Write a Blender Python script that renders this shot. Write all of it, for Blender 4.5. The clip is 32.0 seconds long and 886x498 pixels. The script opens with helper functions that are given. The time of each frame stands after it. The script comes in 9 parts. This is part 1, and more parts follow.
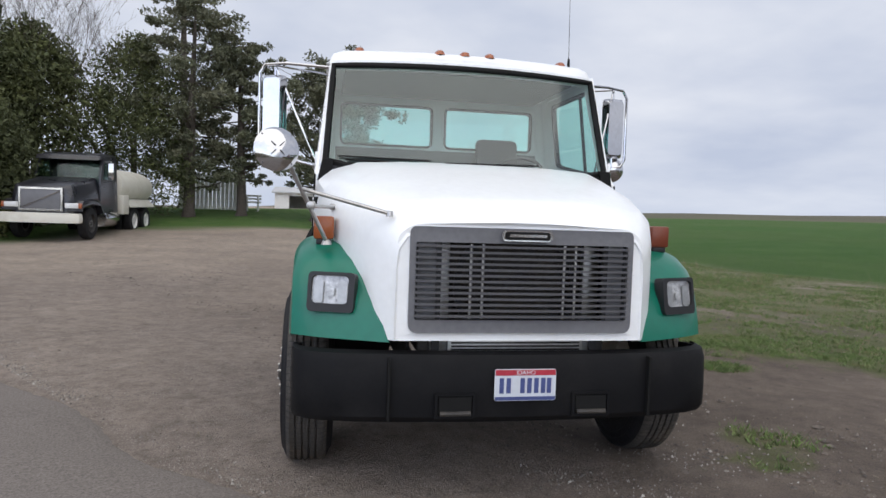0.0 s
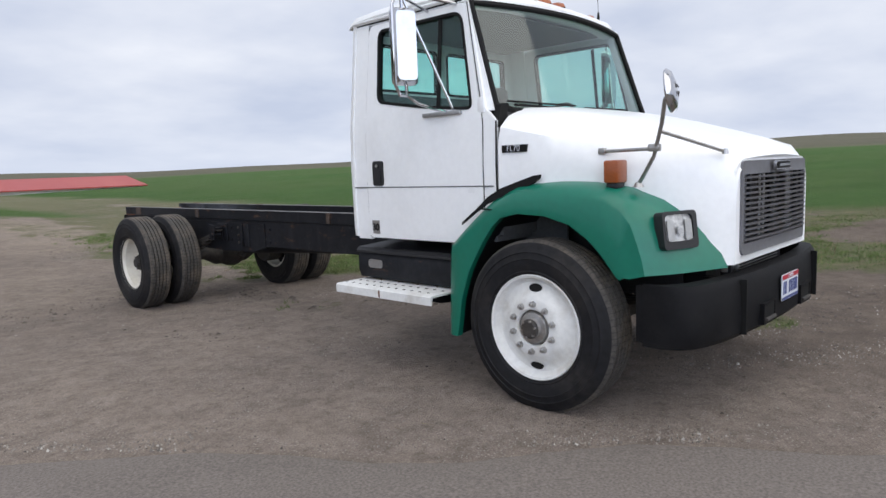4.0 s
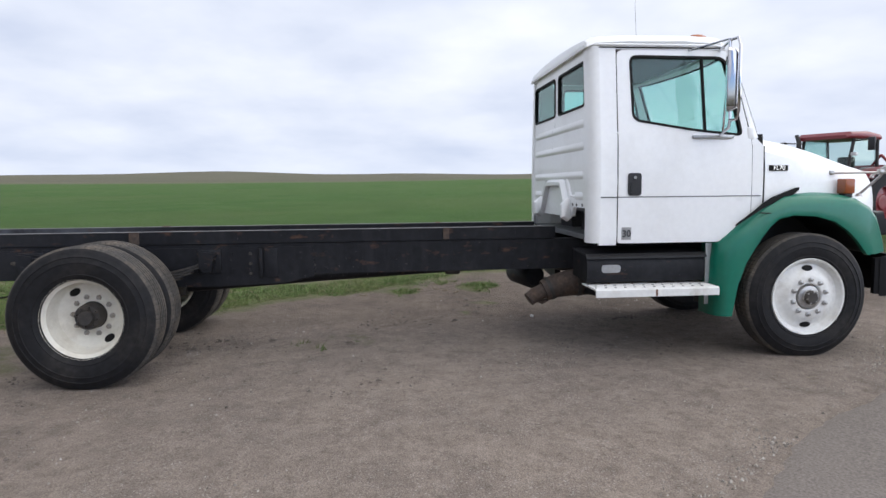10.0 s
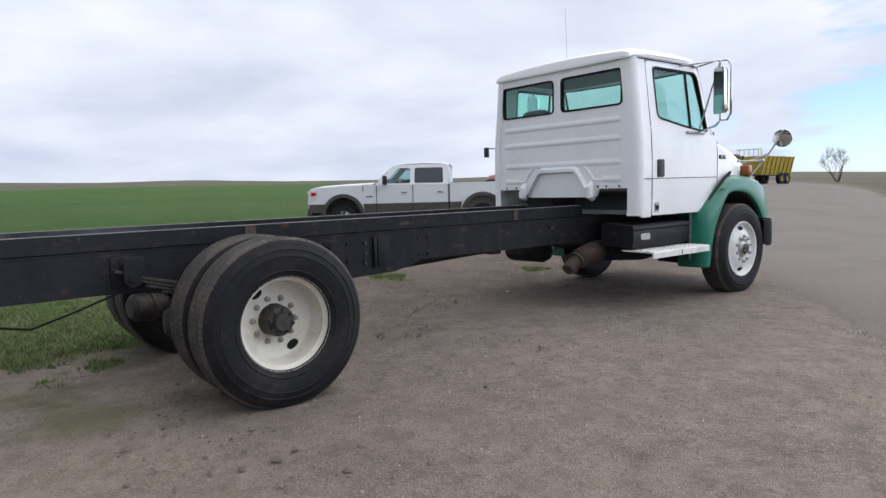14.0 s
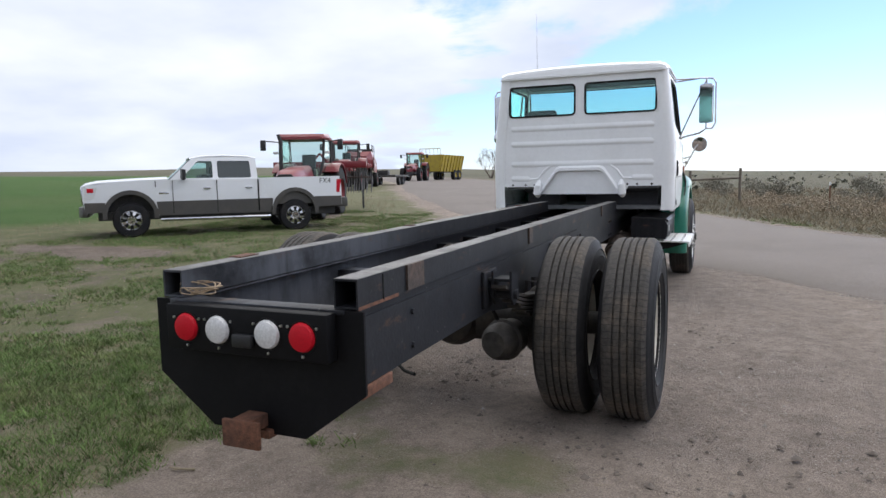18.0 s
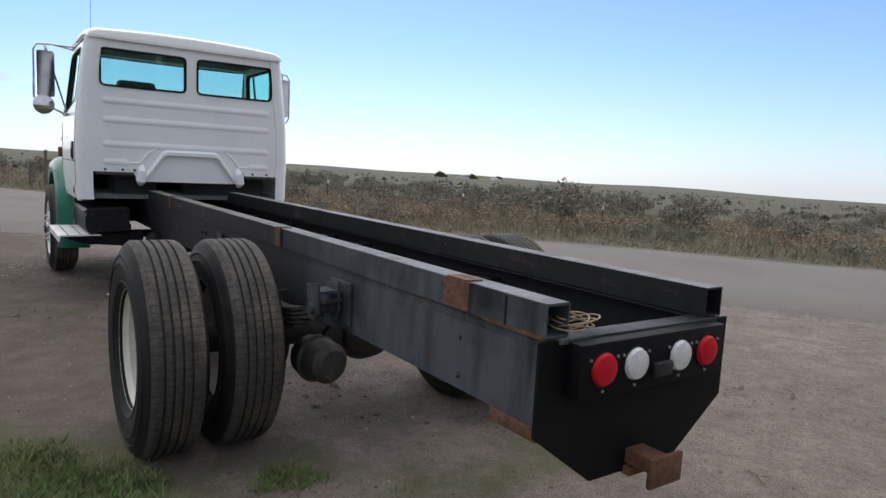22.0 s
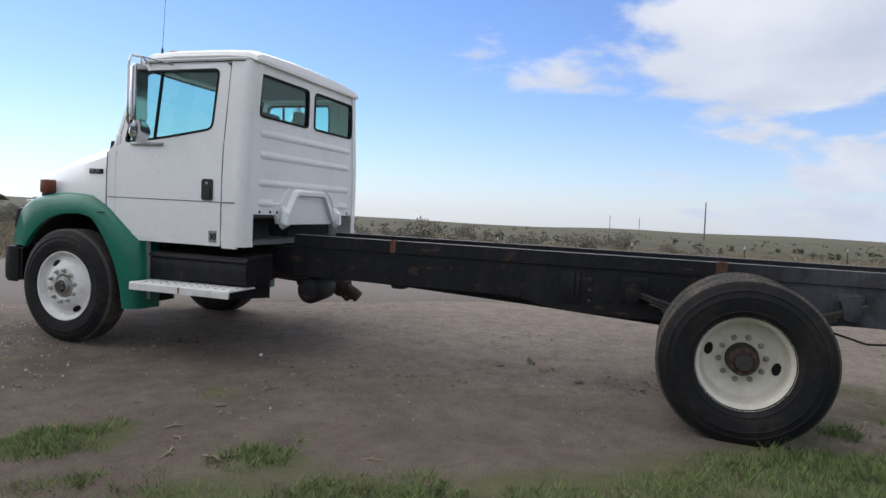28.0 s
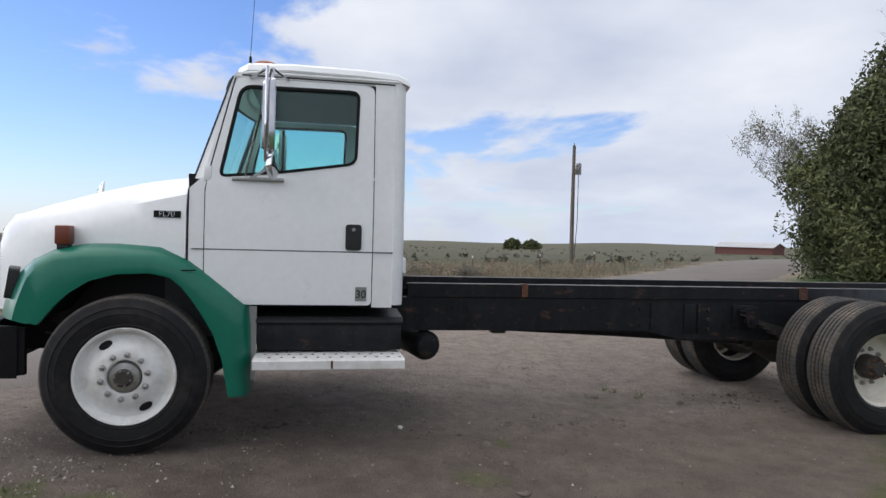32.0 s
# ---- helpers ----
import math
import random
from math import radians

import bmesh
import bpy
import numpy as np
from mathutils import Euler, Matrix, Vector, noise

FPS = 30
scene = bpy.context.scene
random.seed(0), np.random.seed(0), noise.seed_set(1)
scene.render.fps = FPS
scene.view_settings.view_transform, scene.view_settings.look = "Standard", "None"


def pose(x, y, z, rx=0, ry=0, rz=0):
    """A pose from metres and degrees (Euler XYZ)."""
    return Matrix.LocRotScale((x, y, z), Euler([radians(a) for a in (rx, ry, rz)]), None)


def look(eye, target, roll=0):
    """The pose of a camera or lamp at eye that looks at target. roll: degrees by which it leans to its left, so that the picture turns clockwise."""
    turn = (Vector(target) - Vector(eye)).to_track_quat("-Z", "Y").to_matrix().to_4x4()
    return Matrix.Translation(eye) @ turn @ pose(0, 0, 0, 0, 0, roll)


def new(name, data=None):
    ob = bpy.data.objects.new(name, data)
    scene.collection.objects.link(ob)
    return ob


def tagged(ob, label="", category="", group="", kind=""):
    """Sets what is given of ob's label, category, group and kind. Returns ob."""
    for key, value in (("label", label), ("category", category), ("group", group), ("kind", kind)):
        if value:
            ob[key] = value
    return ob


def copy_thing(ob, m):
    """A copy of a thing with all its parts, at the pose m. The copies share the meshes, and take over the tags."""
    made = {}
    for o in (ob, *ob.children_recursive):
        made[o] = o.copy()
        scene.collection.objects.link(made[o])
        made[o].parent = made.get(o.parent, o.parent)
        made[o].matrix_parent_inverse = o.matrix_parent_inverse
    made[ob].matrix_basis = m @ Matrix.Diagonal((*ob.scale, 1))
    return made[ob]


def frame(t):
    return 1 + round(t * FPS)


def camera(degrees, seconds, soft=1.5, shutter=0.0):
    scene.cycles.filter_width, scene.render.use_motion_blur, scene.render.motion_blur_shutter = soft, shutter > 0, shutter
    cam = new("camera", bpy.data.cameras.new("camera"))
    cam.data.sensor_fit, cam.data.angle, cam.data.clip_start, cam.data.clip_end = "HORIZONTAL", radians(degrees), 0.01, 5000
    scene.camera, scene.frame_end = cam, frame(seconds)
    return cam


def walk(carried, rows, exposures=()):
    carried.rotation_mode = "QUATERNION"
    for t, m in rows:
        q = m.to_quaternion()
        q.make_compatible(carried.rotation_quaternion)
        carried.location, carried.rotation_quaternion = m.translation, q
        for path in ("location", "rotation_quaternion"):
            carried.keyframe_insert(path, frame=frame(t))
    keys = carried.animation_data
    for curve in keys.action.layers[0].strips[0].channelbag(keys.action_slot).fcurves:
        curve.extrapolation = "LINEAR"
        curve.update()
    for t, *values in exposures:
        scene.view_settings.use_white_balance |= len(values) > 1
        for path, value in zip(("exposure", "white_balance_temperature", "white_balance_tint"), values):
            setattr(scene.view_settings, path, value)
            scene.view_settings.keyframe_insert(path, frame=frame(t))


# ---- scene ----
cam = camera(67.4, 32.0)
# seconds, eye, target, roll
PATH = [
    (0, (-0.988, 0.329, 1.571), (-0.632, 2.293, 1.445), 2.0),
    (0.5, (-1.474, 0.499, 1.571), (-0.898, 2.409, 1.434), 0.7),
    (1, (-1.965, 0.623, 1.558), (-1.191, 2.461, 1.408), -0.5),
    (1.5, (-2.423, 0.871, 1.536), (-1.508, 2.643, 1.382), -1.3),
    (2, (-2.868, 1.033, 1.547), (-1.848, 2.744, 1.371), -1.5),
    (2.5, (-3.276, 1.305, 1.513), (-2.197, 2.978, 1.322), -1.6),
    (4.5, (-4.631, 2.611, 1.513), (-3.076, 3.842, 1.256), -1.8),
    (5, (-4.966, 3.108, 1.557), (-3.319, 4.217, 1.324), -1.6),
    (5.5, (-5.273, 3.595, 1.531), (-3.543, 4.576, 1.323), 0.1),
    (6, (-5.433, 4.108, 1.533), (-3.674, 5.035, 1.312), 0.4),
    (6.5, (-5.606, 4.494, 1.551), (-3.818, 5.355, 1.302), 0.3),
    (7, (-5.759, 5.037, 1.527), (-3.923, 5.789, 1.276), -0.0),
    (7.5, (-5.928, 5.506, 1.551), (-4.051, 6.146, 1.293), -0.8),
    (8, (-6.008, 5.952, 1.521), (-4.107, 6.526, 1.282), -0.9),
    (8.5, (-6.113, 6.444, 1.497), (-4.174, 6.877, 1.273), -0.9),
    (9, (-6.173, 6.867, 1.452), (-4.185, 6.932, 1.249), 0.2),
    (9.5, (-6.277, 7.379, 1.457), (-4.288, 7.334, 1.255), 0.5),
    (10, (-6.248, 7.938, 1.422), (-4.266, 7.747, 1.237), 0.1),
    (10.5, (-6.281, 8.461, 1.422), (-4.317, 8.121, 1.251), 0.3),
    (11, (-6.247, 8.959, 1.4), (-4.302, 8.517, 1.249), 0.9),
    (11.5, (-6.167, 9.501, 1.384), (-4.252, 8.939, 1.255), 1.1),
    (12, (-5.985, 10.029, 1.343), (-4.124, 9.308, 1.209), 1.4),
    (12.5, (-5.81, 10.47, 1.357), (-4.011, 9.61, 1.212), 1.6),
    (13, (-5.661, 10.936, 1.322), (-3.93, 9.948, 1.155), 1.7),
    (13.5, (-5.38, 11.387, 1.276), (-3.73, 10.271, 1.091), 0.9),
    (15.5, (-3.903, 13.092, 1.24), (-2.575, 11.6, 1.138), -2.6),
    (16, (-3.476, 13.419, 1.255), (-2.224, 11.863, 1.146), 0.7),
    (16.5, (-3.026, 13.643, 1.28), (-1.859, 12.026, 1.118), -1.6),
    (17, (-2.567, 13.851, 1.278), (-1.485, 12.178, 1.102), -2.9),
    (17.5, (-2.12, 14.049, 1.328), (-1.207, 12.28, 1.131), -1.4),
    (18, (-1.622, 14.158, 1.351), (-0.837, 12.33, 1.145), -0.9),
    (18.5, (-1.193, 14.302, 1.337), (-0.666, 12.381, 1.159), -1.0),
    (19, (-0.726, 14.29, 1.319), (-0.437, 12.321, 1.123), -1.7),
    (19.5, (-0.29, 14.306, 1.337), (-0.299, 12.316, 1.137), -1.7),
    (20, (0.152, 14.169, 1.346), (-0.128, 12.2, 1.138), -0.7),
    (20.5, (0.564, 14.082, 1.391), (0.049, 12.162, 1.175), -0.6),
    (21, (0.98, 13.952, 1.376), (0.224, 12.113, 1.162), 0.7),
    (21.5, (1.376, 13.752, 1.393), (0.411, 12.013, 1.181), 2.5),
    (22, (1.821, 13.599, 1.388), (0.686, 11.968, 1.161), 2.6),
    (22.5, (2.165, 13.282, 1.332), (0.901, 11.752, 1.082), -0.7),
    (23, (2.508, 13.039, 1.33), (1.064, 11.686, 1.038), 1.0),
    (23.5, (2.868, 12.73, 1.294), (1.31, 11.515, 0.985), 1.2),
    (24, (3.375, 12.392, 1.356), (1.901, 11.073, 1.062), 1.4),
    (24.5, (3.822, 12.123, 1.35), (2.295, 10.842, 1.184), 2.2),
    (25, (4.1, 11.797, 1.332), (2.581, 10.504, 1.185), 3.2),
    (25.5, (4.575, 11.507, 1.323), (2.972, 10.317, 1.199), 3.1),
    (26, (4.855, 11.033, 1.217), (3.198, 9.915, 1.14), 2.0),
    (26.5, (5.168, 10.683, 1.236), (3.448, 9.667, 1.154), 1.1),
    (28.5, (5.866, 9.153, 1.38), (3.953, 8.587, 1.247), 2.1),
    (29, (5.979, 8.674, 1.408), (4.053, 8.157, 1.25), 1.0),
    (29.5, (6.107, 8.159, 1.383), (4.138, 7.836, 1.243), 0.2),
    (30, (6.079, 7.598, 1.392), (4.094, 7.439, 1.204), 1.0),
    (30.5, (6.044, 7.101, 1.399), (4.055, 7.043, 1.199), 1.8),
    (31, (5.947, 6.613, 1.384), (3.953, 6.671, 1.239), 2.0),
    (31.5, (5.792, 6.084, 1.488), (3.805, 6.294, 1.411), 1.1),
    (32, (5.722, 5.621, 1.511), (3.76, 6.005, 1.454), 1.0),
]
EXPOSURES = ((0.0, 0.12), (2.0, 0.12), (5.0, 0.33), (9.0, 0.45), (12.0, 0.36), (13.5, 0.36), (16.0, 0.28), (18.0, 0.50), (20.0, 0.18), (22.0, 0.18), (23.0, 0.44), (24.0, 0.70), (24.6, 0.62), (26.0, 0.18), (29.0, 0.20), (31.0, 0.32), (32.0, 0.20))
walk(cam, [(t, look(eye, target, roll)) for t, eye, target, roll in PATH], EXPOSURES)

# ---- world and sun ----
def link(nt, a, b):
    nt.links.new(a, b)


def build_world():
    w = bpy.data.worlds.new("sky")
    scene.world = w
    w.use_nodes = True
    nt = w.node_tree
    nt.nodes.clear()
    N = nt.nodes.new
    out, bg = N("ShaderNodeOutputWorld"), N("ShaderNodeBackground")
    sky = N("ShaderNodeTexSky")
    sky.sky_type, sky.sun_disc = "NISHITA", False
    sky.sun_elevation, sky.sun_rotation = radians(SUN_EL), radians(SUN_AZ)
    sky.air_density, sky.dust_density, sky.ozone_density = 1.0, 0.12, 2.2
    tc, sep = N("ShaderNodeTexCoord"), N("ShaderNodeSeparateXYZ")
    link(nt, tc.outputs["Generated"], sep.inputs[0])

    def maths(op, a, b=None, clamp=False):
        n = N("ShaderNodeMath")
        n.operation, n.use_clamp = op, clamp
        for i, v in enumerate((a, b)):
            if v is None:
                continue
            if hasattr(v, "default_value"):
                link(nt, v, n.inputs[i])
            else:
                n.inputs[i].default_value = v
        return n.outputs[0]
    # the direction laid on a cloud layer
    up = maths("MAXIMUM", sep.outputs[2], 0.0)
    den = maths("ADD", up, 0.22)
    u, v = maths("DIVIDE", sep.outputs[0], den), maths("DIVIDE", sep.outputs[1], den)
    com = N("ShaderNodeCombineXYZ")
    link(nt, u, com.inputs[0])
    link(nt, v, com.inputs[1])
    n1 = N("ShaderNodeTexNoise")
    n1.inputs["Scale"].default_value, n1.inputs["Detail"].default_value, n1.inputs["Roughness"].default_value = 1.05, 8, 0.56
    n1.inputs["Distortion"].default_value = 0.35
    link(nt, com.outputs[0], n1.inputs["Vector"])
    n2 = N("ShaderNodeTexNoise")
    n2.inputs["Scale"].default_value, n2.inputs["Detail"].default_value = 1.3, 5
    link(nt, com.outputs[0], n2.inputs["Vector"])
    # cover: closed towards +y and +x, open towards the clearing in the south-west
    side = maths("ADD", maths("MULTIPLY", sep.outputs[0], CLOUD_X), maths("MULTIPLY", sep.outputs[1], CLOUD_Y))
    side = maths("ADD", side, maths("MULTIPLY", maths("MULTIPLY", sep.outputs[0], sep.outputs[1]), CLOUD_XY))
    cover = maths("ADD", maths("ADD", maths("ADD", n1.outputs["Fac"], maths("MULTIPLY", up, 0.4)), side), CLOUD_BASE)
    ramp = N("ShaderNodeMapRange")
    ramp.interpolation_type = "SMOOTHSTEP"
    ramp.inputs["From Min"].default_value, ramp.inputs["From Max"].default_value = 0.47, 0.57
    link(nt, cover, ramp.inputs["Value"])
    shade = N("ShaderNodeMapRange")
    shade.inputs["From Min"].default_value, shade.inputs["From Max"].default_value = 0.3, 0.75
    link(nt, n2.outputs["Fac"], shade.inputs["Value"])
    ccol = N("ShaderNodeMixRGB")
    ccol.inputs[1].default_value, ccol.inputs[2].default_value = CLOUD_DARK, CLOUD_LIGHT
    link(nt, shade.outputs[0], ccol.inputs[0])
    # a bright veil low round the sun's side, a blue-grey band low opposite
    sunv = Vector((math.cos(radians(SUN_EL)) * SUN_DX, math.cos(radians(SUN_EL)) * SUN_DY, math.sin(radians(SUN_EL))))
    dot = N("ShaderNodeVectorMath")
    dot.operation = "DOT_PRODUCT"
    link(nt, tc.outputs["Generated"], dot.inputs[0])
    dot.inputs[1].default_value = sunv
    glow = maths("POWER", maths("MAXIMUM", dot.outputs["Value"], 0.0), 5.0)
    veil = N("ShaderNodeMixRGB")
    veil.blend_type = "ADD"
    veil.inputs[2].default_value = VEIL
    link(nt, glow, veil.inputs[0])
    skyg = N("ShaderNodeMixRGB")
    skyg.blend_type = "MULTIPLY"
    skyg.inputs[0].default_value = 1.0
    skyg.inputs[2].default_value = SKY_GAIN
    link(nt, sky.outputs[0], skyg.inputs[1])
    mix = N("ShaderNodeMixRGB")
    link(nt, ramp.outputs[0], mix.inputs[0])
    link(nt, skyg.outputs[0], mix.inputs[1])
    link(nt, ccol.outputs[0], mix.inputs[2])
    link(nt, mix.outputs[0], veil.inputs[1])
    # haze along the horizon
    low = maths("POWER", maths("SUBTRACT", 1.0, maths("ABSOLUTE", sep.outputs[2])), 12.0, True)
    haze = N("ShaderNodeMixRGB")
    link(nt, maths("MULTIPLY", low, 0.62), haze.inputs[0])
    link(nt, veil.outputs[0], haze.inputs[1])
    # the haze is whiter under the sun than opposite it
    flat = N("ShaderNodeMapRange")
    flat.interpolation_type = "SMOOTHSTEP"
    flat.inputs["From Min"].default_value, flat.inputs["From Max"].default_value = 0.75, 1.0
    link(nt, maths("ADD", maths("MULTIPLY", sep.outputs[0], SUN_DX), maths("MULTIPLY", sep.outputs[1], SUN_DY)), flat.inputs["Value"])
    hcol = N("ShaderNodeMixRGB")
    hcol.inputs[1].default_value, hcol.inputs[2].default_value = HAZE, HAZE_SUN
    link(nt, flat.outputs[0], hcol.inputs[0])
    link(nt, hcol.outputs[0], haze.inputs[2])
    link(nt, haze.outputs[0], bg.inputs["Color"])
    bg.inputs["Strength"].default_value = SKY_STRENGTH
    link(nt, bg.outputs[0], out.inputs["Surface"])
    sun = bpy.data.lights.new("sun", "SUN")
    sun.energy, sun.angle, sun.color = SUN_POWER, radians(SUN_SOFT), (1.0, 0.95, 0.86)
    so = new("sun", sun)
    so.matrix_world = look(sunv * 50, (0, 0, 0))


SUN_EL, SUN_DX, SUN_DY = 44.0, -0.39, -0.921
SUN_AZ = math.degrees(math.atan2(SUN_DX, SUN_DY))
CLOUD_X, CLOUD_Y, CLOUD_XY, CLOUD_BASE = 0.17, 0.23, -0.16, 0.085
CLOUD_DARK, CLOUD_LIGHT = (4.7, 5.25, 6.6, 1), (7.7, 7.95, 8.6, 1)
VEIL, SKY_GAIN = (0.25, 0.25, 0.25, 1), (0.93, 1.05, 1.40, 1)
HAZE, HAZE_SUN = (5.5, 6.1, 7.4, 1), (7.3, 8.0, 8.9, 1)
SKY_STRENGTH, SUN_POWER, SUN_SOFT = 0.10, 2.4, 110.0
build_world()


# ---- materials ----
def mat(name, col, rough=0.6, metal=0.0, vary=0.12, grain=40.0, stain=3.0, bump=0.0, bump_scale=120.0, coat=0.0, tone=None, amount=0.5, spec=0.5):
    """A surface: base colour with fine grain and broad stains towards tone, with bump and uneven gloss."""
    m = bpy.data.materials.new(name)
    m.use_nodes = True
    nt = m.node_tree
    N = nt.nodes.new
    b = nt.nodes["Principled BSDF"]
    b.inputs["Metallic"].default_value = metal
    b.inputs["Specular IOR Level"].default_value = spec
    b.inputs["Coat Weight"].default_value = coat
    b.inputs["Coat Roughness"].default_value = 0.08
    tc = N("ShaderNodeTexCoord")
    fine, broad = N("ShaderNodeTexNoise"), N("ShaderNodeTexNoise")
    fine.inputs["Scale"].default_value, fine.inputs["Detail"].default_value = grain, 5
    broad.inputs["Scale"].default_value, broad.inputs["Detail"].default_value, broad.inputs["Roughness"].default_value = stain, 6, 0.6
    for n in (fine, broad):
        nt.links.new(tc.outputs["Object"], n.inputs["Vector"])
    tone = tone or tuple(c * 0.72 for c in col)
    rb = N("ShaderNodeMapRange")
    rb.inputs["From Min"].default_value, rb.inputs["From Max"].default_value, rb.inputs["To Max"].default_value = 0.48, 0.72, amount
    nt.links.new(broad.outputs["Fac"], rb.inputs["Value"])
    m1 = N("ShaderNodeMixRGB")
    m1.inputs[1].default_value, m1.inputs[2].default_value = (*col, 1), (*tone, 1)
    nt.links.new(rb.outputs[0], m1.inputs[0])
    rf = N("ShaderNodeMapRange")
    rf.inputs["From Min"].default_value, rf.inputs["From Max"].default_value = 0.3, 0.7
    rf.inputs["To Min"].default_value, rf.inputs["To Max"].default_value = 1 - vary, 1 + vary
    nt.links.new(fine.outputs["Fac"], rf.inputs["Value"])
    m2 = N("ShaderNodeMixRGB")
    m2.blend_type, m2.inputs[0].default_value = "MULTIPLY", 1.0
    nt.links.new(m1.outputs[0], m2.inputs[1])
    nt.links.new(rf.outputs[0], m2.inputs[2])
    nt.links.new(m2.outputs[0], b.inputs["Base Color"])
    rr = N("ShaderNodeMapRange")
    rr.inputs["To Min"].default_value, rr.inputs["To Max"].default_value = max(0.02, rough - 0.12), min(1, rough + 0.12)
    nt.links.new(broad.outputs["Fac"], rr.inputs["Value"])
    nt.links.new(rr.outputs[0], b.inputs["Roughness"])
    if bump:
        nb, bp = N("ShaderNodeTexNoise"), N("ShaderNodeBump")
        nb.inputs["Scale"].default_value, nb.inputs["Detail"].default_value = bump_scale, 4
        nt.links.new(tc.outputs["Object"], nb.inputs["Vector"])
        nt.links.new(nb.outputs["Fac"], bp.inputs["Height"])
        bp.inputs["Strength"].default_value, bp.inputs["Distance"].default_value = bump, 0.01
        nt.links.new(bp.outputs[0], b.inputs["Normal"])
    return m


def glass(name, tint, gloss=0.035, rough=0.02):
    """Thin pane: mostly see-through with a tint, with a mirror-like gloss at grazing angles."""
    m = bpy.data.materials.new(name)
    m.use_nodes = True
    nt = m.node_tree
    nt.nodes.clear()
    N = nt.nodes.new
    o, tr, gl, mx, fr = N("ShaderNodeOutputMaterial"), N("ShaderNodeBsdfTransparent"), N("ShaderNodeBsdfGlossy"), N("ShaderNodeMixShader"), N("ShaderNodeLayerWeight")
    tr.inputs[0].default_value = (*tint, 1)
    gl.inputs["Roughness"].default_value = rough
    gl.inputs["Color"].default_value = (0.9, 0.95, 0.95, 1)
    fr.inputs["Blend"].default_value = 0.5
    pw, mr = N("ShaderNodeMath"), N("ShaderNodeMapRange")
    pw.operation = "POWER"
    pw.inputs[1].default_value = 5.0
    mr.inputs["To Min"].default_value, mr.inputs["To Max"].default_value = gloss, 0.5
    nt.links.new(fr.outputs["Facing"], pw.inputs[0])
    nt.links.new(pw.outputs[0], mr.inputs["Value"])
    nt.links.new(mr.outputs[0], mx.inputs[0])
    nt.links.new(tr.outputs[0], mx.inputs[1])
    nt.links.new(gl.outputs[0], mx.inputs[2])
    nt.links.new(mx.outputs[0], o.inputs["Surface"])
    return m


WHITE = mat("white_paint", (0.85, 0.86, 0.865), 0.32, vary=0.02, grain=25, stain=1.5, tone=(0.70, 0.70, 0.69), amount=0.5, coat=0.25)
WHITE_OLD = mat("worn_white_paint", (0.70, 0.70, 0.68), 0.5, vary=0.06, grain=30, stain=6, tone=(0.45, 0.42, 0.37), amount=0.6, bump=0.1)
RIM_CREAM = mat("cream_wheel_paint", (0.66, 0.63, 0.55), 0.45, vary=0.05, grain=30, stain=7, tone=(0.42, 0.36, 0.28), amount=0.5)
GREEN = mat("green_paint", (0.003, 0.138, 0.088), 0.34, vary=0.05, grain=20, stain=2, tone=(0.006, 0.150, 0.098), amount=0.6, coat=0.15, spec=0.4)
BLACK_PLASTIC = mat("black_plastic", (0.012, 0.012, 0.014), 0.5, vary=0.1, bump=0.08, bump_scale=300)
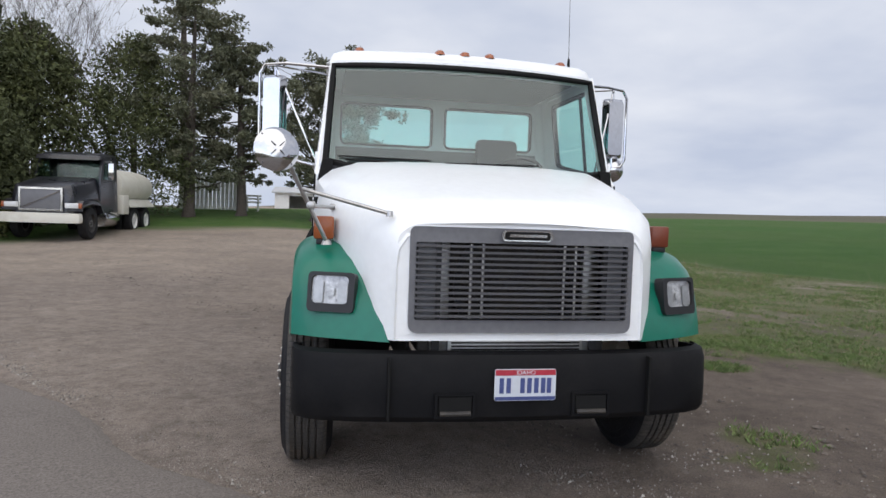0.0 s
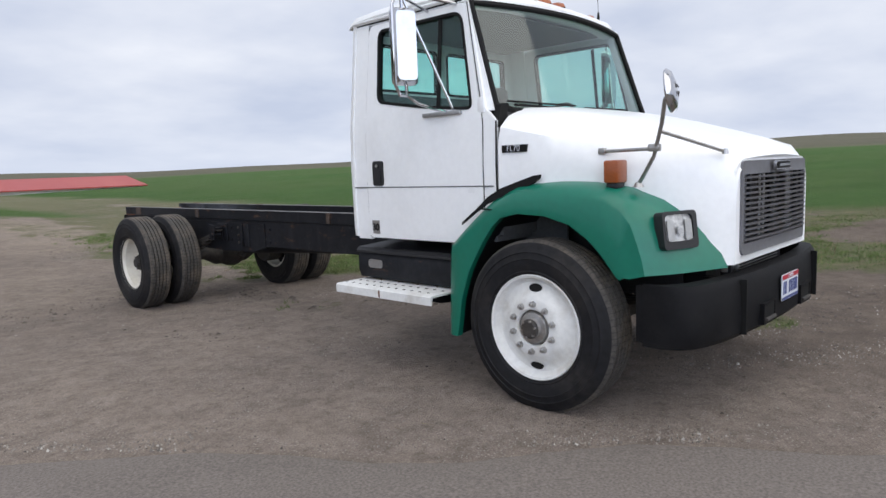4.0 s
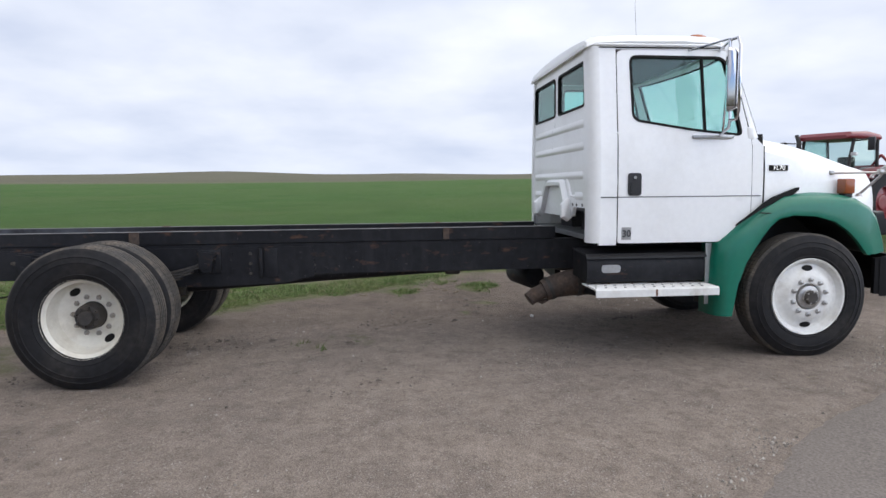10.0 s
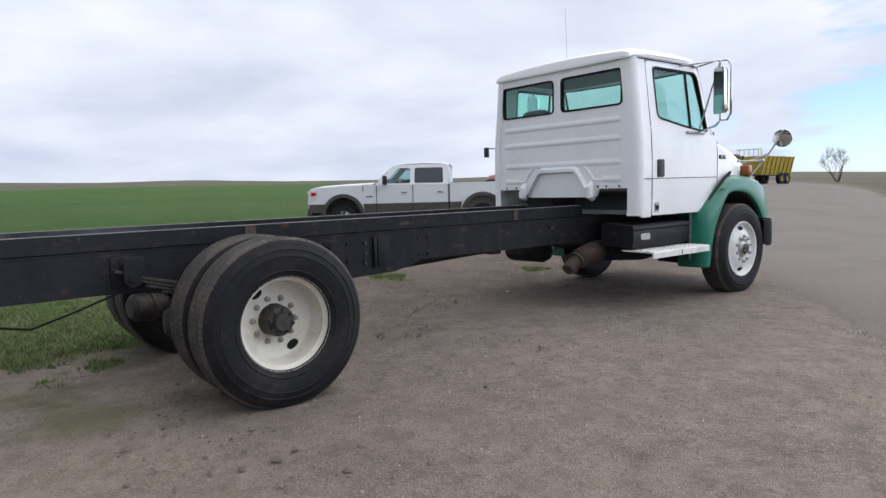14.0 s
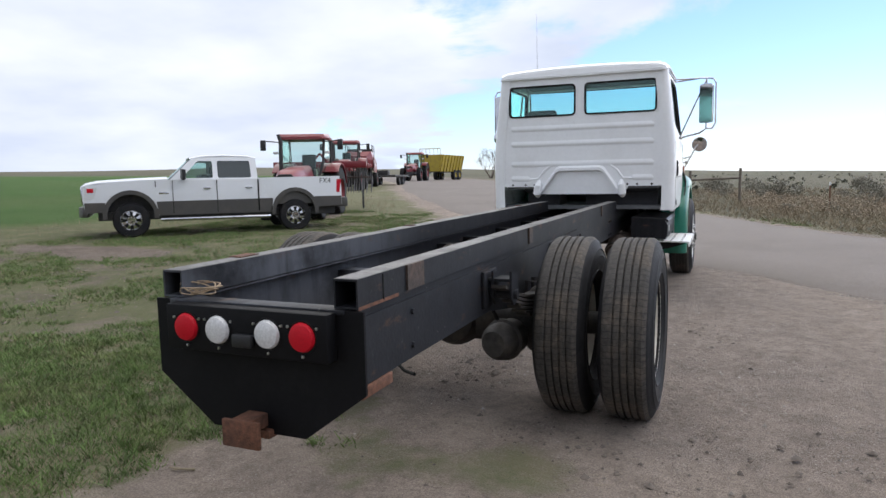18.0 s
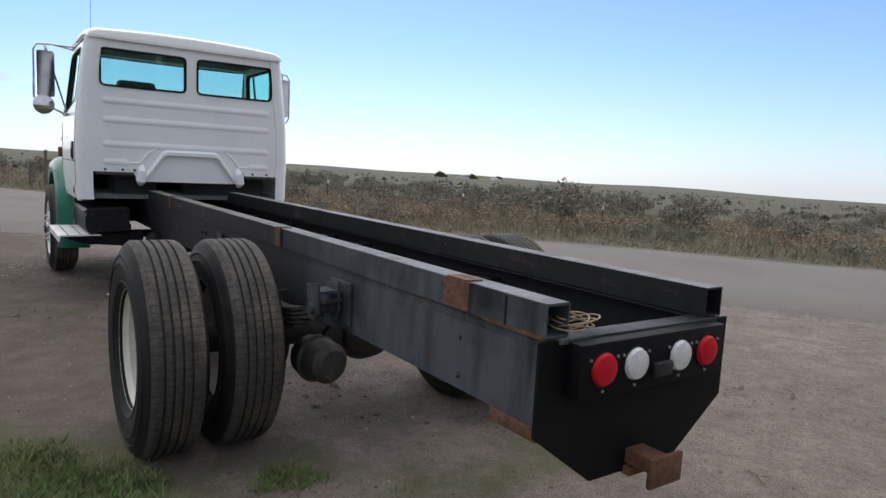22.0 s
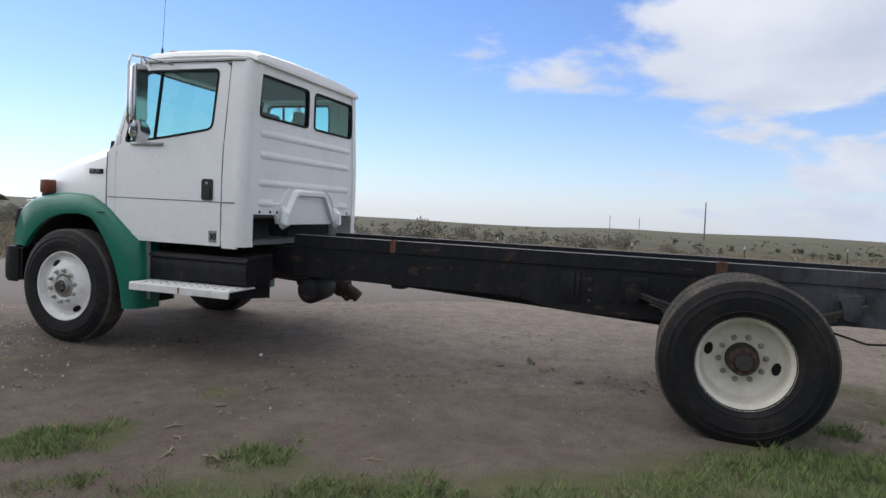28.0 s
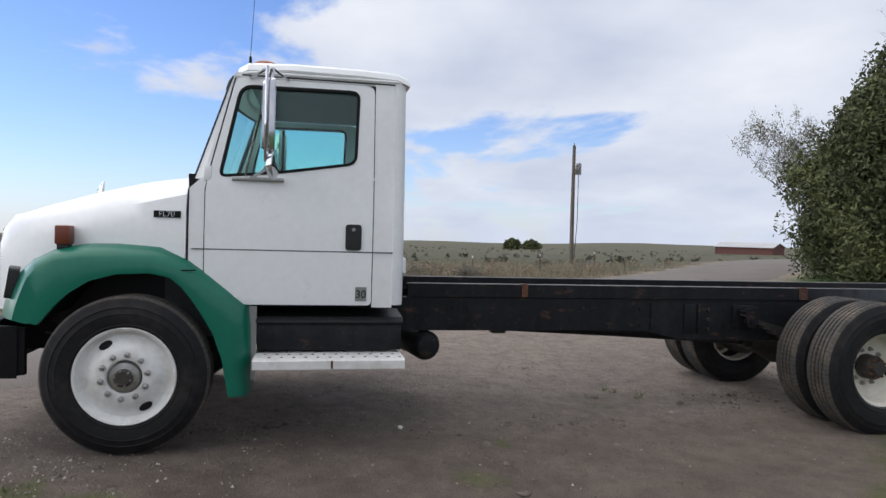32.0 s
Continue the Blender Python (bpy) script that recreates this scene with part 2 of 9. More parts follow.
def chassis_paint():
    """Brushed-on black over steel: slate towards the tail, mostly on the driver's side, run-down dirt and specks of
    rust.
    """
    m = mat("black_chassis_paint", (0.008, 0.0085, 0.011), 0.58, vary=0.3, grain=18, stain=3, tone=(0.019, 0.020, 0.023), amount=0.6, spec=0.22, bump=0.12, bump_scale=60)
    nt = m.node_tree
    N, L = nt.nodes.new, nt.links.new
    b = nt.nodes["Principled BSDF"]
    old = b.inputs["Base Color"].links[0].from_socket
    tc, sep = N("ShaderNodeTexCoord"), N("ShaderNodeSeparateXYZ")
    L(tc.outputs["Object"], sep.inputs[0])

    def layer(below, vec_scale, scale, lo, hi, most, col, along=None):
        mp, n, r = N("ShaderNodeMapping"), N("ShaderNodeTexNoise"), N("ShaderNodeMapRange")
        mp.inputs["Scale"].default_value = vec_scale
        L(tc.outputs["Object"], mp.inputs["Vector"])
        L(mp.outputs[0], n.inputs["Vector"])
        n.inputs["Scale"].default_value, n.inputs["Detail"].default_value, n.inputs["Roughness"].default_value = scale, 7, 0.62
        r.inputs["From Min"].default_value, r.inputs["From Max"].default_value, r.inputs["To Max"].default_value = lo, hi, most
        L(n.outputs["Fac"], r.inputs["Value"])
        fac = r.outputs[0]
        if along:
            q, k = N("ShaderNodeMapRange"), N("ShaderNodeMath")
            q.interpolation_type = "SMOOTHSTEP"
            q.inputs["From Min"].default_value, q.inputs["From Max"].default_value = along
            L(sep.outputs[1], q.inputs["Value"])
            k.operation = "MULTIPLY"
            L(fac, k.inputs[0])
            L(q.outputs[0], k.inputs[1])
            side, both = N("ShaderNodeMapRange"), N("ShaderNodeMath")
            side.inputs["From Min"].default_value, side.inputs["From Max"].default_value, side.inputs["To Min"].default_value = -0.3, 0.3, 0.12
            L(sep.outputs[0], side.inputs["Value"])
            both.operation = "MULTIPLY"
            L(k.outputs[0], both.inputs[0])
            L(side.outputs[0], both.inputs[1])
            fac = both.outputs[0]
        mx = N("ShaderNodeMixRGB")
        L(fac, mx.inputs[0])
        L(below, mx.inputs[1])
        mx.inputs[2].default_value = (*col, 1)
        return mx.outputs[0]
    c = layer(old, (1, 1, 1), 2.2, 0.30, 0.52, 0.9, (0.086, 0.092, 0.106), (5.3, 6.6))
    c = layer(c, (9, 5, 0.7), 1.6, 0.50, 0.68, 0.75, (0.018, 0.018, 0.021))
    c = layer(c, (1, 1, 2.5), 5.0, 0.60, 0.70, 0.75, (0.085, 0.045, 0.028))
    c = layer(c, (1, 1, 1), 34.0, 0.66, 0.72, 0.55, (0.16, 0.15, 0.14))
    L(c, b.inputs["Base Color"])
    return m


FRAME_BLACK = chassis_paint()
WORN_STEEL = mat("scuffed_dusty_steel", (0.105, 0.100, 0.098), 0.6, vary=0.35, grain=30, stain=5, tone=(0.024, 0.024, 0.027), amount=0.9, bump=0.15, bump_scale=80)
NUT_GREY = mat("weathered_nut_steel", (0.34, 0.32, 0.29), 0.55, 0.4, vary=0.25, stain=20, tone=(0.18, 0.12, 0.08), amount=0.7)
RUST = mat("rusty_steel", (0.13, 0.055, 0.03), 0.85, vary=0.35, grain=50, stain=8, tone=(0.05, 0.03, 0.025), amount=0.8, bump=0.3)
HEAD_LENS = mat("headlamp_glass_and_reflector", (0.46, 0.46, 0.46), 0.30, 0.30, vary=0.3, grain=45, stain=14, tone=(0.16, 0.16, 0.17), amount=0.8, coat=0.6)
SOOT = mat("sooty_exhaust_steel", (0.055, 0.040, 0.033), 0.8, vary=0.35, grain=40, stain=7, tone=(0.11, 0.065, 0.04), amount=0.6, bump=0.3)
BUMPER_BLACK = mat("bumper_black", (0.006, 0.006, 0.007), 0.62, spec=0.14, vary=0.15, grain=60, stain=3, tone=(0.018, 0.017, 0.017), amount=0.5, bump=0.06, bump_scale=260)
WIRE = mat("tan_wire", (0.30, 0.22, 0.14), 0.7, vary=0.3)
GREASE = mat("greasy_iron", (0.03, 0.027, 0.025), 0.65, vary=0.3, grain=30, stain=7, tone=(0.075, 0.06, 0.045), amount=0.7, bump=0.25, bump_scale=70)
RUBBER = mat("tyre_rubber", (0.0095, 0.0095, 0.011), 0.70, vary=0.3, grain=22, stain=4, tone=(0.029, 0.026, 0.024), amount=0.8, bump=0.2, bump_scale=70, spec=0.25)
def tread_rubber():
    """Worn tread: dusty brown ribs crossed by fine sipes."""
    m = mat("worn_tread_rubber", (0.052, 0.047, 0.042), 0.85, vary=0.35, grain=45, stain=4, tone=(0.150, 0.120, 0.090), amount=0.85, bump=0.35, bump_scale=120)
    nt = m.node_tree
    N, L = nt.nodes.new, nt.links.new
    b = nt.nodes["Principled BSDF"]
    old = b.inputs["Base Color"].links[0].from_socket
    tc, sep = N("ShaderNodeTexCoord"), N("ShaderNodeSeparateXYZ")
    L(tc.outputs["Object"], sep.inputs[0])

    def maths(op, a, c=None):
        n = N("ShaderNodeMath")
        n.operation = op
        for i, v in enumerate((a, c)):
            if v is None:
                continue
            if isinstance(v, (int, float)):
                n.inputs[i].default_value = v
            else:
                L(v, n.inputs[i])
        return n.outputs[0]
    turn = maths("ARCTAN2", sep.outputs[2], sep.outputs[1])
    zig = maths("MULTIPLY", maths("PINGPONG", maths("MULTIPLY", sep.outputs[0], 40.0), 1.0), 0.9)
    wave = maths("SINE", maths("ADD", maths("MULTIPLY", turn, 92.0), zig))
    r = N("ShaderNodeMapRange")
    r.inputs["From Min"].default_value, r.inputs["From Max"].default_value, r.inputs["To Max"].default_value = 0.86, 0.97, 0.6
    L(wave, r.inputs["Value"])
    mx = N("ShaderNodeMixRGB")
    L(r.outputs[0], mx.inputs[0])
    L(old, mx.inputs[1])
    mx.inputs[2].default_value = (0.012, 0.012, 0.012, 1)
    L(mx.outputs[0], b.inputs["Base Color"])
    return m


TREAD = tread_rubber()
GRILLE_GREY = mat("grey_grille_plastic", (0.135, 0.135, 0.145), 0.5, vary=0.08)
CHROME = mat("chrome", (0.56, 0.56, 0.58), 0.10, 1.0, vary=0.03, stain=8, amount=0.2)
ALU = mat("dull_aluminium", (0.42, 0.42, 0.42), 0.4, 0.9, vary=0.1)
STEEL = mat("bright_steel", (0.45, 0.44, 0.43), 0.35, 0.9, vary=0.15)
SEAL = mat("black_window_rubber", (0.008, 0.008, 0.008), 0.7, spec=0.2)
AMBER = mat("amber_lens", (0.30, 0.072, 0.014), 0.3, vary=0.1, grain=90, coat=0.3)
DARK_AMBER = mat("dull_amber_lens", (0.16, 0.035, 0.015), 0.35, vary=0.1, grain=90)
RED_LENS = mat("red_lens", (0.50, 0.004, 0.016), 0.5, vary=0.10, grain=160, spec=0.25)
CLEAR_LENS = mat("clear_lens", (0.62, 0.62, 0.62), 0.25, vary=0.14, grain=110, coat=0.4)
SEAT_GREY = mat("grey_seat_cloth", (0.045, 0.045, 0.05), 0.9, bump=0.2)
TRIM_GREY = mat("grey_cab_trim", (0.11, 0.115, 0.12), 0.8)
GLASS = glass("tinted_glass", (0.74, 0.93, 0.89))
GLASS_CLEAR = glass("windscreen_glass", (0.66, 0.80, 0.77), 0.10, 0.06)
PLATE_WHITE = mat("plate_white", (0.62, 0.65, 0.70), 0.4, vary=0.03)
PLATE_RED = mat("plate_red", (0.42, 0.03, 0.05), 0.4)
PLATE_BLUE = mat("plate_blue", (0.06, 0.08, 0.22), 0.4)


# ---- mesh helpers ----
def mesh_object(name, bm, material, parent=None, label="", smooth=35.0):
    me = bpy.data.meshes.new(name)
    bmesh.ops.recalc_face_normals(bm, faces=bm.faces[:])
    if smooth:
        lim = radians(smooth)
        for f in bm.faces:
            f.smooth = True
        for e in bm.edges:
            if len(e.link_faces) == 2 and e.calc_face_angle(0) > lim:
                e.smooth = False
    bm.to_mesh(me)
    bm.free()
    for m in material if isinstance(material, (list, tuple)) else [material]:
        me.materials.append(m)
    ob = new(name, me)
    ob.parent = parent
    if label:
        ob["label"] = label
    return ob


part = mesh_object


def thing(name, label, category, loc=(0, 0, 0), rz=0.0, group="", kind=""):
    e = new(name)
    e.matrix_world = pose(*loc, 0, 0, rz)
    return tagged(e, label, category, group, kind)


def add_box(bm, x0, x1, y0, y1, z0, z1, bevel=0.0, m=None, mi=0):
    vs = [bm.verts.new((x, y, z)) for x in (x0, x1) for y in (y0, y1) for z in (z0, z1)]
    fs = [bm.faces.new([vs[i] for i in q]) for q in ((0, 1, 3, 2), (4, 6, 7, 5), (0, 4, 5, 1), (2, 3, 7, 6), (0, 2, 6, 4), (1, 5, 7, 3))]
    for f in fs:
        f.material_index = mi
    if bevel:
        r = bmesh.ops.bevel(bm, geom=list({e for f in fs for e in f.edges}), offset=bevel, segments=2, affect="EDGES", profile=0.5)
        vs = list({v for f in r["faces"] for v in f.verts} | {v for v in vs if v.is_valid})
    if m is not None:
        bmesh.ops.transform(bm, matrix=m, verts=[v for v in vs if v.is_valid])
    return vs


def box(x0, x1, y0, y1, z0, z1, bevel=0.0, m=None):
    bm = bmesh.new()
    add_box(bm, x0, x1, y0, y1, z0, z1, bevel, m)
    return bm


def add_tube(bm, pts, r, n=8, caps=True, mi=0):
    """A round bar along points; r a number or one for each point."""
    pts = [Vector(p) for p in pts]
    rs = r if isinstance(r, (list, tuple)) else [r] * len(pts)
    rings, side = [], None
    for i, p in enumerate(pts):
        d = (pts[min(i + 1, len(pts) - 1)] - pts[max(i - 1, 0)]).normalized()
        if side is None:
            side = d.orthogonal().normalized()
        side = (side - d * side.dot(d)).normalized()
        up = d.cross(side)
        rings.append([bm.verts.new(p + rs[i] * (math.cos(a) * side + math.sin(a) * up)) for a in (2 * math.pi * k / n for k in range(n))])
    for a, b in zip(rings, rings[1:]):
        for k in range(n):
            bm.faces.new((a[k], a[(k + 1) % n], b[(k + 1) % n], b[k])).material_index = mi
    if caps:
        bm.faces.new(rings[0][::-1]).material_index = mi
        bm.faces.new(rings[-1]).material_index = mi


def tube(pts, r, n=8):
    bm = bmesh.new()
    add_tube(bm, pts, r, n)
    return bm


def add_lathe(bm, prof, n=48, m=None, axis="x", close=False):
    """A turned form: profile of (radius, along the axis)."""
    m = m or Matrix()
    rings = []
    for r, a in prof:
        if r < 1e-6:
            p = (a, 0, 0) if axis == "x" else (0, 0, a)
            rings.append([bm.verts.new(m @ Vector(p))])
            continue
        ring = []
        for k in range(n):
            t = 2 * math.pi * k / n
            p = (a, r * math.cos(t), r * math.sin(t)) if axis == "x" else (r * math.cos(t), r * math.sin(t), a)
            ring.append(bm.verts.new(m @ Vector(p)))
        rings.append(ring)
    pairs = list(zip(rings, rings[1:]))
    if close:
        pairs.append((rings[-1], rings[0]))
    for a, b in pairs:
        for k in range(n):
            j = (k + 1) % n
            if len(a) == 1 and len(b) == 1:
                continue
            if len(a) == 1:
                bm.faces.new((a[0], b[j], b[k]))
            elif len(b) == 1:
                bm.faces.new((a[k], a[j], b[0]))
            else:
                bm.faces.new((a[k], a[j], b[j], b[k]))


def lathe(prof, n=48, m=None, axis="x", close=False):
    bm = bmesh.new()
    add_lathe(bm, prof, n, m, axis, close)
    return bm


def add_loft(bm, sections, closed=True, caps=True):
    rings = [[bm.verts.new(p) for p in s] for s in sections]
    for a, b in zip(rings, rings[1:]):
        n = len(a)
        for k in range(n if closed else n - 1):
            j = (k + 1) % n
            bm.faces.new((a[k], a[j], b[j], b[k]))
    if closed and caps:
        bm.faces.new(rings[0][::-1])
        bm.faces.new(rings[-1])
    return rings


def loft(sections, closed=True, caps=True, thick=0.0):
    bm = bmesh.new()
    add_loft(bm, sections, closed, caps)
    if thick:
        bmesh.ops.recalc_face_normals(bm, faces=bm.faces[:])
        bmesh.ops.solidify(bm, geom=bm.faces[:], thickness=thick)
    return bm


def rounded(pts, r, n=4):
    """A polygon with rounded corners; r a number or one for each corner."""
    out, k = [], len(pts)
    for i in range(k):
        rr = r[i] if isinstance(r, (list, tuple)) else r
        p, a, b = Vector(pts[i]), Vector(pts[i - 1]), Vector(pts[(i + 1) % k])
        da, db = (a - p), (b - p)
        d = min(rr, da.length * 0.45, db.length * 0.45)
        if d < 1e-5:
            out.append(tuple(p))
            continue
        s, e = p + da.normalized() * d, p + db.normalized() * d
        for j in range(n + 1):
            t = j / n
            out.append(tuple((1 - t) ** 2 * s + 2 * t * (1 - t) * p + t * t * e))
    return out


def add_plate(bm, outer, holes, put, thick, rim=True):
    """A sheet with openings: outlines in the plane (u, v), placed by put(u, v, w), thick along w."""
    from mathutils.geometry import tessellate_polygon
    loops = [outer, *holes]
    tris = tessellate_polygon([[Vector((*p, 0)) for p in l] for l in loops])
    flat = [p for l in loops for p in l]
    front = [bm.verts.new(put(u, v, 0.0)) for u, v in flat]
    back = [bm.verts.new(put(u, v, thick)) for u, v in flat]
    for t in tris:
        try:
            bm.faces.new([front[i] for i in t])
            bm.faces.new([back[i] for i in reversed(t)])
        except ValueError:
            pass
    base = 0
    for l in loops:
        n = len(l)
        for k in range(n):
            a, b = base + k, base + (k + 1) % n
            bm.faces.new((front[a], front[b], back[b], back[a]))
        base += n


def plate(outer, holes, put, thick):
    bm = bmesh.new()
    add_plate(bm, outer, holes, put, thick)
    return bm


def ring_plate(bm, loop, inset, put, thick):
    """A frame that follows a loop, inset to its inside."""
    c = Vector((sum(p[0] for p in loop) / len(loop), sum(p[1] for p in loop) / len(loop)))
    inner = []
    n = len(loop)
    for i, p in enumerate(loop):
        a, b = Vector(loop[i - 1]), Vector(loop[(i + 1) % n])
        t = (b - a).normalized()
        nrm = Vector((-t.y, t.x))
        if nrm.dot(c - Vector(p)) < 0:
            nrm = -nrm
        inner.append(tuple(Vector(p) + nrm * inset))
    add_plate(bm, loop, [inner], put, thick)
    return inner


def text_mesh(body, size, material, parent, m, name="lettering", depth=0.002):
    cu = bpy.data.curves.new(name, "FONT")
    cu.body, cu.size, cu.extrude, cu.align_x, cu.align_y = body, size, depth, "CENTER", "CENTER"
    tmp = bpy.data.objects.new(name, cu)
    scene.collection.objects.link(tmp)
    me = bpy.data.meshes.new_from_object(tmp.evaluated_get(bpy.context.evaluated_depsgraph_get()))
    bpy.data.objects.remove(tmp)
    me.materials.clear()
    me.materials.append(material)
    ob = new(name, me)
    ob.parent = parent
    ob.matrix_basis = m
    return ob

# ---- ground ----
def sstep(a, b, v):
    t = np.clip((v - a) / (b - a), 0, 1)
    return t * t * (3 - 2 * t)


def ground_z(x, y):
    """The lie of the land: level round the truck, then a broad slope up to the east and a rise to the lawn in the north."""
    x, y = np.asarray(x, float), np.asarray(y, float)
    r = np.hypot(x, y - 6)
    z = 0.018 * x * sstep(7, 30, r) - 0.0105 * (y - 6) * sstep(120, 30, np.abs(y - 6)) - 0.0075 * (y - 6) * sstep(30, 120, np.abs(y - 6)) + 0.012
    z = z + 0.2 * sstep(-2, -15, y) * sstep(2, 12, x)
    z = z - 0.03 * sstep(6.5, 10, y) * sstep(30, 14, y)
    u = np.clip(y - 10, 0, 27)
    z = z + 0.0021 * u * u * sstep(6, -3, x) * sstep(-60, -12, x)
    z = z + (0.9 * np.sin(x * 0.0031 + 1) * np.cos(y * 0.0027) + 0.5 * np.sin(x * 0.011 + y * 0.007)) * sstep(60, 500, r)
    az = np.arctan2(x, y - 6)
    z = z + sstep(900, 2600, r) * (5 + 6 * np.sin(az * 5 + 1) + 4 * np.sin(az * 11) + 3 * np.sin(az * 23 + 2))
    return z


def gz(x, y):
    return float(ground_z(x, y))


# the road's middle line: from the north-west past the truck's nose and away to the south-east
ROAD_PTS = [(-160, 210), (-60, 68), (-26.5, 29.5), (-16.5, 18.5), (-9.8, 10.2), (-5.2, 4.3), (-2.2, 0.6), (0.6, -4.0), (4.2, -10), (11, -22), (20, -40), (38, -70), (90, -150)]
ROAD_HALF = [3.6, 3.4, 3.0, 2.7, 2.6, 2.5, 2.6, 3.0, 3.8, 4.6, 5.2, 6.0, 6.0]


def spline(pts, n):
    """A smooth line through points (Catmull-Rom), n steps a piece."""
    P = [np.array(p, float) for p in pts]
    P = [2 * P[0] - P[1], *P, 2 * P[-1] - P[-2]]
    out = []
    for i in range(1, len(P) - 2):
        for t in np.linspace(0, 1, n, endpoint=False):
            a, b, c, d = P[i - 1:i + 3]
            out.append(0.5 * (2 * b + (c - a) * t + (2 * a - 5 * b + 4 * c - d) * t * t + (3 * b - a - 3 * c + d) * t ** 3))
    out.append(P[-2])
    return out


ROAD_LINE = [(p[0], p[1], p[2]) for p in spline([(*p, h) for p, h in zip(ROAD_PTS, ROAD_HALF)], 10)]


def road_dist(x, y):
    """Signed distance to the road's edge (below 0 on the road)."""
    x, y = np.asarray(x, float), np.asarray(y, float)
    best = np.full(x.shape, 1e9)
    for (ax, ay, ah), (bx, by, bh) in zip(ROAD_LINE, ROAD_LINE[1:]):
        dx, dy = bx - ax, by - ay
        t = np.clip(((x - ax) * dx + (y - ay) * dy) / (dx * dx + dy * dy), 0, 1)
        best = np.minimum(best, np.hypot(x - ax - t * dx, y - ay - t * dy) - (ah + t * (bh - ah)))
    return best


def east_of_road(x, y):
    """True on the truck's side of the road."""
    x, y = np.asarray(x, float), np.asarray(y, float)
    lx = np.interp(y, [p[1] for p in ROAD_LINE[::-1]], [p[0] for p in ROAD_LINE[::-1]])
    return x > lx


def value_noise(x, y, cell, seed):
    """Smooth random field, 0 to 1, with bumps about cell wide."""
    table = np.random.RandomState(seed).rand(64, 64)
    u, v = np.asarray(x, float) / cell, np.asarray(y, float) / cell
    i, j = np.floor(u).astype(int), np.floor(v).astype(int)
    fu, fv = u - i, v - j
    fu, fv = fu * fu * (3 - 2 * fu), fv * fv * (3 - 2 * fv)
    a, b = table[i % 64, j % 64], table[(i + 1) % 64, j % 64]
    c, d = table[i % 64, (j + 1) % 64], table[(i + 1) % 64, (j + 1) % 64]
    return (a + (b - a) * fu) * (1 - fv) + (c + (d - c) * fu) * fv


def patches(x, y, s, seed=0):
    """Broad uneven patches with ragged edges, about 0 to 1."""
    k = int(seed) * 7 + 11
    n = 0.55 * value_noise(x, y, s * 2.2, k) + 0.29 * value_noise(x + 3.1 * y * 0.2, y, s * 0.9, k + 1) + 0.16 * value_noise(x, y, s * 0.35, k + 2)
    return np.clip(0.5 + (n - 0.5) * 1.5, 0, 1)


# small stands of weeds on the bare dirt: x, y, half width, half length, thickness
STANDS = [(1.2, 7.0, 0.22, 0.16, 0.9), (1.55, 4.05, 0.5, 0.3, 0.8), (3.1, 6.55, 0.45, 0.25, 0.8), (0.05, 8.4, 0.5, 0.6, 0.42), (-0.2, 8.7, 0.4, 0.7, 0.4),
          (0.8, 10.6, 0.5, 0.5, 0.55), (-0.6, 11.1, 0.5, 0.45, 0.5), (1.9, 6.6, 0.25, 0.2, 0.7), (2.1, 4.4, 0.4, 0.3, 0.7), (0.1, 11.2, 0.5, 0.4, 0.6),
          (2.7, 7.6, 0.4, 0.35, 0.85), (1.7, 10.5, 0.5, 0.5, 1.0), (0.0, 7.7, 0.35, 0.3, 0.4)]


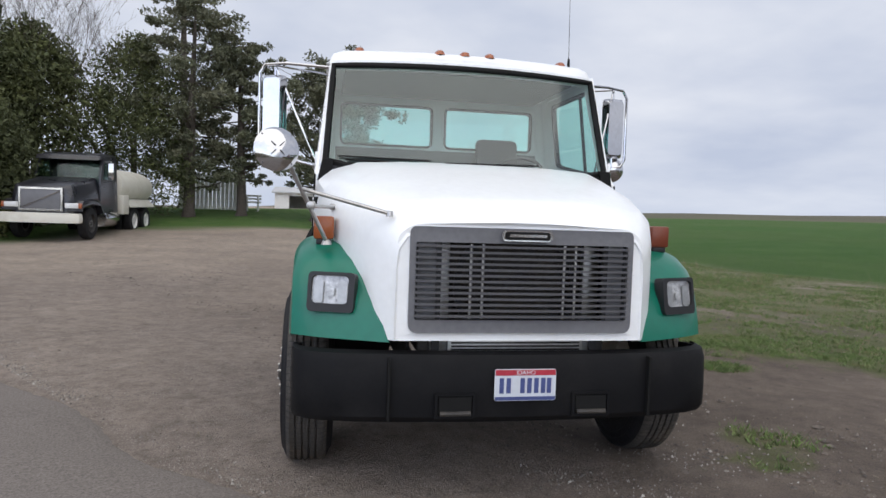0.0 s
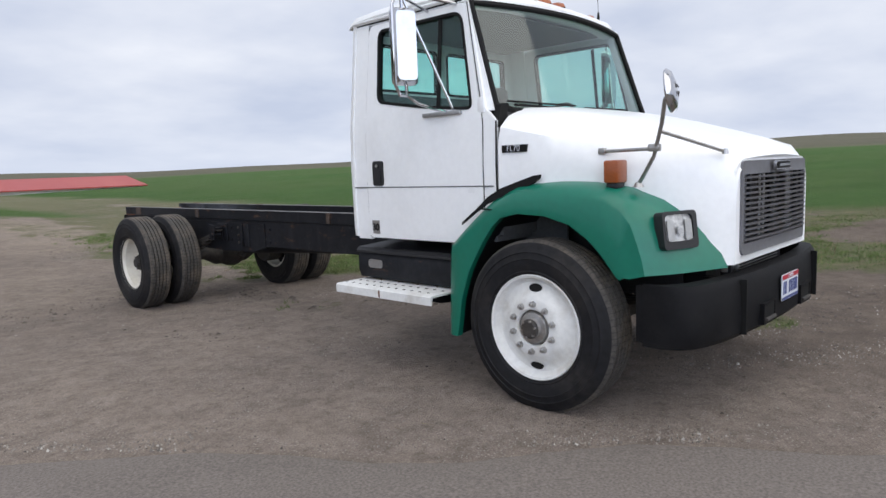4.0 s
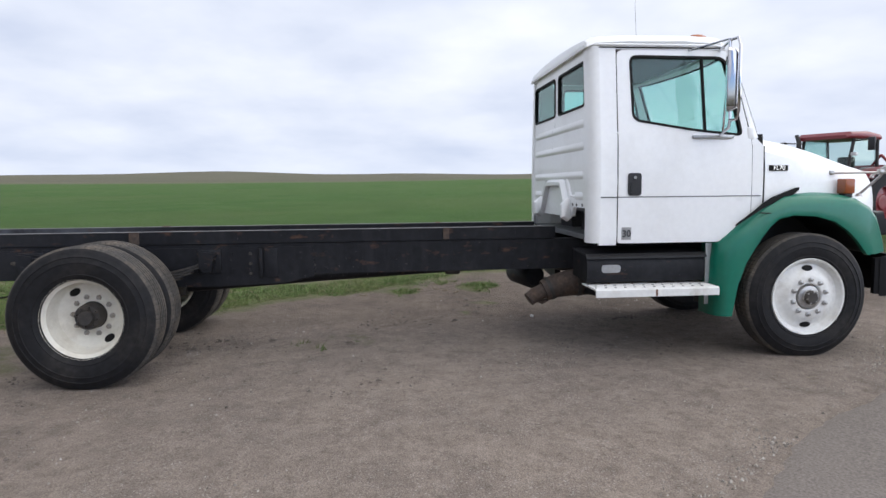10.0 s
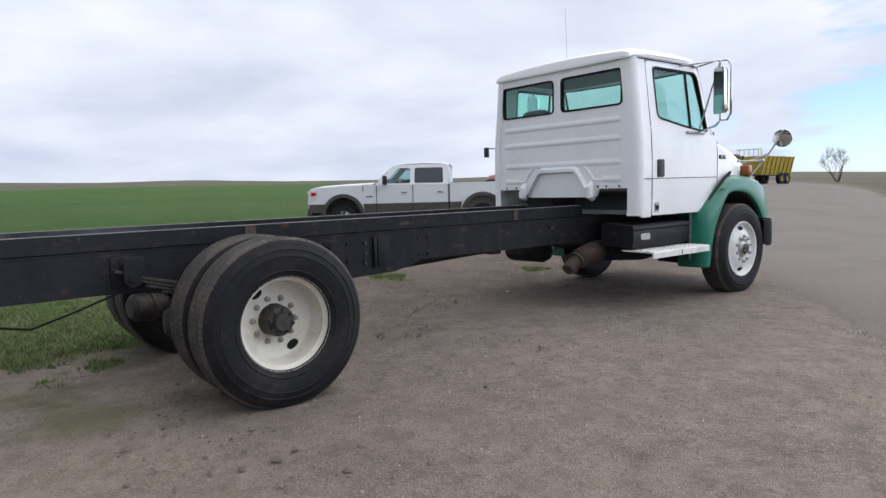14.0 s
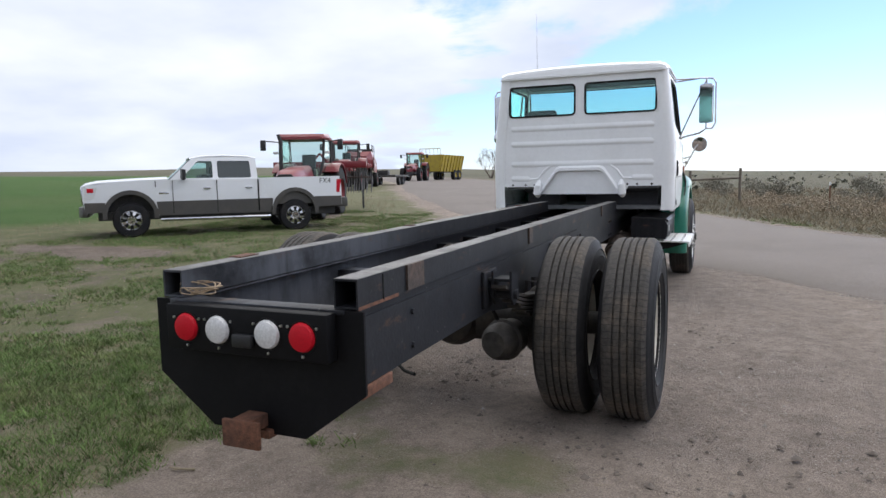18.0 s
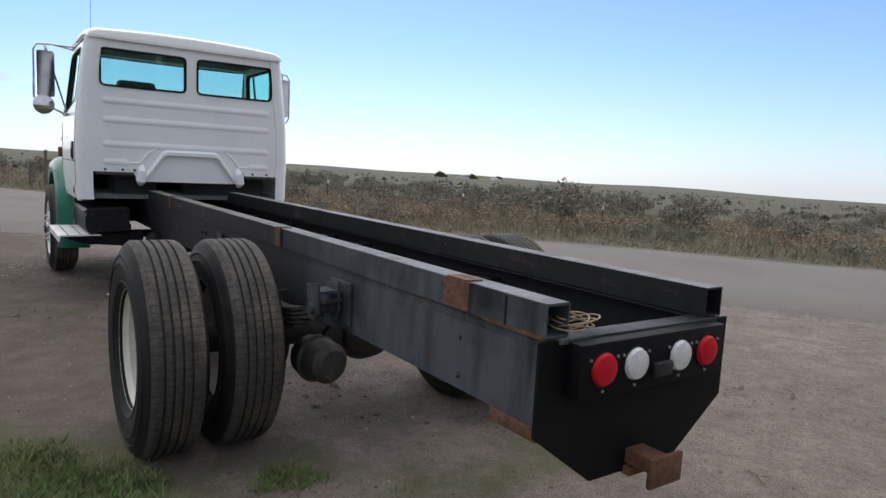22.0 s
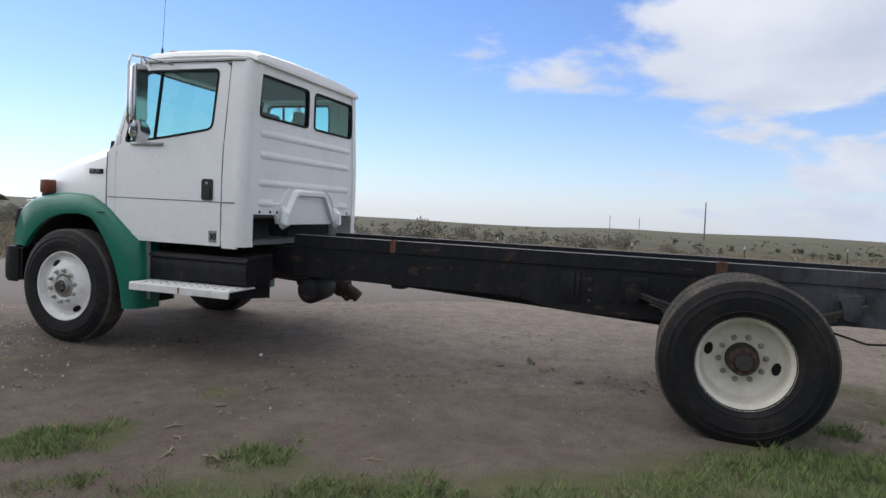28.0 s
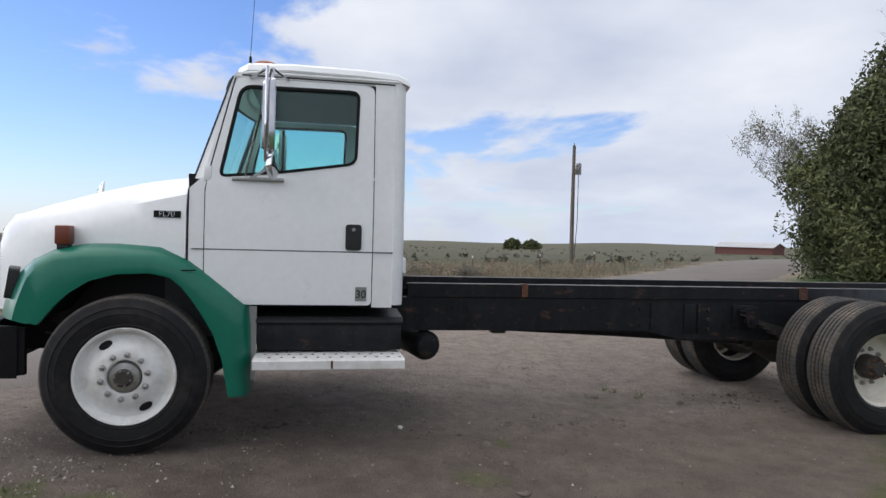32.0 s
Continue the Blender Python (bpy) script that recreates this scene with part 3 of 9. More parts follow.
def ground_cover(x, y):
    """Shares of weeds, crop, dry range and lawn at a place."""
    d = road_dist(x, y)
    east = east_of_road(x, y)
    wob = 1.2 * np.sin(y * 0.45) + 0.8 * np.sin(y * 1.1 + x * 0.3)
    edge = np.interp(y, [-12, -4, 2, 4, 5.5, 6.7, 7.6, 8.5, 9.5, 10.5, 12.5, 15, 20, 30], [6.5, 5.7, 5.2, 5.0, 4.4, 3.4, 2.8, 2.3, 1.6, 1.25, 0.8, 0.2, 1.6, 3.0])
    edge = edge + 0.9 * (patches(x, y, 0.8, 9) - 0.5)
    weeds = sstep(-0.5, 0.7, x - edge) * (0.40 + 0.70 * patches(x, y, 0.6, 3))
    weeds = np.maximum(weeds, 0.55 * sstep(12.0, 14.5, y + 0.6 * wob) * sstep(-1.5, 1.5, x) * (0.4 + 0.7 * patches(x, y, 0.8, 5)))
    for cx, cy, rx, ry, k in STANDS:
        r = np.hypot((x - cx) / rx, (y - cy) / ry) + 1.5 * (patches(x, y, 0.22, 6) - 0.5)
        weeds = np.maximum(weeds, 0.85 * k * sstep(1.3, 0.2, r))
    # a trodden tan bank before the field
    weeds = weeds * (1 - 0.8 * sstep(1.2, 0.5, np.hypot((x - 10.3) / 2.6, (y - 4.6) / 1.0)))
    crop = sstep(0, 2.5, x - np.interp(y, [-40, -10, 0, 10, 20, 60], [24, 18.5, 16, 12.5, 9.5, 12]) - 0.6 * wob)
    lawn = sstep(28.0, 29.5, y - 0.15 * x + 0.4 * wob) * sstep(4.5, 2.0, x - 0.05 * y) * sstep(75, 60, y)
    lawn = np.maximum(lawn, sstep(3.5, 1.5, np.hypot((x + 14.8) * 0.8, y - 25.5) - 2))
    dry = np.where(east, 0.0, sstep(0.2, 1.2, d))
    verge = np.where(east, 0, np.exp(-((d - 0.8) / 0.7) ** 2))
    weeds = np.where(east, weeds * sstep(0.2, 1.5, d), verge * 0.7)
    crop = np.where(east, crop * sstep(4, 8, d), 0)
    lawn = lawn * sstep(0.5, 1.5, d)
    far = np.hypot(x, y - 6)
    dry = np.maximum(dry, sstep(140, 190, far + 14 * np.sin(x * 0.05) + 10 * np.sin(y * 0.037)))
    crop = crop * sstep(190, 140, far + 14 * np.sin(x * 0.05) + 10 * np.sin(y * 0.037))
    return weeds, crop, dry, np.where(east, lawn, 0)


def pale_soil(x, y):
    """Where the dirt is bleached and tan: the lot to the north and the trodden strip on the driver's side."""
    a = sstep(14.5, 19, y - 0.3 * x) * sstep(5, 1, x)
    b = sstep(1.6, 3.2, x) * sstep(7.5, 5.5, x) * sstep(15, 12, y) * 0.25
    c = sstep(1.2, 0.5, np.hypot((x - 10.3) / 2.6, (y - 4.6) / 1.0))
    e = 0.75 * sstep(10.2, 11.6, y) * sstep(-4.0, -1.6, x) * sstep(2.4, 0.8, x) * sstep(17, 13.5, y)
    return np.maximum(np.maximum(a, b), np.maximum(c, e)) * (0.45 + 0.55 * patches(x, y, 0.9, 5))


def dark_ground(x, y):
    """Where the ground is darker: the driver's side, and a little round the tail."""
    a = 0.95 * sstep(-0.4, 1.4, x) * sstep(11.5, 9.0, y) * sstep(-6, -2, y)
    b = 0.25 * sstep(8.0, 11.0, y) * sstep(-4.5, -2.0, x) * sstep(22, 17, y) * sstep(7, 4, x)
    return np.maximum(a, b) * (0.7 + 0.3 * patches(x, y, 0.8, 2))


def ground_material():
    m = bpy.data.materials.new("dirt_grass_and_field")
    m.use_nodes = True
    nt = m.node_tree
    N = nt.nodes.new
    L = nt.links.new
    b = nt.nodes["Principled BSDF"]
    b.inputs["Roughness"].default_value = 0.95
    b.inputs["Specular IOR Level"].default_value = 0.15
    tc = N("ShaderNodeTexCoord")

    def noise_fac(scale, detail=6, rough=0.55):
        n = N("ShaderNodeTexNoise")
        n.inputs["Scale"].default_value, n.inputs["Detail"].default_value, n.inputs["Roughness"].default_value = scale, detail, rough
        L(tc.outputs["Object"], n.inputs["Vector"])
        return n.outputs["Fac"]

    def rng(v, a, b_, lo=0.0, hi=1.0):
        n = N("ShaderNodeMapRange")
        n.inputs["From Min"].default_value, n.inputs["From Max"].default_value = a, b_
        n.inputs["To Min"].default_value, n.inputs["To Max"].default_value = lo, hi
        L(v, n.inputs["Value"])
        return n.outputs[0]

    def mixc(f, a, c, blend="MIX"):
        n = N("ShaderNodeMixRGB")
        n.blend_type = blend
        for i, v in ((0, f), (1, a), (2, c)):
            if isinstance(v, (int, float)):
                n.inputs[i].default_value = v
            elif isinstance(v, tuple):
                n.inputs[i].default_value = (*v, 1)
            else:
                L(v, n.inputs[i])
        return n.outputs[0]

    def add(a, c):
        n = N("ShaderNodeMath")
        n.operation = "ADD"
        L(a, n.inputs[0])
        L(c, n.inputs[1])
        return n.outputs[0]
    big, mid, fine, grit = noise_fac(0.35, 5), noise_fac(1.7, 6), noise_fac(19, 7, 0.62), noise_fac(95, 3, 0.7)
    dirt = mixc(rng(big, 0.38, 0.64), (0.260, 0.217, 0.186), (0.330, 0.273, 0.229))
    dirt = mixc(rng(mid, 0.45, 0.7, 0, 0.6), dirt, (0.222, 0.184, 0.158))
    dirt = mixc(rng(noise_fac(4.2, 8, 0.68), 0.52, 0.68, 0, 0.55), dirt, (0.166, 0.136, 0.114))
    dirt = mixc(rng(fine, 0.50, 0.70, 0, 0.42), dirt, (0.096, 0.077, 0.062))
    # pale pebbles in drifts
    vor = N("ShaderNodeTexVoronoi")
    vor.inputs["Scale"].default_value = 42
    L(tc.outputs["Object"], vor.inputs["Vector"])
    peb = N("ShaderNodeMath")
    peb.operation = "MULTIPLY"
    L(rng(vor.outputs["Distance"], 0.30, 0.16), peb.inputs[0])
    L(rng(mid, 0.42, 0.56), peb.inputs[1])
    dirt = mixc(rng(peb.outputs[0], 0, 1, 0, 0.6), dirt, (0.444, 0.408, 0.372))
    at = N("ShaderNodeVertexColor")
    at.layer_name = "cover"
    sp = N("ShaderNodeSeparateColor")
    L(at.outputs["Color"], sp.inputs[0])
    at2 = N("ShaderNodeVertexColor")
    at2.layer_name = "cover_lawn"
    sp2 = N("ShaderNodeSeparateColor")
    L(at2.outputs["Color"], sp2.inputs[0])
    pale = mixc(rng(fine, 0.45, 0.70, 0, 0.6), (0.385, 0.318, 0.256), (0.232, 0.190, 0.155))
    pl = N("ShaderNodeMath")
    pl.operation = "MULTIPLY"
    L(sp2.outputs[1], pl.inputs[0])
    L(rng(noise_fac(0.9, 6, 0.6), 0.38, 0.62, 0.25, 1.0), pl.inputs[1])
    dirt = mixc(pl.outputs[0], dirt, pale)
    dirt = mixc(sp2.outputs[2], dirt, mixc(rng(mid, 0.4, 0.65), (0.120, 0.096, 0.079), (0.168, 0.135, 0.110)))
    dirt = mixc(1.0, dirt, rng(grit, 0.30, 0.70, 0.70, 1.30), "MULTIPLY")
    dirt = mixc(1.0, dirt, rng(noise_fac(5.5, 7, 0.65), 0.35, 0.65, 0.86, 1.14), "MULTIPLY")
    # weeds break up into tufts and bare spots
    tuft = add(noise_fac(3.1, 8, 0.72), noise_fac(0.6, 4))
    grass = mixc(rng(fine, 0.3, 0.7), (0.080, 0.106, 0.036), (0.135, 0.146, 0.062))
    grass = mixc(rng(mid, 0.5, 0.75, 0, 0.6), grass, (0.24, 0.20, 0.125))
    wm = N("ShaderNodeMapRange")
    wm.inputs["From Min"].default_value, wm.inputs["From Max"].default_value = 1.32, 1.62
    wm.inputs["To Max"].default_value = 0.72
    L(add(tuft, sp.outputs[0]), wm.inputs["Value"])
    col = mixc(wm.outputs[0], dirt, grass)
    lawn = mixc(rng(mid, 0.35, 0.7), (0.062, 0.125, 0.030), (0.10, 0.15, 0.045))
    col = mixc(sp2.outputs[0], col, lawn)
    # drilled crop
    crop = mixc(rng(big, 0.35, 0.7), (0.044, 0.098, 0.021), (0.064, 0.122, 0.032))
    crop = mixc(rng(noise_fac(0.05, 5, 0.6), 0.40, 0.66, 0, 0.55), crop, (0.085, 0.116, 0.040))
    crop = mixc(rng(fine, 0.45, 0.75, 0, 0.5), crop, (0.030, 0.068, 0.016))
    col = mixc(sp.outputs[1], col, crop)
    far = noise_fac(0.018, 6, 0.6)
    dry = mixc(rng(far, 0.4, 0.62), (0.112, 0.106, 0.076), (0.078, 0.083, 0.056))
    dry = mixc(rng(mid, 0.4, 0.7, 0, 0.7), dry, (0.140, 0.121, 0.084))
    col = mixc(sp.outputs[2], col, dry)
    L(col, b.inputs["Base Color"])
    bp = N("ShaderNodeBump")
    bp.inputs["Strength"].default_value, bp.inputs["Distance"].default_value = 0.8, 0.05
    L(add(fine, rng(grit, 0.2, 0.8, 0, 0.5)), bp.inputs["Height"])
    L(bp.outputs[0], b.inputs["Normal"])
    return m


GROUND = ground_material()


def road_material():
    m = mat("worn_chip_seal", (0.176, 0.154, 0.139), 0.92, vary=0.3, grain=70, stain=0.5, tone=(0.146, 0.128, 0.115), amount=0.8, bump=0.4, bump_scale=90, spec=0.2)
    return m


ROAD = road_material()


def build_ground():
    def axis(lo, hi, step, far):
        mid = list(np.arange(lo, hi + 1e-6, step))
        a, b, k = lo, hi, step
        left, right = [], []
        while a > -far:
            k *= 1.14
            a -= k
            left.append(a)
        k = step
        while b < far:
            k *= 1.14
            b += k
            right.append(b)
        return np.array(left[::-1] + mid + right)
    xs, ys = axis(-9, 13, 0.16, 4200), axis(-6, 20, 0.16, 4200)
    X, Y = np.meshgrid(xs, ys)
    Z = ground_z(X, Y)
    d = road_dist(X, Y)
    near = np.hypot(X, Y - 6) < 40
    lump = 0.010 * np.sin(X * 3.1 + 2 * np.sin(Y * 1.7)) * np.sin(Y * 2.7 + X) + 0.012 * np.sin(X * 0.9 + Y * 0.6)
    Z = Z + np.where(near & (d > 0.1), lump * sstep(0.1, 1.2, d), 0) - np.where(d < 0.15, 0.02, 0)
    me = bpy.data.meshes.new("ground")
    ny, nx = X.shape
    v = np.stack([X, Y, Z], -1).reshape(-1, 3)
    i = np.arange(ny * nx).reshape(ny, nx)
    f = np.stack([i[:-1, :-1], i[:-1, 1:], i[1:, 1:], i[1:, :-1]], -1).reshape(-1, 4)
    me.from_pydata(v.tolist(), [], f.tolist())
    w, c, dr, la = ground_cover(X, Y)
    for name, chans in (("cover", (w, c, dr)), ("cover_lawn", (la, pale_soil(X, Y), dark_ground(X, Y)))):
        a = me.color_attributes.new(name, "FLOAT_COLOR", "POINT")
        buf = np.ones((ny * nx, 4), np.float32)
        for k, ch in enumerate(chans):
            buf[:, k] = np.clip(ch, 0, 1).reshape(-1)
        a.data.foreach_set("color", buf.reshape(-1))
    me.polygons.foreach_set("use_smooth", [True] * len(me.polygons))
    me.materials.append(GROUND)
    tagged(new("ground", me), "packed dirt and gravel lot with weeds, lawn and a green crop field", "ground", kind="structure")
    # the road, a strip a little proud of the dirt
    bm = bmesh.new()
    secs = []
    for k, (x, y, h) in enumerate(ROAD_LINE):
        a = ROAD_LINE[max(0, k - 1)]
        b = ROAD_LINE[min(len(ROAD_LINE) - 1, k + 1)]
        t = Vector((b[0] - a[0], b[1] - a[1], 0)).normalized()
        n = Vector((-t.y, t.x, 0))
        row = []
        for u in (-1.04, -1.0, -0.5, 0, 0.5, 1.0, 1.04):
            wob = 0.10 * math.sin(k * 1.3 + u * 4) if abs(u) >= 1 else 0
            p = Vector((x, y, 0)) + n * (u * h + wob)
            row.append((p.x, p.y, gz(p.x, p.y) + (0.012 + 0.03 * (1 - u * u) if abs(u) <= 1 else -0.02)))
        secs.append(row)
    add_loft(bm, secs, closed=False)
    tagged(mesh_object("road", bm, ROAD, smooth=60), "worn grey-brown chip-seal farm road", "road", kind="structure")


build_ground()

# ---- the white and green chassis truck ----
YF = 4.44          # front axle
WB = 5.67          # wheelbase
CHASSIS = thing("chassis_truck", "white cab-chassis truck with green fenders and bare black frame", "truck", (0, YF, 0))
CHASSIS.matrix_world = pose(0, YF, 0.045, -0.66)


def interp(t, xs, ys):
    return float(np.interp(t, xs, ys))


def side_x(z):
    """Half width of the cab at a height: upright below the belt, leaning in above it."""
    return interp(z, (0.9, 1.0, 1.45, 1.75, 2.50), (1.04, 1.055, 1.06, 1.05, 0.965))


def cab_side(sign):
    def put(u, v, w):
        return (sign * (side_x(v) - w), u, v)
    return put


def grid_plate(bm, outer, holes, put, thick, step=0.5):
    """Like add_plate, cut at the belt heights so that it follows the bend of the cab's side."""
    sub = bmesh.new()
    add_plate(sub, outer, holes, lambda u, v, w: (u, v, w), thick)
    for z in (1.0, 1.45, 1.75):
        bmesh.ops.bisect_plane(sub, geom=sub.verts[:] + sub.edges[:] + sub.faces[:], plane_co=(0, z, 0), plane_no=(0, 1, 0))
    for v in sub.verts:
        v.co = put(*v.co)
    me = bpy.data.meshes.new("tmp")
    sub.to_mesh(me)
    sub.free()
    bm.from_mesh(me)
    bpy.data.meshes.remove(me)


CAB_REAR, DOOR_REAR, DOOR_FRONT, COWL = 1.79, 1.572, 0.452, 0.343
WIN = rounded([(1.472, 2.452), (0.655, 2.445), (0.528, 1.80), (0.92, 1.838), (1.455, 1.925)], [0.07, 0.09, 0.06, 0.25, 0.07], 5)


def build_cab():
    for sign in (-1, 1):
        put = cab_side(sign)
        # fixed side: rear pillar and the strip ahead of the door
        bm = bmesh.new()
        grid_plate(bm, [(CAB_REAR - 0.07, 0.93), (DOOR_REAR + 0.006, 0.93), (DOOR_REAR + 0.006, 2.53), (CAB_REAR - 0.07, 2.53)], [], put, 0.03)
        grid_plate(bm, [(DOOR_FRONT - 0.006, 1.10), (COWL + 0.005, 1.22), (COWL + 0.005, 1.72), (0.43, 1.80), (0.625, 2.53), (DOOR_FRONT + 0.17, 2.53), (DOOR_FRONT + 0.02, 1.86), (DOOR_FRONT - 0.006, 1.72)], [], put, 0.03)
        grid_plate(bm, [(DOOR_REAR + 0.006, 2.500), (DOOR_FRONT + 0.165, 2.500), (0.625, 2.53), (DOOR_REAR + 0.006, 2.53)], [], put, 0.03)
        part("cab_side", bm, WHITE, CHASSIS)
        # the door with its window opening
        bm = bmesh.new()
        grid_plate(bm, rounded([(DOOR_REAR, 0.945), (DOOR_REAR, 2.494), (DOOR_FRONT + 0.176, 2.494), (DOOR_FRONT + 0.03, 1.86), (DOOR_FRONT, 1.73), (DOOR_FRONT, 1.13), (0.69, 0.945)], [0.03, 0.06, 0.06, 0.1, 0.05, 0.05, 0.05], 4), [WIN], lambda u, v, w: put(u, v, w - 0.006), 0.035)
        door = part("door", bm, WHITE, CHASSIS)
        # belt crease along the door
        bm = bmesh.new()
        add_tube(bm, [put(0.37, 1.318, -0.005), put(1.72, 1.318, -0.005)], 0.0045, 6)
        part("body_seam", bm, TRIM_GREY, door)
        bm = bmesh.new()
        add_tube(bm, [put(u, interp(u, (0.45, 0.8, 1.2, 1.6), (1.70, 1.735, 1.80, 1.83)), 0.008) for u in np.linspace(0.48, 1.59, 12)], 0.0135, 8)
        part("belt_moulding", bm, WHITE, door)
        bm = bmesh.new()
        inner = ring_plate(bm, WIN, 0.02, lambda u, v, w: put(u, v, w - 0.010), 0.04)
        part("window_seal", bm, SEAL, door)
        # the division bar and the two panes
        bm = bmesh.new()
        add_tube(bm, [put(0.845, 1.835, 0.008), put(0.86, 2.42, 0.008)], 0.014, 8)
        part("division_bar", bm, SEAL, door)
        for a, b, nm in ((0.86, 1.5, "door_pane"), (0.5, 0.84, "vent_pane")):
            loop = [(min(max(u, a), b), v) for u, v in inner]
            out = []
            for p in loop:
                if not out or (Vector(p) - Vector(out[-1])).length > 1e-4:
                    out.append(p)
            bm = bmesh.new()
            add_plate(bm, out, [], lambda u, v, w: put(u, v, w + 0.012), 0.004)
            g = part(nm, bm, GLASS, door)
            g.visible_shadow = False
        # dark gaps round the door, along the cowl and under the roof
        bm = bmesh.new()
        zs = np.linspace(0.95, 2.49, 9)
        add_tube(bm, [put(DOOR_REAR + 0.003, z, 0.001) for z in zs], 0.0045, 5)
        add_tube(bm, [put(DOOR_FRONT - 0.003, z, 0.001) for z in np.linspace(1.12, 1.72, 5)] + [put(DOOR_FRONT + 0.022, 1.86, 0.001), put(DOOR_FRONT + 0.17, 2.49, 0.001)], 0.0045, 5)
        add_tube(bm, [put(COWL + 0.002, z, 0.002) for z in np.linspace(1.20, 1.72, 5)], 0.006, 5)
        add_tube(bm, [put(0.665, 2.512, 0.0), put(1.73, 2.512, 0.0)], 0.006, 5)
        part("panel_gap", bm, SEAL, CHASSIS)
        # handle, hinge, seam lines, sticker
        bm = bmesh.new()
        add_plate(bm, rounded([(1.385, 1.33), (1.495, 1.33), (1.495, 1.51), (1.385, 1.51)], 0.025), [], lambda u, v, w: put(u, v, w - 0.018), 0.02)
        h = part("handle", bm, BLACK_PLASTIC, door, "black recessed paddle door handle")
        bm = bmesh.new()
        add_plate(bm, rounded([(1.405, 1.35), (1.475, 1.35), (1.475, 1.44), (1.405, 1.44)], 0.015), [], lambda u, v, w: put(u, v, w - 0.024), 0.008)
        part("paddle", bm, BLACK_PLASTIC, h)
        bm = bmesh.new()
        add_lathe(bm, [(0, 0.0), (0.012, 0.0), (0.012, -0.006)], 12, Matrix.Translation(put(1.44, 1.475, -0.024)))
        part("key_lock", bm, STEEL, h)
        bm = bmesh.new()
        bx = sorted((sign * (side_x(1.82) + 0.012), sign * (side_x(1.82) - 0.01)))
        add_box(bm, bx[0], bx[1], 0.435, 0.49, 1.775, 1.875, 0.008)
        part("hinge", bm, WHITE, door)
        bm = bmesh.new()
        add_plate(bm, [(1.46, 0.975), (1.54, 0.975), (1.54, 1.075), (1.46, 1.075)], [], lambda u, v, w: put(u, v, w - 0.009), 0.003)
        stick = part("number_sticker", bm, ALU, door, "small grey sticker reading 30")
        m = Matrix(((0, 0, sign, sign * (side_x(1.03) + 0.011)), (sign, 0, 0, 1.50), (0, 1, 0, 1.022), (0, 0, 0, 1)))
        text_mesh("30", 0.075, SEAL, stick, m)
        # cab corner behind, curved
        secs = []
        for z in (0.95, 1.0, 1.19, 1.45, 1.75, 2.1, 2.53):
            w = side_x(z)
            ring = [(sign * (w - 0.075 + 0.075 * math.sin(a)), CAB_REAR - 0.075 + 0.075 * math.cos(a), z) for a in np.linspace(0, math.pi / 2, 7)]
            ring = [(sign * (w - 0.13), CAB_REAR, z)] + ring
            secs.append(ring)
        part("cab_corner", loft(secs, closed=False, thick=-0.012), WHITE, CHASSIS)
    # back wall with two windows and an arched cut over the frame
    bwin = [rounded([(a, 2.06), (b, 2.06), (b, 2.43), (a, 2.43)], 0.06, 5) for a, b in ((-0.865, -0.05), (0.05, 0.865))]
    outer = [(-0.94, 1.228), (-0.56, 1.228), (-0.52, 1.145), (-0.42, 1.138), (0.42, 1.138), (0.52, 1.145), (0.56, 1.228), (0.94, 1.228), (0.93, 1.9), (0.87, 2.53), (-0.87, 2.53), (-0.93, 1.9)]
    bm = plate(outer, bwin, lambda u, v, w: (u, CAB_REAR - w, v), 0.03)
    back = part("back_wall", bm, WHITE, CHASSIS)
    for lp in bwin:
        bm = bmesh.new()
        inn = ring_plate(bm, lp, 0.02, lambda u, v, w: (u, CAB_REAR + 0.008 - w, v), 0.045)
        part("rear_window_seal", bm, SEAL, back)
        bm = bmesh.new()
        add_plate(bm, inn, [], lambda u, v, w: (u, CAB_REAR - 0.008 - w, v), 0.004)
        g = part("rear_pane", bm, GLASS, back)
        g.visible_shadow = False
    for z in (1.92, 1.735, 1.495, 1.32):
        if z > 1.4:
            spans = ((-0.84, 0.84),)
        else:
            spans = ((-0.84, -0.60), (0.60, 0.84))
        for a, b in spans:
            bm = bmesh.new()
            d = 0.012
            add_loft(bm, [[(x, CAB_REAR - 0.002, z - 0.03), (x, CAB_REAR + k, z - 0.012), (x, CAB_REAR + k, z + 0.012), (x, CAB_REAR - 0.002, z + 0.045)] for x, k in ((a, 0.0), (a + 0.03, d), (b - 0.03, d), (b, 0.0))])
            part("pressed_rib", bm, WHITE, back)
    # raised arch over the frame
    bm = bmesh.new()
    path = [(-0.50, 1.165), (-0.44, 1.20), (-0.285, 1.415), (-0.24, 1.437), (0.24, 1.437), (0.285, 1.415), (0.44, 1.20), (0.50, 1.165)]
    add_loft(bm, [[(x, CAB_REAR - 0.004, z - 0.035), (x * 0.98, CAB_REAR + 0.045, z - 0.02), (x * 0.98, CAB_REAR + 0.045, z + 0.012), (x, CAB_REAR - 0.004, z + 0.04)] for x, z in path])
    part("frame_arch", bm, WHITE, back)
    for e in (-1, 1):
        # the shallow pressed step that runs beside the arch
        part("pressed_step", tube([(e * 0.60, CAB_REAR - 0.002, 1.318), (e * 0.50, CAB_REAR + 0.004, 1.325), (e * 0.43, CAB_REAR + 0.004, 1.42), (e * 0.34, CAB_REAR - 0.002, 1.485)], [0.010, 0.014, 0.014, 0.010], 8), WHITE, back)
        part("pressed_drip", tube([(e * 0.925, CAB_REAR - 0.004, 2.08), (e * 0.905, CAB_REAR - 0.002, 2.40)], 0.007, 6), WHITE, back)
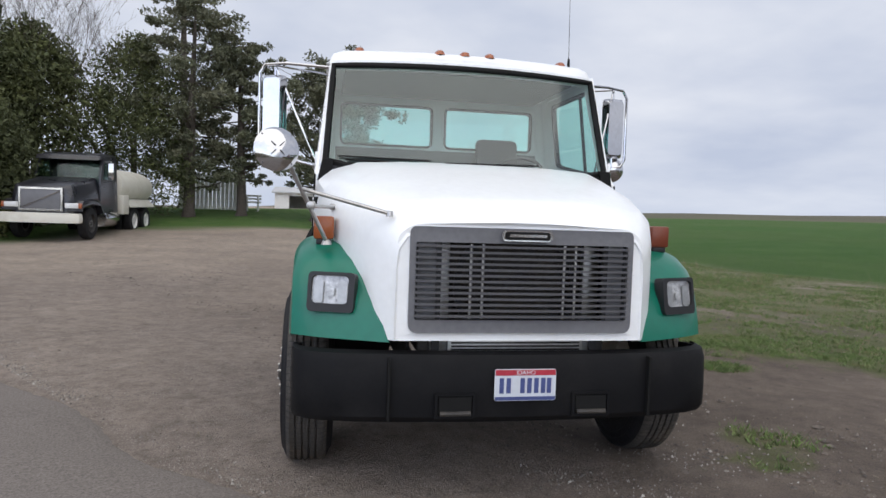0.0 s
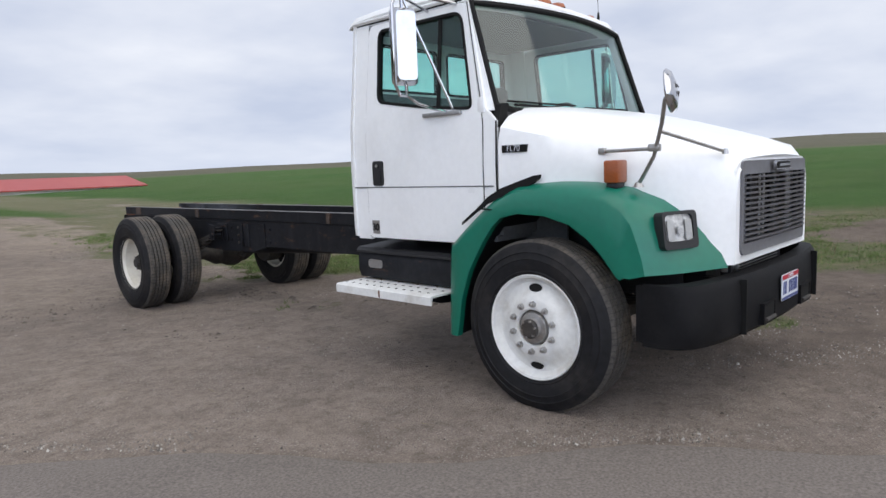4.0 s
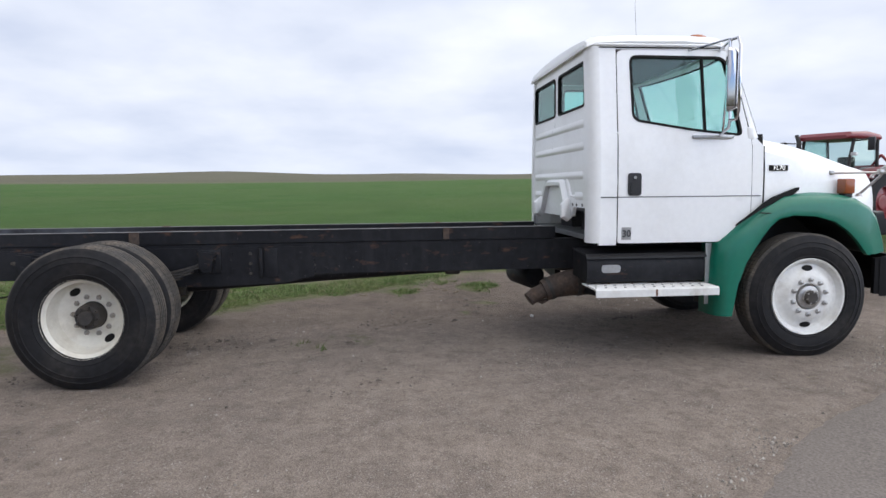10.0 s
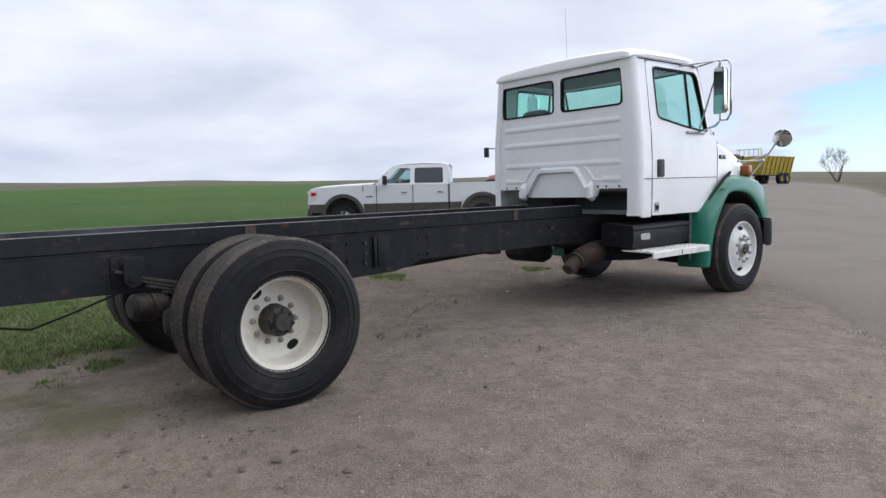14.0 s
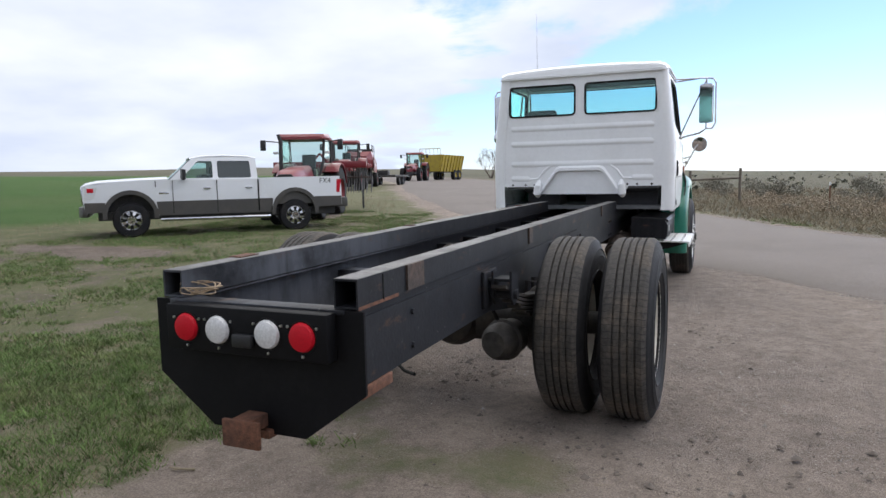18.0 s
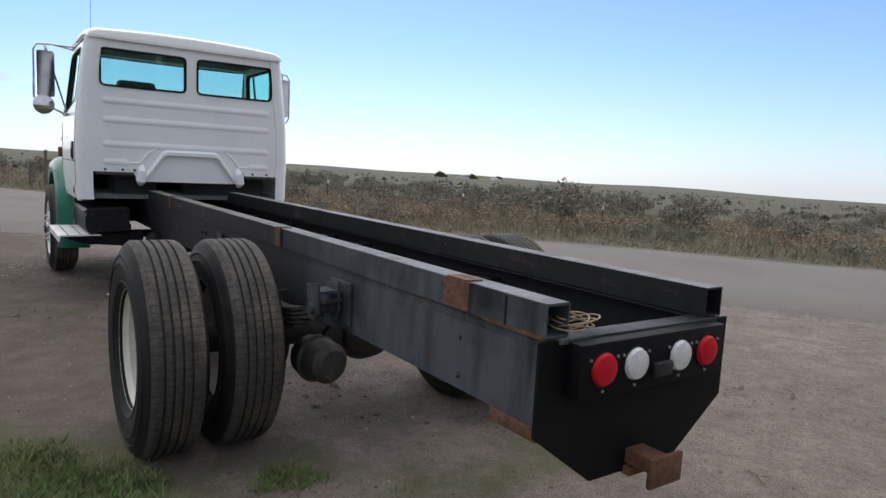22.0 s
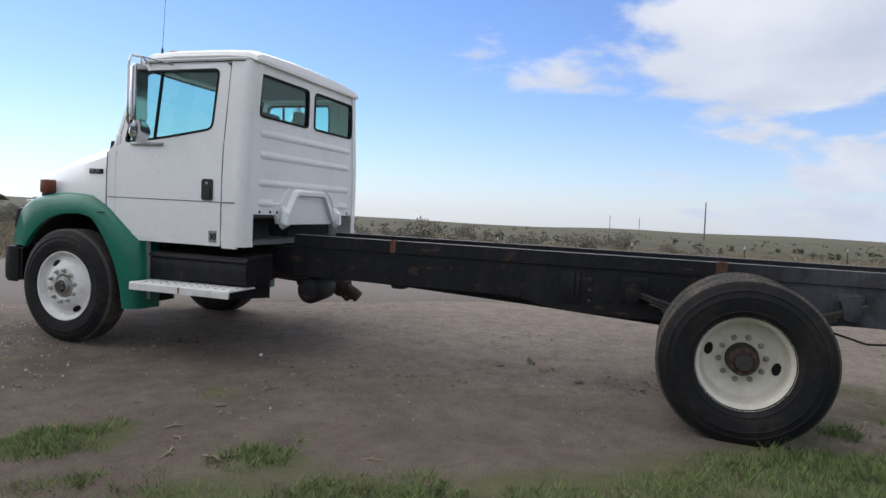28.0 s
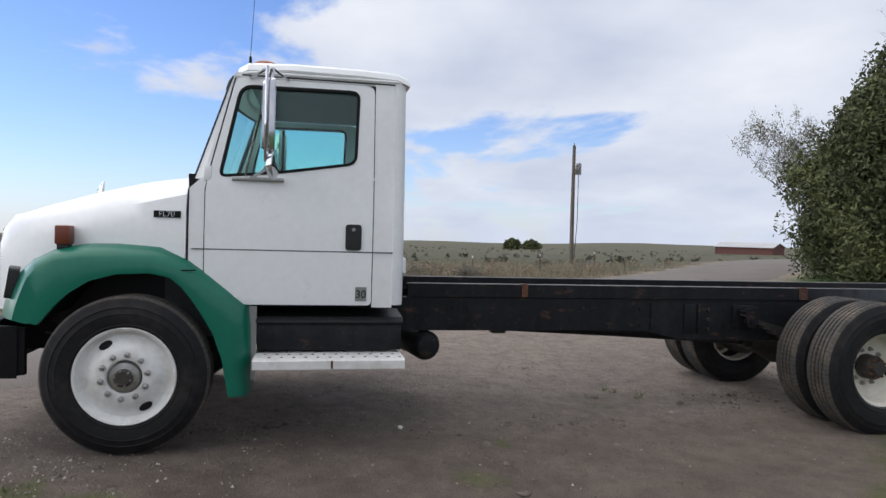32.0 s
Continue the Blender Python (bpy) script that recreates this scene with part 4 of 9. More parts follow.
    for x in (-0.50, 0.50):
        bm = bmesh.new()
        add_tube(bm, [(x, CAB_REAR + 0.02, 1.12), (x, CAB_REAR + 0.055, 1.15), (x * 0.98, CAB_REAR + 0.06, 1.24), (x * 0.97, CAB_REAR + 0.02, 1.30)], [0.03, 0.05, 0.045, 0.02], 10)
        part("cab_mount_boss", bm, WHITE, back)
    for x in (-0.55, -0.82, 0.55, 0.82, -0.66, 0.66):
        part("plug", lathe([(0, 0.004), (0.012, 0.0035), (0.012, -0.002)], 10, Matrix.Translation((x, CAB_REAR + 0.002, 1.250)) @ pose(0, 0, 0, 0, 0, 90)), SEAL, back)
    # roof
    secs = []
    for y, k, dz in ((0.60, 0.86, -0.07), (0.63, 0.93, -0.03), (0.70, 0.985, 0.0), (1.0, 1.0, 0.012), (1.5, 1.0, 0.008), (1.74, 0.995, -0.005), (1.81, 0.985, -0.035), (1.825, 0.97, -0.075)):
        top = [(-0.965, 2.53), (-0.98, 2.55), (-0.96, 2.588), (-0.89, 2.616), (-0.6, 2.634), (-0.3, 2.645), (0, 2.648), (0.3, 2.645), (0.6, 2.634), (0.89, 2.616), (0.96, 2.588), (0.98, 2.55), (0.965, 2.53)]
        secs.append([(x * k, y, max(2.51, z + dz)) for x, z in top])
    part("roof", loft(secs), WHITE, CHASSIS)
    bm = bmesh.new()
    add_tube(bm, [(-0.955, 0.68, 2.527), (-0.985, 0.75, 2.53), (-0.985, 1.72, 2.53), (-0.92, 1.82, 2.53), (0.92, 1.82, 2.53), (0.985, 1.72, 2.53), (0.985, 0.75, 2.53), (0.955, 0.68, 2.527)], 0.009, 6)
    part("drip_rail", bm, WHITE, CHASSIS)
    # floor, firewall and inner lining
    bm = bmesh.new()
    add_box(bm, -1.0, 1.0, 0.40, 1.76, 0.96, 1.0)
    add_box(bm, -0.98, 0.98, 0.36, 0.42, 1.0, 1.70)
    add_box(bm, -0.90, 0.90, CAB_REAR - 0.055, CAB_REAR - 0.034, 1.2, 2.04)
    part("cab_floor", bm, TRIM_GREY, CHASSIS)
    bm = bmesh.new()
    add_box(bm, -0.86, 0.86, 0.70, 1.76, 2.49, 2.505)
    part("headliner", bm, TRIM_GREY, CHASSIS)
    # dashboard
    secs = [[(x, 0.42, 1.15), (x, 0.90, 1.2), (x, 0.92, 1.5), (x, 0.86, 1.66), (x, 0.66, 1.73), (x, 0.42, 1.72)] for x in (-0.98, 0.98)]
    part("dashboard", loft(secs), SEAT_GREY, CHASSIS)
    # seats: driver's on the left of the truck (+x), bench beside it
    for x, w in ((0.50, 0.25), (-0.45, 0.42)):
        bm = bmesh.new()
        add_box(bm, x - w, x + w, 1.08, 1.60, 1.15, 1.38, 0.05)
        add_box(bm, x - w, x + w, 1.52, 1.68, 1.30, 1.86 if w < 0.3 else 1.78, 0.05, Matrix.Rotation(0, 4, "X"))
        if w < 0.3:
            add_box(bm, x - 0.19, x + 0.19, 1.56, 1.67, 1.86, 2.15, 0.05)
            add_box(bm, x - 0.2, x + 0.2, 1.15, 1.55, 1.0, 1.16)
        else:
            add_box(bm, x - w, x + w, 1.12, 1.55, 1.0, 1.16)
        part("seat", bm, SEAT_GREY, CHASSIS, "grey cloth driver's seat with headrest" if w < 0.3 else "grey bench seat")
    sw = part("steering_wheel", lathe([(0.225 + 0.014 * math.cos(a), 0.014 * math.sin(a)) for a in np.linspace(0, 2 * math.pi, 9)[:-1]], 36, pose(0.50, 1.0, 1.79, -38, 0, 0), "z", True), BLACK_PLASTIC, CHASSIS)
    bm = bmesh.new()
    base = pose(0.50, 1.0, 1.79, -38, 0, 0)
    for a in (90, 210, 330):
        add_tube(bm, [base @ Vector((0, 0, -0.02)), base @ Vector((0.22 * math.cos(radians(a)), 0.22 * math.sin(radians(a)), 0))], 0.012, 6)
    add_tube(bm, [base @ Vector((0, 0, 0)), base @ Vector((0, 0, -0.3))], 0.03, 10)
    part("steering_column", bm, BLACK_PLASTIC, sw)


def wx(u, v):
    """The bowed windscreen: across u, up v (0 to 1)."""
    half = 0.985 - 0.045 * v
    x = u * half
    return (x, 0.40 + 0.22 * v - 0.17 * (1 - u * u) * (1 - 0.25 * v), 1.765 + 0.05 * abs(u) ** 6 * (1 - v) + 0.725 * v + 0.01 * (1 - u * u) * v)


def build_windscreen():
    us, vs = np.linspace(-1, 1, 17), np.linspace(0, 1, 7)
    bm = bmesh.new()
    add_loft(bm, [[wx(u, v) for u in us] for v in vs], closed=False)
    ws = part("windscreen", bm, GLASS_CLEAR, CHASSIS)
    ws.visible_shadow = False
    bm = bmesh.new()
    loop = [wx(u, 0) for u in us] + [wx(1, v) for v in vs[1:]] + [wx(u, 1) for u in us[::-1][1:]] + [wx(-1, v) for v in vs[::-1][1:-1]]
    loop = [Vector(p) + Vector((0, -0.008, 0)) for p in loop]
    add_tube(bm, loop + [loop[0]], 0.022, 6, caps=False)
    part("windscreen_seal", bm, SEAL, ws)
    # pillars and header round it
    for s in (-1, 1):
        bm = bmesh.new()
        secs = []
        for v in np.linspace(-0.04, 1.03, 8):
            a = Vector(wx(s * 1.0, v))
            b = Vector((s * (side_x(a.z) - 0.004), interp(a.z, (1.70, 1.8, 2.53), (0.43, 0.45, 0.66)), a.z))
            secs.append([a + Vector((-s * 0.01, 0.0, 0)), a + Vector((s * 0.03, -0.012, 0)), b + Vector((-s * 0.012, -0.015, 0)), b, b + Vector((-s * 0.04, 0.05, 0)), a + Vector((-s * 0.01, 0.05, 0))])
        add_loft(bm, secs)
        part("pillar", bm, WHITE, CHASSIS)
    bm = bmesh.new()
    secs = []
    for u in np.linspace(-1.0, 1.0, 13):
        a = Vector(wx(u, 1.0))
        secs.append([a + Vector((0, -0.004, -0.01)), a + Vector((0, 0.0, 0.035)), Vector((a.x, a.y + 0.09, 2.585 - 0.03 * u * u)), Vector((a.x, a.y + 0.2, 2.585 - 0.03 * u * u)), a + Vector((0, 0.12, -0.01))])
    add_loft(bm, secs)
    part("roof_header", bm, WHITE, CHASSIS)
    # cowl under the glass
    bm = bmesh.new()
    secs = []
    for u in np.linspace(-1.0, 1.0, 13):
        a = Vector(wx(u, 0.0))
        secs.append([a + Vector((0, 0.0, 0.0)), a + Vector((0, -0.03, -0.03)), Vector((a.x, a.y - 0.05, 1.55)), Vector((a.x, a.y + 0.08, 1.55)), a + Vector((0, 0.08, -0.02))])
    add_loft(bm, secs)
    part("cowl", bm, BLACK_PLASTIC, CHASSIS)
    for x0, x1 in ((0.55, -0.15), (-0.25, -0.85)):
        bm = bmesh.new()
        f = lambda x, v: Vector(wx(x / 0.98, v)) + Vector((0, -0.022, 0.01))
        add_tube(bm, [f(x0, 0.0), f((x0 + x1) / 2, 0.05), f(x1, 0.04)], 0.008, 6)
        add_tube(bm, [f((x0 + x1) / 2 + 0.25, 0.075), f(x1 - 0.05, 0.06)], 0.006, 6)
        part("wiper", bm, SEAL, ws)


HY = (-0.93, -0.80, -0.60, -0.30, 0.0, 0.20, 0.345)


def hood_half(y):
    return interp(y, HY, (0.66, 0.745, 0.84, 0.945, 1.0, 1.03, 1.04))


def hood_top(y):
    return interp(y, HY, (1.49, 1.545, 1.605, 1.69, 1.765, 1.80, 1.815))


def build_hood():
    secs = []
    ys = list(np.linspace(0.333, -0.84, 14))
    for y in ys:
        w, t = hood_half(y), hood_top(y)
        low = interp(y, (-0.95, -0.66, -0.5, -0.3, 0.1, 0.3, 0.35), (0.86, 0.88, 1.08, 1.20, 1.22, 1.15, 1.10))
        sh = t - interp(y, HY, (0.05, 0.07, 0.10, 0.13, 0.14, 0.13, 0.11))
        half = [(w, low), (w, low + 0.2), (w * 0.998, sh - 0.13), (w * 0.975, sh - 0.03), (w * 0.90, sh + 0.035), (w * 0.74, t - 0.022), (w * 0.5, t - 0.006), (w * 0.25, t - 0.001)]
        secs.append([(x, y, z) for x, z in half] + [(0, y, t)] + [(-x, y, z) for x, z in half[::-1]])
    # the nose rolls over into the front face
    for y, k, drop in ((-0.89, 0.985, 0.02), (-0.925, 0.965, 0.05), (-0.945, 0.95, 0.085)):
        w, t = hood_half(y) * k, hood_top(y) - drop
        low = 0.86
        half = [(w, low), (w, low + 0.2), (w, t - 0.19), (w * 0.985, t - 0.10), (w * 0.93, t - 0.045), (w * 0.74, t - 0.012), (w * 0.5, t - 0.004), (w * 0.25, t - 0.001)]
        secs.append([(x, y, z) for x, z in half] + [(0, y, t)] + [(-x, y, z) for x, z in half[::-1]])
    hood = part("hood", loft(secs, closed=False, thick=-0.015), WHITE, CHASSIS)
    # front face with the grille opening
    gl = rounded([(-0.575, 0.90), (0.575, 0.90), (0.575, 1.42), (-0.575, 1.42)], [0.05, 0.05, 0.035, 0.035], 4)
    bow = lambda u: -0.945 - 0.03 * (1 - (u / 0.64) ** 2)
    outer = rounded([(-0.635, 0.86), (0.635, 0.86), (0.633, 1.375), (0.56, 1.43), (0.0, 1.455), (-0.56, 1.43), (-0.633, 1.375)], [0.02, 0.02, 0.04, 0.1, 0.3, 0.1, 0.04], 3)
    face = part("hood_front", plate(outer, [gl], lambda u, v, w: (u, bow(u) + w, v), 0.05), WHITE, hood)
    # centre flange and badge slot
    part("hood_slot", box(-0.09, 0.09, -0.70, -0.69, hood_top(-0.70) - 0.003, hood_top(-0.70) + 0.012), TRIM_GREY, hood)
    # grille
    gr = part("grille_surround", plate(gl, [rounded([(-0.545, 0.965), (0.545, 0.965), (0.545, 1.345), (-0.545, 1.345)], 0.01, 2)], lambda u, v, w: (u, bow(u) - 0.012 + w, v), 0.06), GRILLE_GREY, hood, "grey plastic radiator grille")
    for i in range(13):
        z = 0.982 + i * 0.0285
        secs = [[(u, bow(u) - 0.020, z - 0.002), (u, bow(u) - 0.025, z + 0.010), (u, bow(u) + 0.012, z + 0.008), (u, bow(u) + 0.012, z - 0.004)] for u in np.linspace(-0.55, 0.55, 7)]
        part("grille_bar", loft(secs), GRILLE_GREY, gr)
    for u in (-0.545, -0.43, 0.43, 0.545):
        w = 0.012
        part("grille_post", box(u - w, u + w, bow(u) + 0.005, bow(u) + 0.03, 0.965, 1.345), BLACK_PLASTIC, gr)
    for u in (-0.27, -0.21, 0.21, 0.27):
        bm = bmesh.new()
        add_tube(bm, [(u, bow(u) + 0.018, 0.97), (u, bow(u) + 0.018, 1.34)], 0.007, 6)
        part("grille_rod", bm, STEEL, gr)
    for s in (-1, 1):
        part("grille_side_panel", plate([(s * 0.545, 0.965), (s * 0.43, 0.965), (s * 0.43, 1.345), (s * 0.545, 1.345)], [], lambda u, v, w: (u, bow(u) + 0.022 + w, v), 0.01), GRILLE_GREY, gr)
    bd = part("brand_badge", plate(rounded([(-0.13, 1.36), (0.13, 1.36), (0.13, 1.413), (-0.13, 1.413)], 0.026, 5), [], lambda u, v, w: (u, bow(u) - 0.026 + w, v), 0.018), CHROME, gr, "chrome oval badge")
    part("badge_field", plate(rounded([(-0.115, 1.367), (0.115, 1.367), (0.115, 1.406), (-0.115, 1.406)], 0.019, 5), [], lambda u, v, w: (u, bow(u) - 0.029 + w, v), 0.004), SEAL, bd)
    part("badge_bar", plate([(-0.095, 1.38), (0.095, 1.38), (0.1, 1.394), (-0.09, 1.394)], [], lambda u, v, w: (u, bow(u) - 0.032 + w, v), 0.004), CHROME, bd)
    # radiator and cooler behind
    part("radiator", box(-0.50, 0.50, -0.80, -0.74, 0.76, 1.38), GREASE, CHASSIS)
    for x in (-0.40, 0.40):
        part("radiator_tank", box(x - 0.045, x + 0.045, -0.845, -0.80, 0.78, 1.37, 0.01), ALU, CHASSIS)
    part("fan_shroud", lathe([(0.30, -0.02), (0.33, -0.02), (0.33, 0.0), (0.30, 0.0)], 40, pose(0, -0.815, 1.12, 0, 0, 90), "x", True), BLACK_PLASTIC, CHASSIS)
    bm = bmesh.new()
    add_box(bm, -0.36, 0.36, -0.87, -0.83, 0.765, 0.87, 0.006)
    cool = part("oil_cooler", bm, ALU, CHASSIS, "bare aluminium cooler below the grille")
    for i in range(5):
        part("cooler_fin", box(-0.34, 0.34, -0.876, -0.868, 0.78 + i * 0.017, 0.787 + i * 0.017), SEAL, cool)
    for x in (-0.42, 0.42):
        bm = bmesh.new()
        add_box(bm, x - 0.02, x + 0.02, -0.86, -0.78, 0.68, 0.90)
        part("radiator_bracket", bm, BLACK_PLASTIC, CHASSIS)
    # model badges, wipers' corner flaps
    part("hood_slot", box(-0.06, 0.13, -0.726, -0.718, hood_top(-0.72) - 0.006, hood_top(-0.72) + 0.001), SEAL, hood)
    for s in (-1, 1):
        bm = bmesh.new()
        xx = hood_half(0.22) + 0.004
        add_plate(bm, [(0.126, 1.520), (0.298, 1.520), (0.298, 1.565), (0.126, 1.565)], [], lambda u, v, w: (s * (hood_half(u) + 0.022 - w), u, v), 0.02)
        b = part("model_badge", bm, SEAL, hood, "small black badge reading FL70")
        m = Matrix(((0, 0, s, s * (xx + 0.021)), (s, 0, 0, 0.212), (0, 1, 0, 1.542), (0, 0, 0, 1)))
        text_mesh("FL70", 0.052, CHROME, b, m)
        blade = []
        for y, z, x, h in ((0.60, 1.085, 1.10, 0.012), (0.47, 1.175, 1.10, 0.018), (0.385, 1.240, 1.10, 0.030), (0.30, 1.285, 1.085, 0.040), (0.18, 1.325, 1.065, 0.042), (0.08, 1.360, 1.045, 0.034), (0.03, 1.375, 1.035, 0.016)):
            blade.append([(s * x, y, z - h), (s * (x + 0.014), y, z - h), (s * (x + 0.012), y - h * 0.35, z + h * 0.5), (s * x, y - h * 0.35, z + h * 0.5)])
        if s < 0:
            part("hood_flap", loft(blade), SEAL, hood, "black rubber flap at the hood's rear corner")
        bm = bmesh.new()
        add_loft(bm, [[(s * 0.96, 0.345, 1.68), (s * 1.035, 0.345, 1.68), (s * 1.035, 0.362, 1.68), (s * 0.96, 0.362, 1.68)], [(s * 0.93, 0.335, 1.82), (s * 1.005, 0.335, 1.82), (s * 1.005, 0.395, 1.82), (s * 0.93, 0.395, 1.82)]])
        part("cowl_flap", bm, SEAL, CHASSIS)


FTOP = [(0.752, 0.335, 0.645, 0.340, 0), (0.756, 0.60, 0.598, 0.60, 0), (0.750, 0.80, 0.535, 0.775, 0), (0.736, 0.93, 0.470, 0.885, 0), (0.620, 1.035, 0.405, 0.985, 0), (0.495, 1.14, 0.335, 1.075, 0), (0.360, 1.240, 0.26, 1.140, 0),
        (0.175, 1.322, 0.13, 1.168, 0), (-0.09, 1.332, -0.07, 1.158, 0), (-0.30, 1.322, -0.235, 1.112, 0), (-0.47, 1.285, -0.36, 1.030, 0.1), (-0.58, 1.215, -0.445, 0.945, 0.25), (-0.64, 1.13, -0.495, 0.880, 0.4), (-0.68, 1.02, -0.522, 0.845, 0.5), (-0.71, 0.92, -0.535, 0.832, 0.55), (-0.725, 0.845, -0.545, 0.828, 0.55)]


def build_fenders():
    for s in (-1, 1):
        secs = []
        for y, z, ay, az, k in FTOP:
            inner = interp(z, (0.84, 0.92, 1.02, 1.13, 1.215, 1.3), (0.655, 0.68, 0.72, 0.77, 0.83, 0.90)) if y < -0.5 else hood_half(min(max(y, -0.93), 0.345)) - 0.02 if y < 0.42 else 0.84
            xo = 1.135
            pts = []
            # the skin rolls over from the top into the side, square to the arch
            t = min(1.0, k * 1.8)
            gap = math.hypot(y - ay, z - az)
            ny, nz = (y - ay) / gap, (z - az) / gap
            roll = min(1.0, gap / 0.17)
            for back, off in ((None, 0.0), (0.20, 0.0), (0.145, -0.004), (0.095, -0.014), (0.055, -0.030), (0.025, -0.055), (0.008, -0.085)):
                x = inner if back is None else max(inner + 0.004, xo - back)
                f = (x - inner) / (xo - inner)
                yy = y - k * (xo - x) * 0.72 + (0.06 * f ** 4) * t + ny * off * roll * (1 - t)
                zz = z + nz * off * roll * (1 - t)
                pts.append((s * x, yy, zz))
            pts.append((s * xo, ay + (y - ay) * 0.38 + 0.02 * t, az + (z - az) * 0.38 - 0.01 * t))
            pts.append((s * (xo + 0.006), ay + (y - ay) * 0.10, az + (z - az) * 0.10))
            pts.append((s * (xo + 0.004), ay, az))
            pts.append((s * (xo - 0.03), ay, az))
            secs.append(pts)
        fen = part("fender", loft(secs, closed=False, thick=-0.012), GREEN, CHASSIS, "green fibreglass front fender")
        # black inner wheel housing
        bm = bmesh.new()
        ring = []
        for y, z, ay, az, k in FTOP:
            ring.append([(s * 1.118, ay, az), (s * 1.0, ay, az + 0.01), (s * 0.50, ay, az + 0.02)])
        add_loft(bm, ring, closed=False)
        bmesh.ops.solidify(bm, geom=bm.faces[:], thickness=0.01)
        part("wheel_housing", bm, BLACK_PLASTIC, CHASSIS)
        part("splash_panel", box(min(s * 0.52, s * 0.54), max(s * 0.52, s * 0.54), -0.62, 0.60, 0.62, 1.20), BLACK_PLASTIC, CHASSIS)
        part("fender_seam", tube([(s * 1.137, 0.415, 1.180), (s * 1.139, 0.33, 1.176), (s * 1.139, 0.21, 1.168)], 0.005, 5), SEAL, fen)
        part("inner_panel", box(min(s * 0.60, s * 0.62), max(s * 0.60, s * 0.62), 0.12, 0.62, 0.66, 1.19), TRIM_GREY, CHASSIS)
        # headlamp in its bezel
        tilt = pose(s * 0.942, -0.785, 1.075, -8, 0, s * 20)
        fr = lambda u, v, w: tilt @ Vector((u, w, v))
        o = rounded([(-0.125, -0.100), (0.118, -0.100), (0.118, 0.100), (-0.125, 0.100)], 0.026, 4)
        i = rounded([(-0.108, -0.058), (0.088, -0.058), (0.088, 0.082), (-0.108, 0.082)], 0.03, 4)
        if s > 0:
            o, i = [(-u, v) for u, v in o][::-1], [(-u, v) for u, v in i][::-1]
        bz = part("headlamp_bezel", plate(o, [i], fr, 0.06), BLACK_PLASTIC, fen)
        part("headlamp", plate(i, [], lambda u, v, w: fr(u, v, w + 0.022 - 0.02 * (1 - (u / 0.13) ** 2) * (1 - (v / 0.1) ** 2)), 0.02), HEAD_LENS, bz, "rectangular clear glass headlamp")
        for du in (-0.068, 0.058):
            part("reflector", plate(rounded([(du - 0.024, -0.055), (du + 0.024, -0.055), (du + 0.024, 0.055), (du - 0.024, 0.055)], 0.012, 3), [], lambda u, v, w: fr(u, v, w + 0.004), 0.003), ALU, bz)
        part("bulb_shield", plate(rounded([(-0.026, -0.02), (0.016, -0.02), (0.016, 0.02), (-0.026, 0.02)], 0.01, 3), [], lambda u, v, w: fr(u, v, w - 0.001), 0.003), HEAD_LENS, bz)
        # marker lamp on a stalk on top
        bm = bmesh.new()
        add_box(bm, s * 0.985 - 0.055, s * 0.985 + 0.055, -0.475, -0.385, 1.325, 1.45, 0.012)
        tl = part("turn_lamp", bm, AMBER if s < 0 else DARK_AMBER, fen, "amber box turn signal lamp")
        part("lamp_base", box(s * 0.985 - 0.04, s * 0.985 + 0.04, -0.465, -0.395, 1.295, 1.328, 0.006), BLACK_PLASTIC, tl)


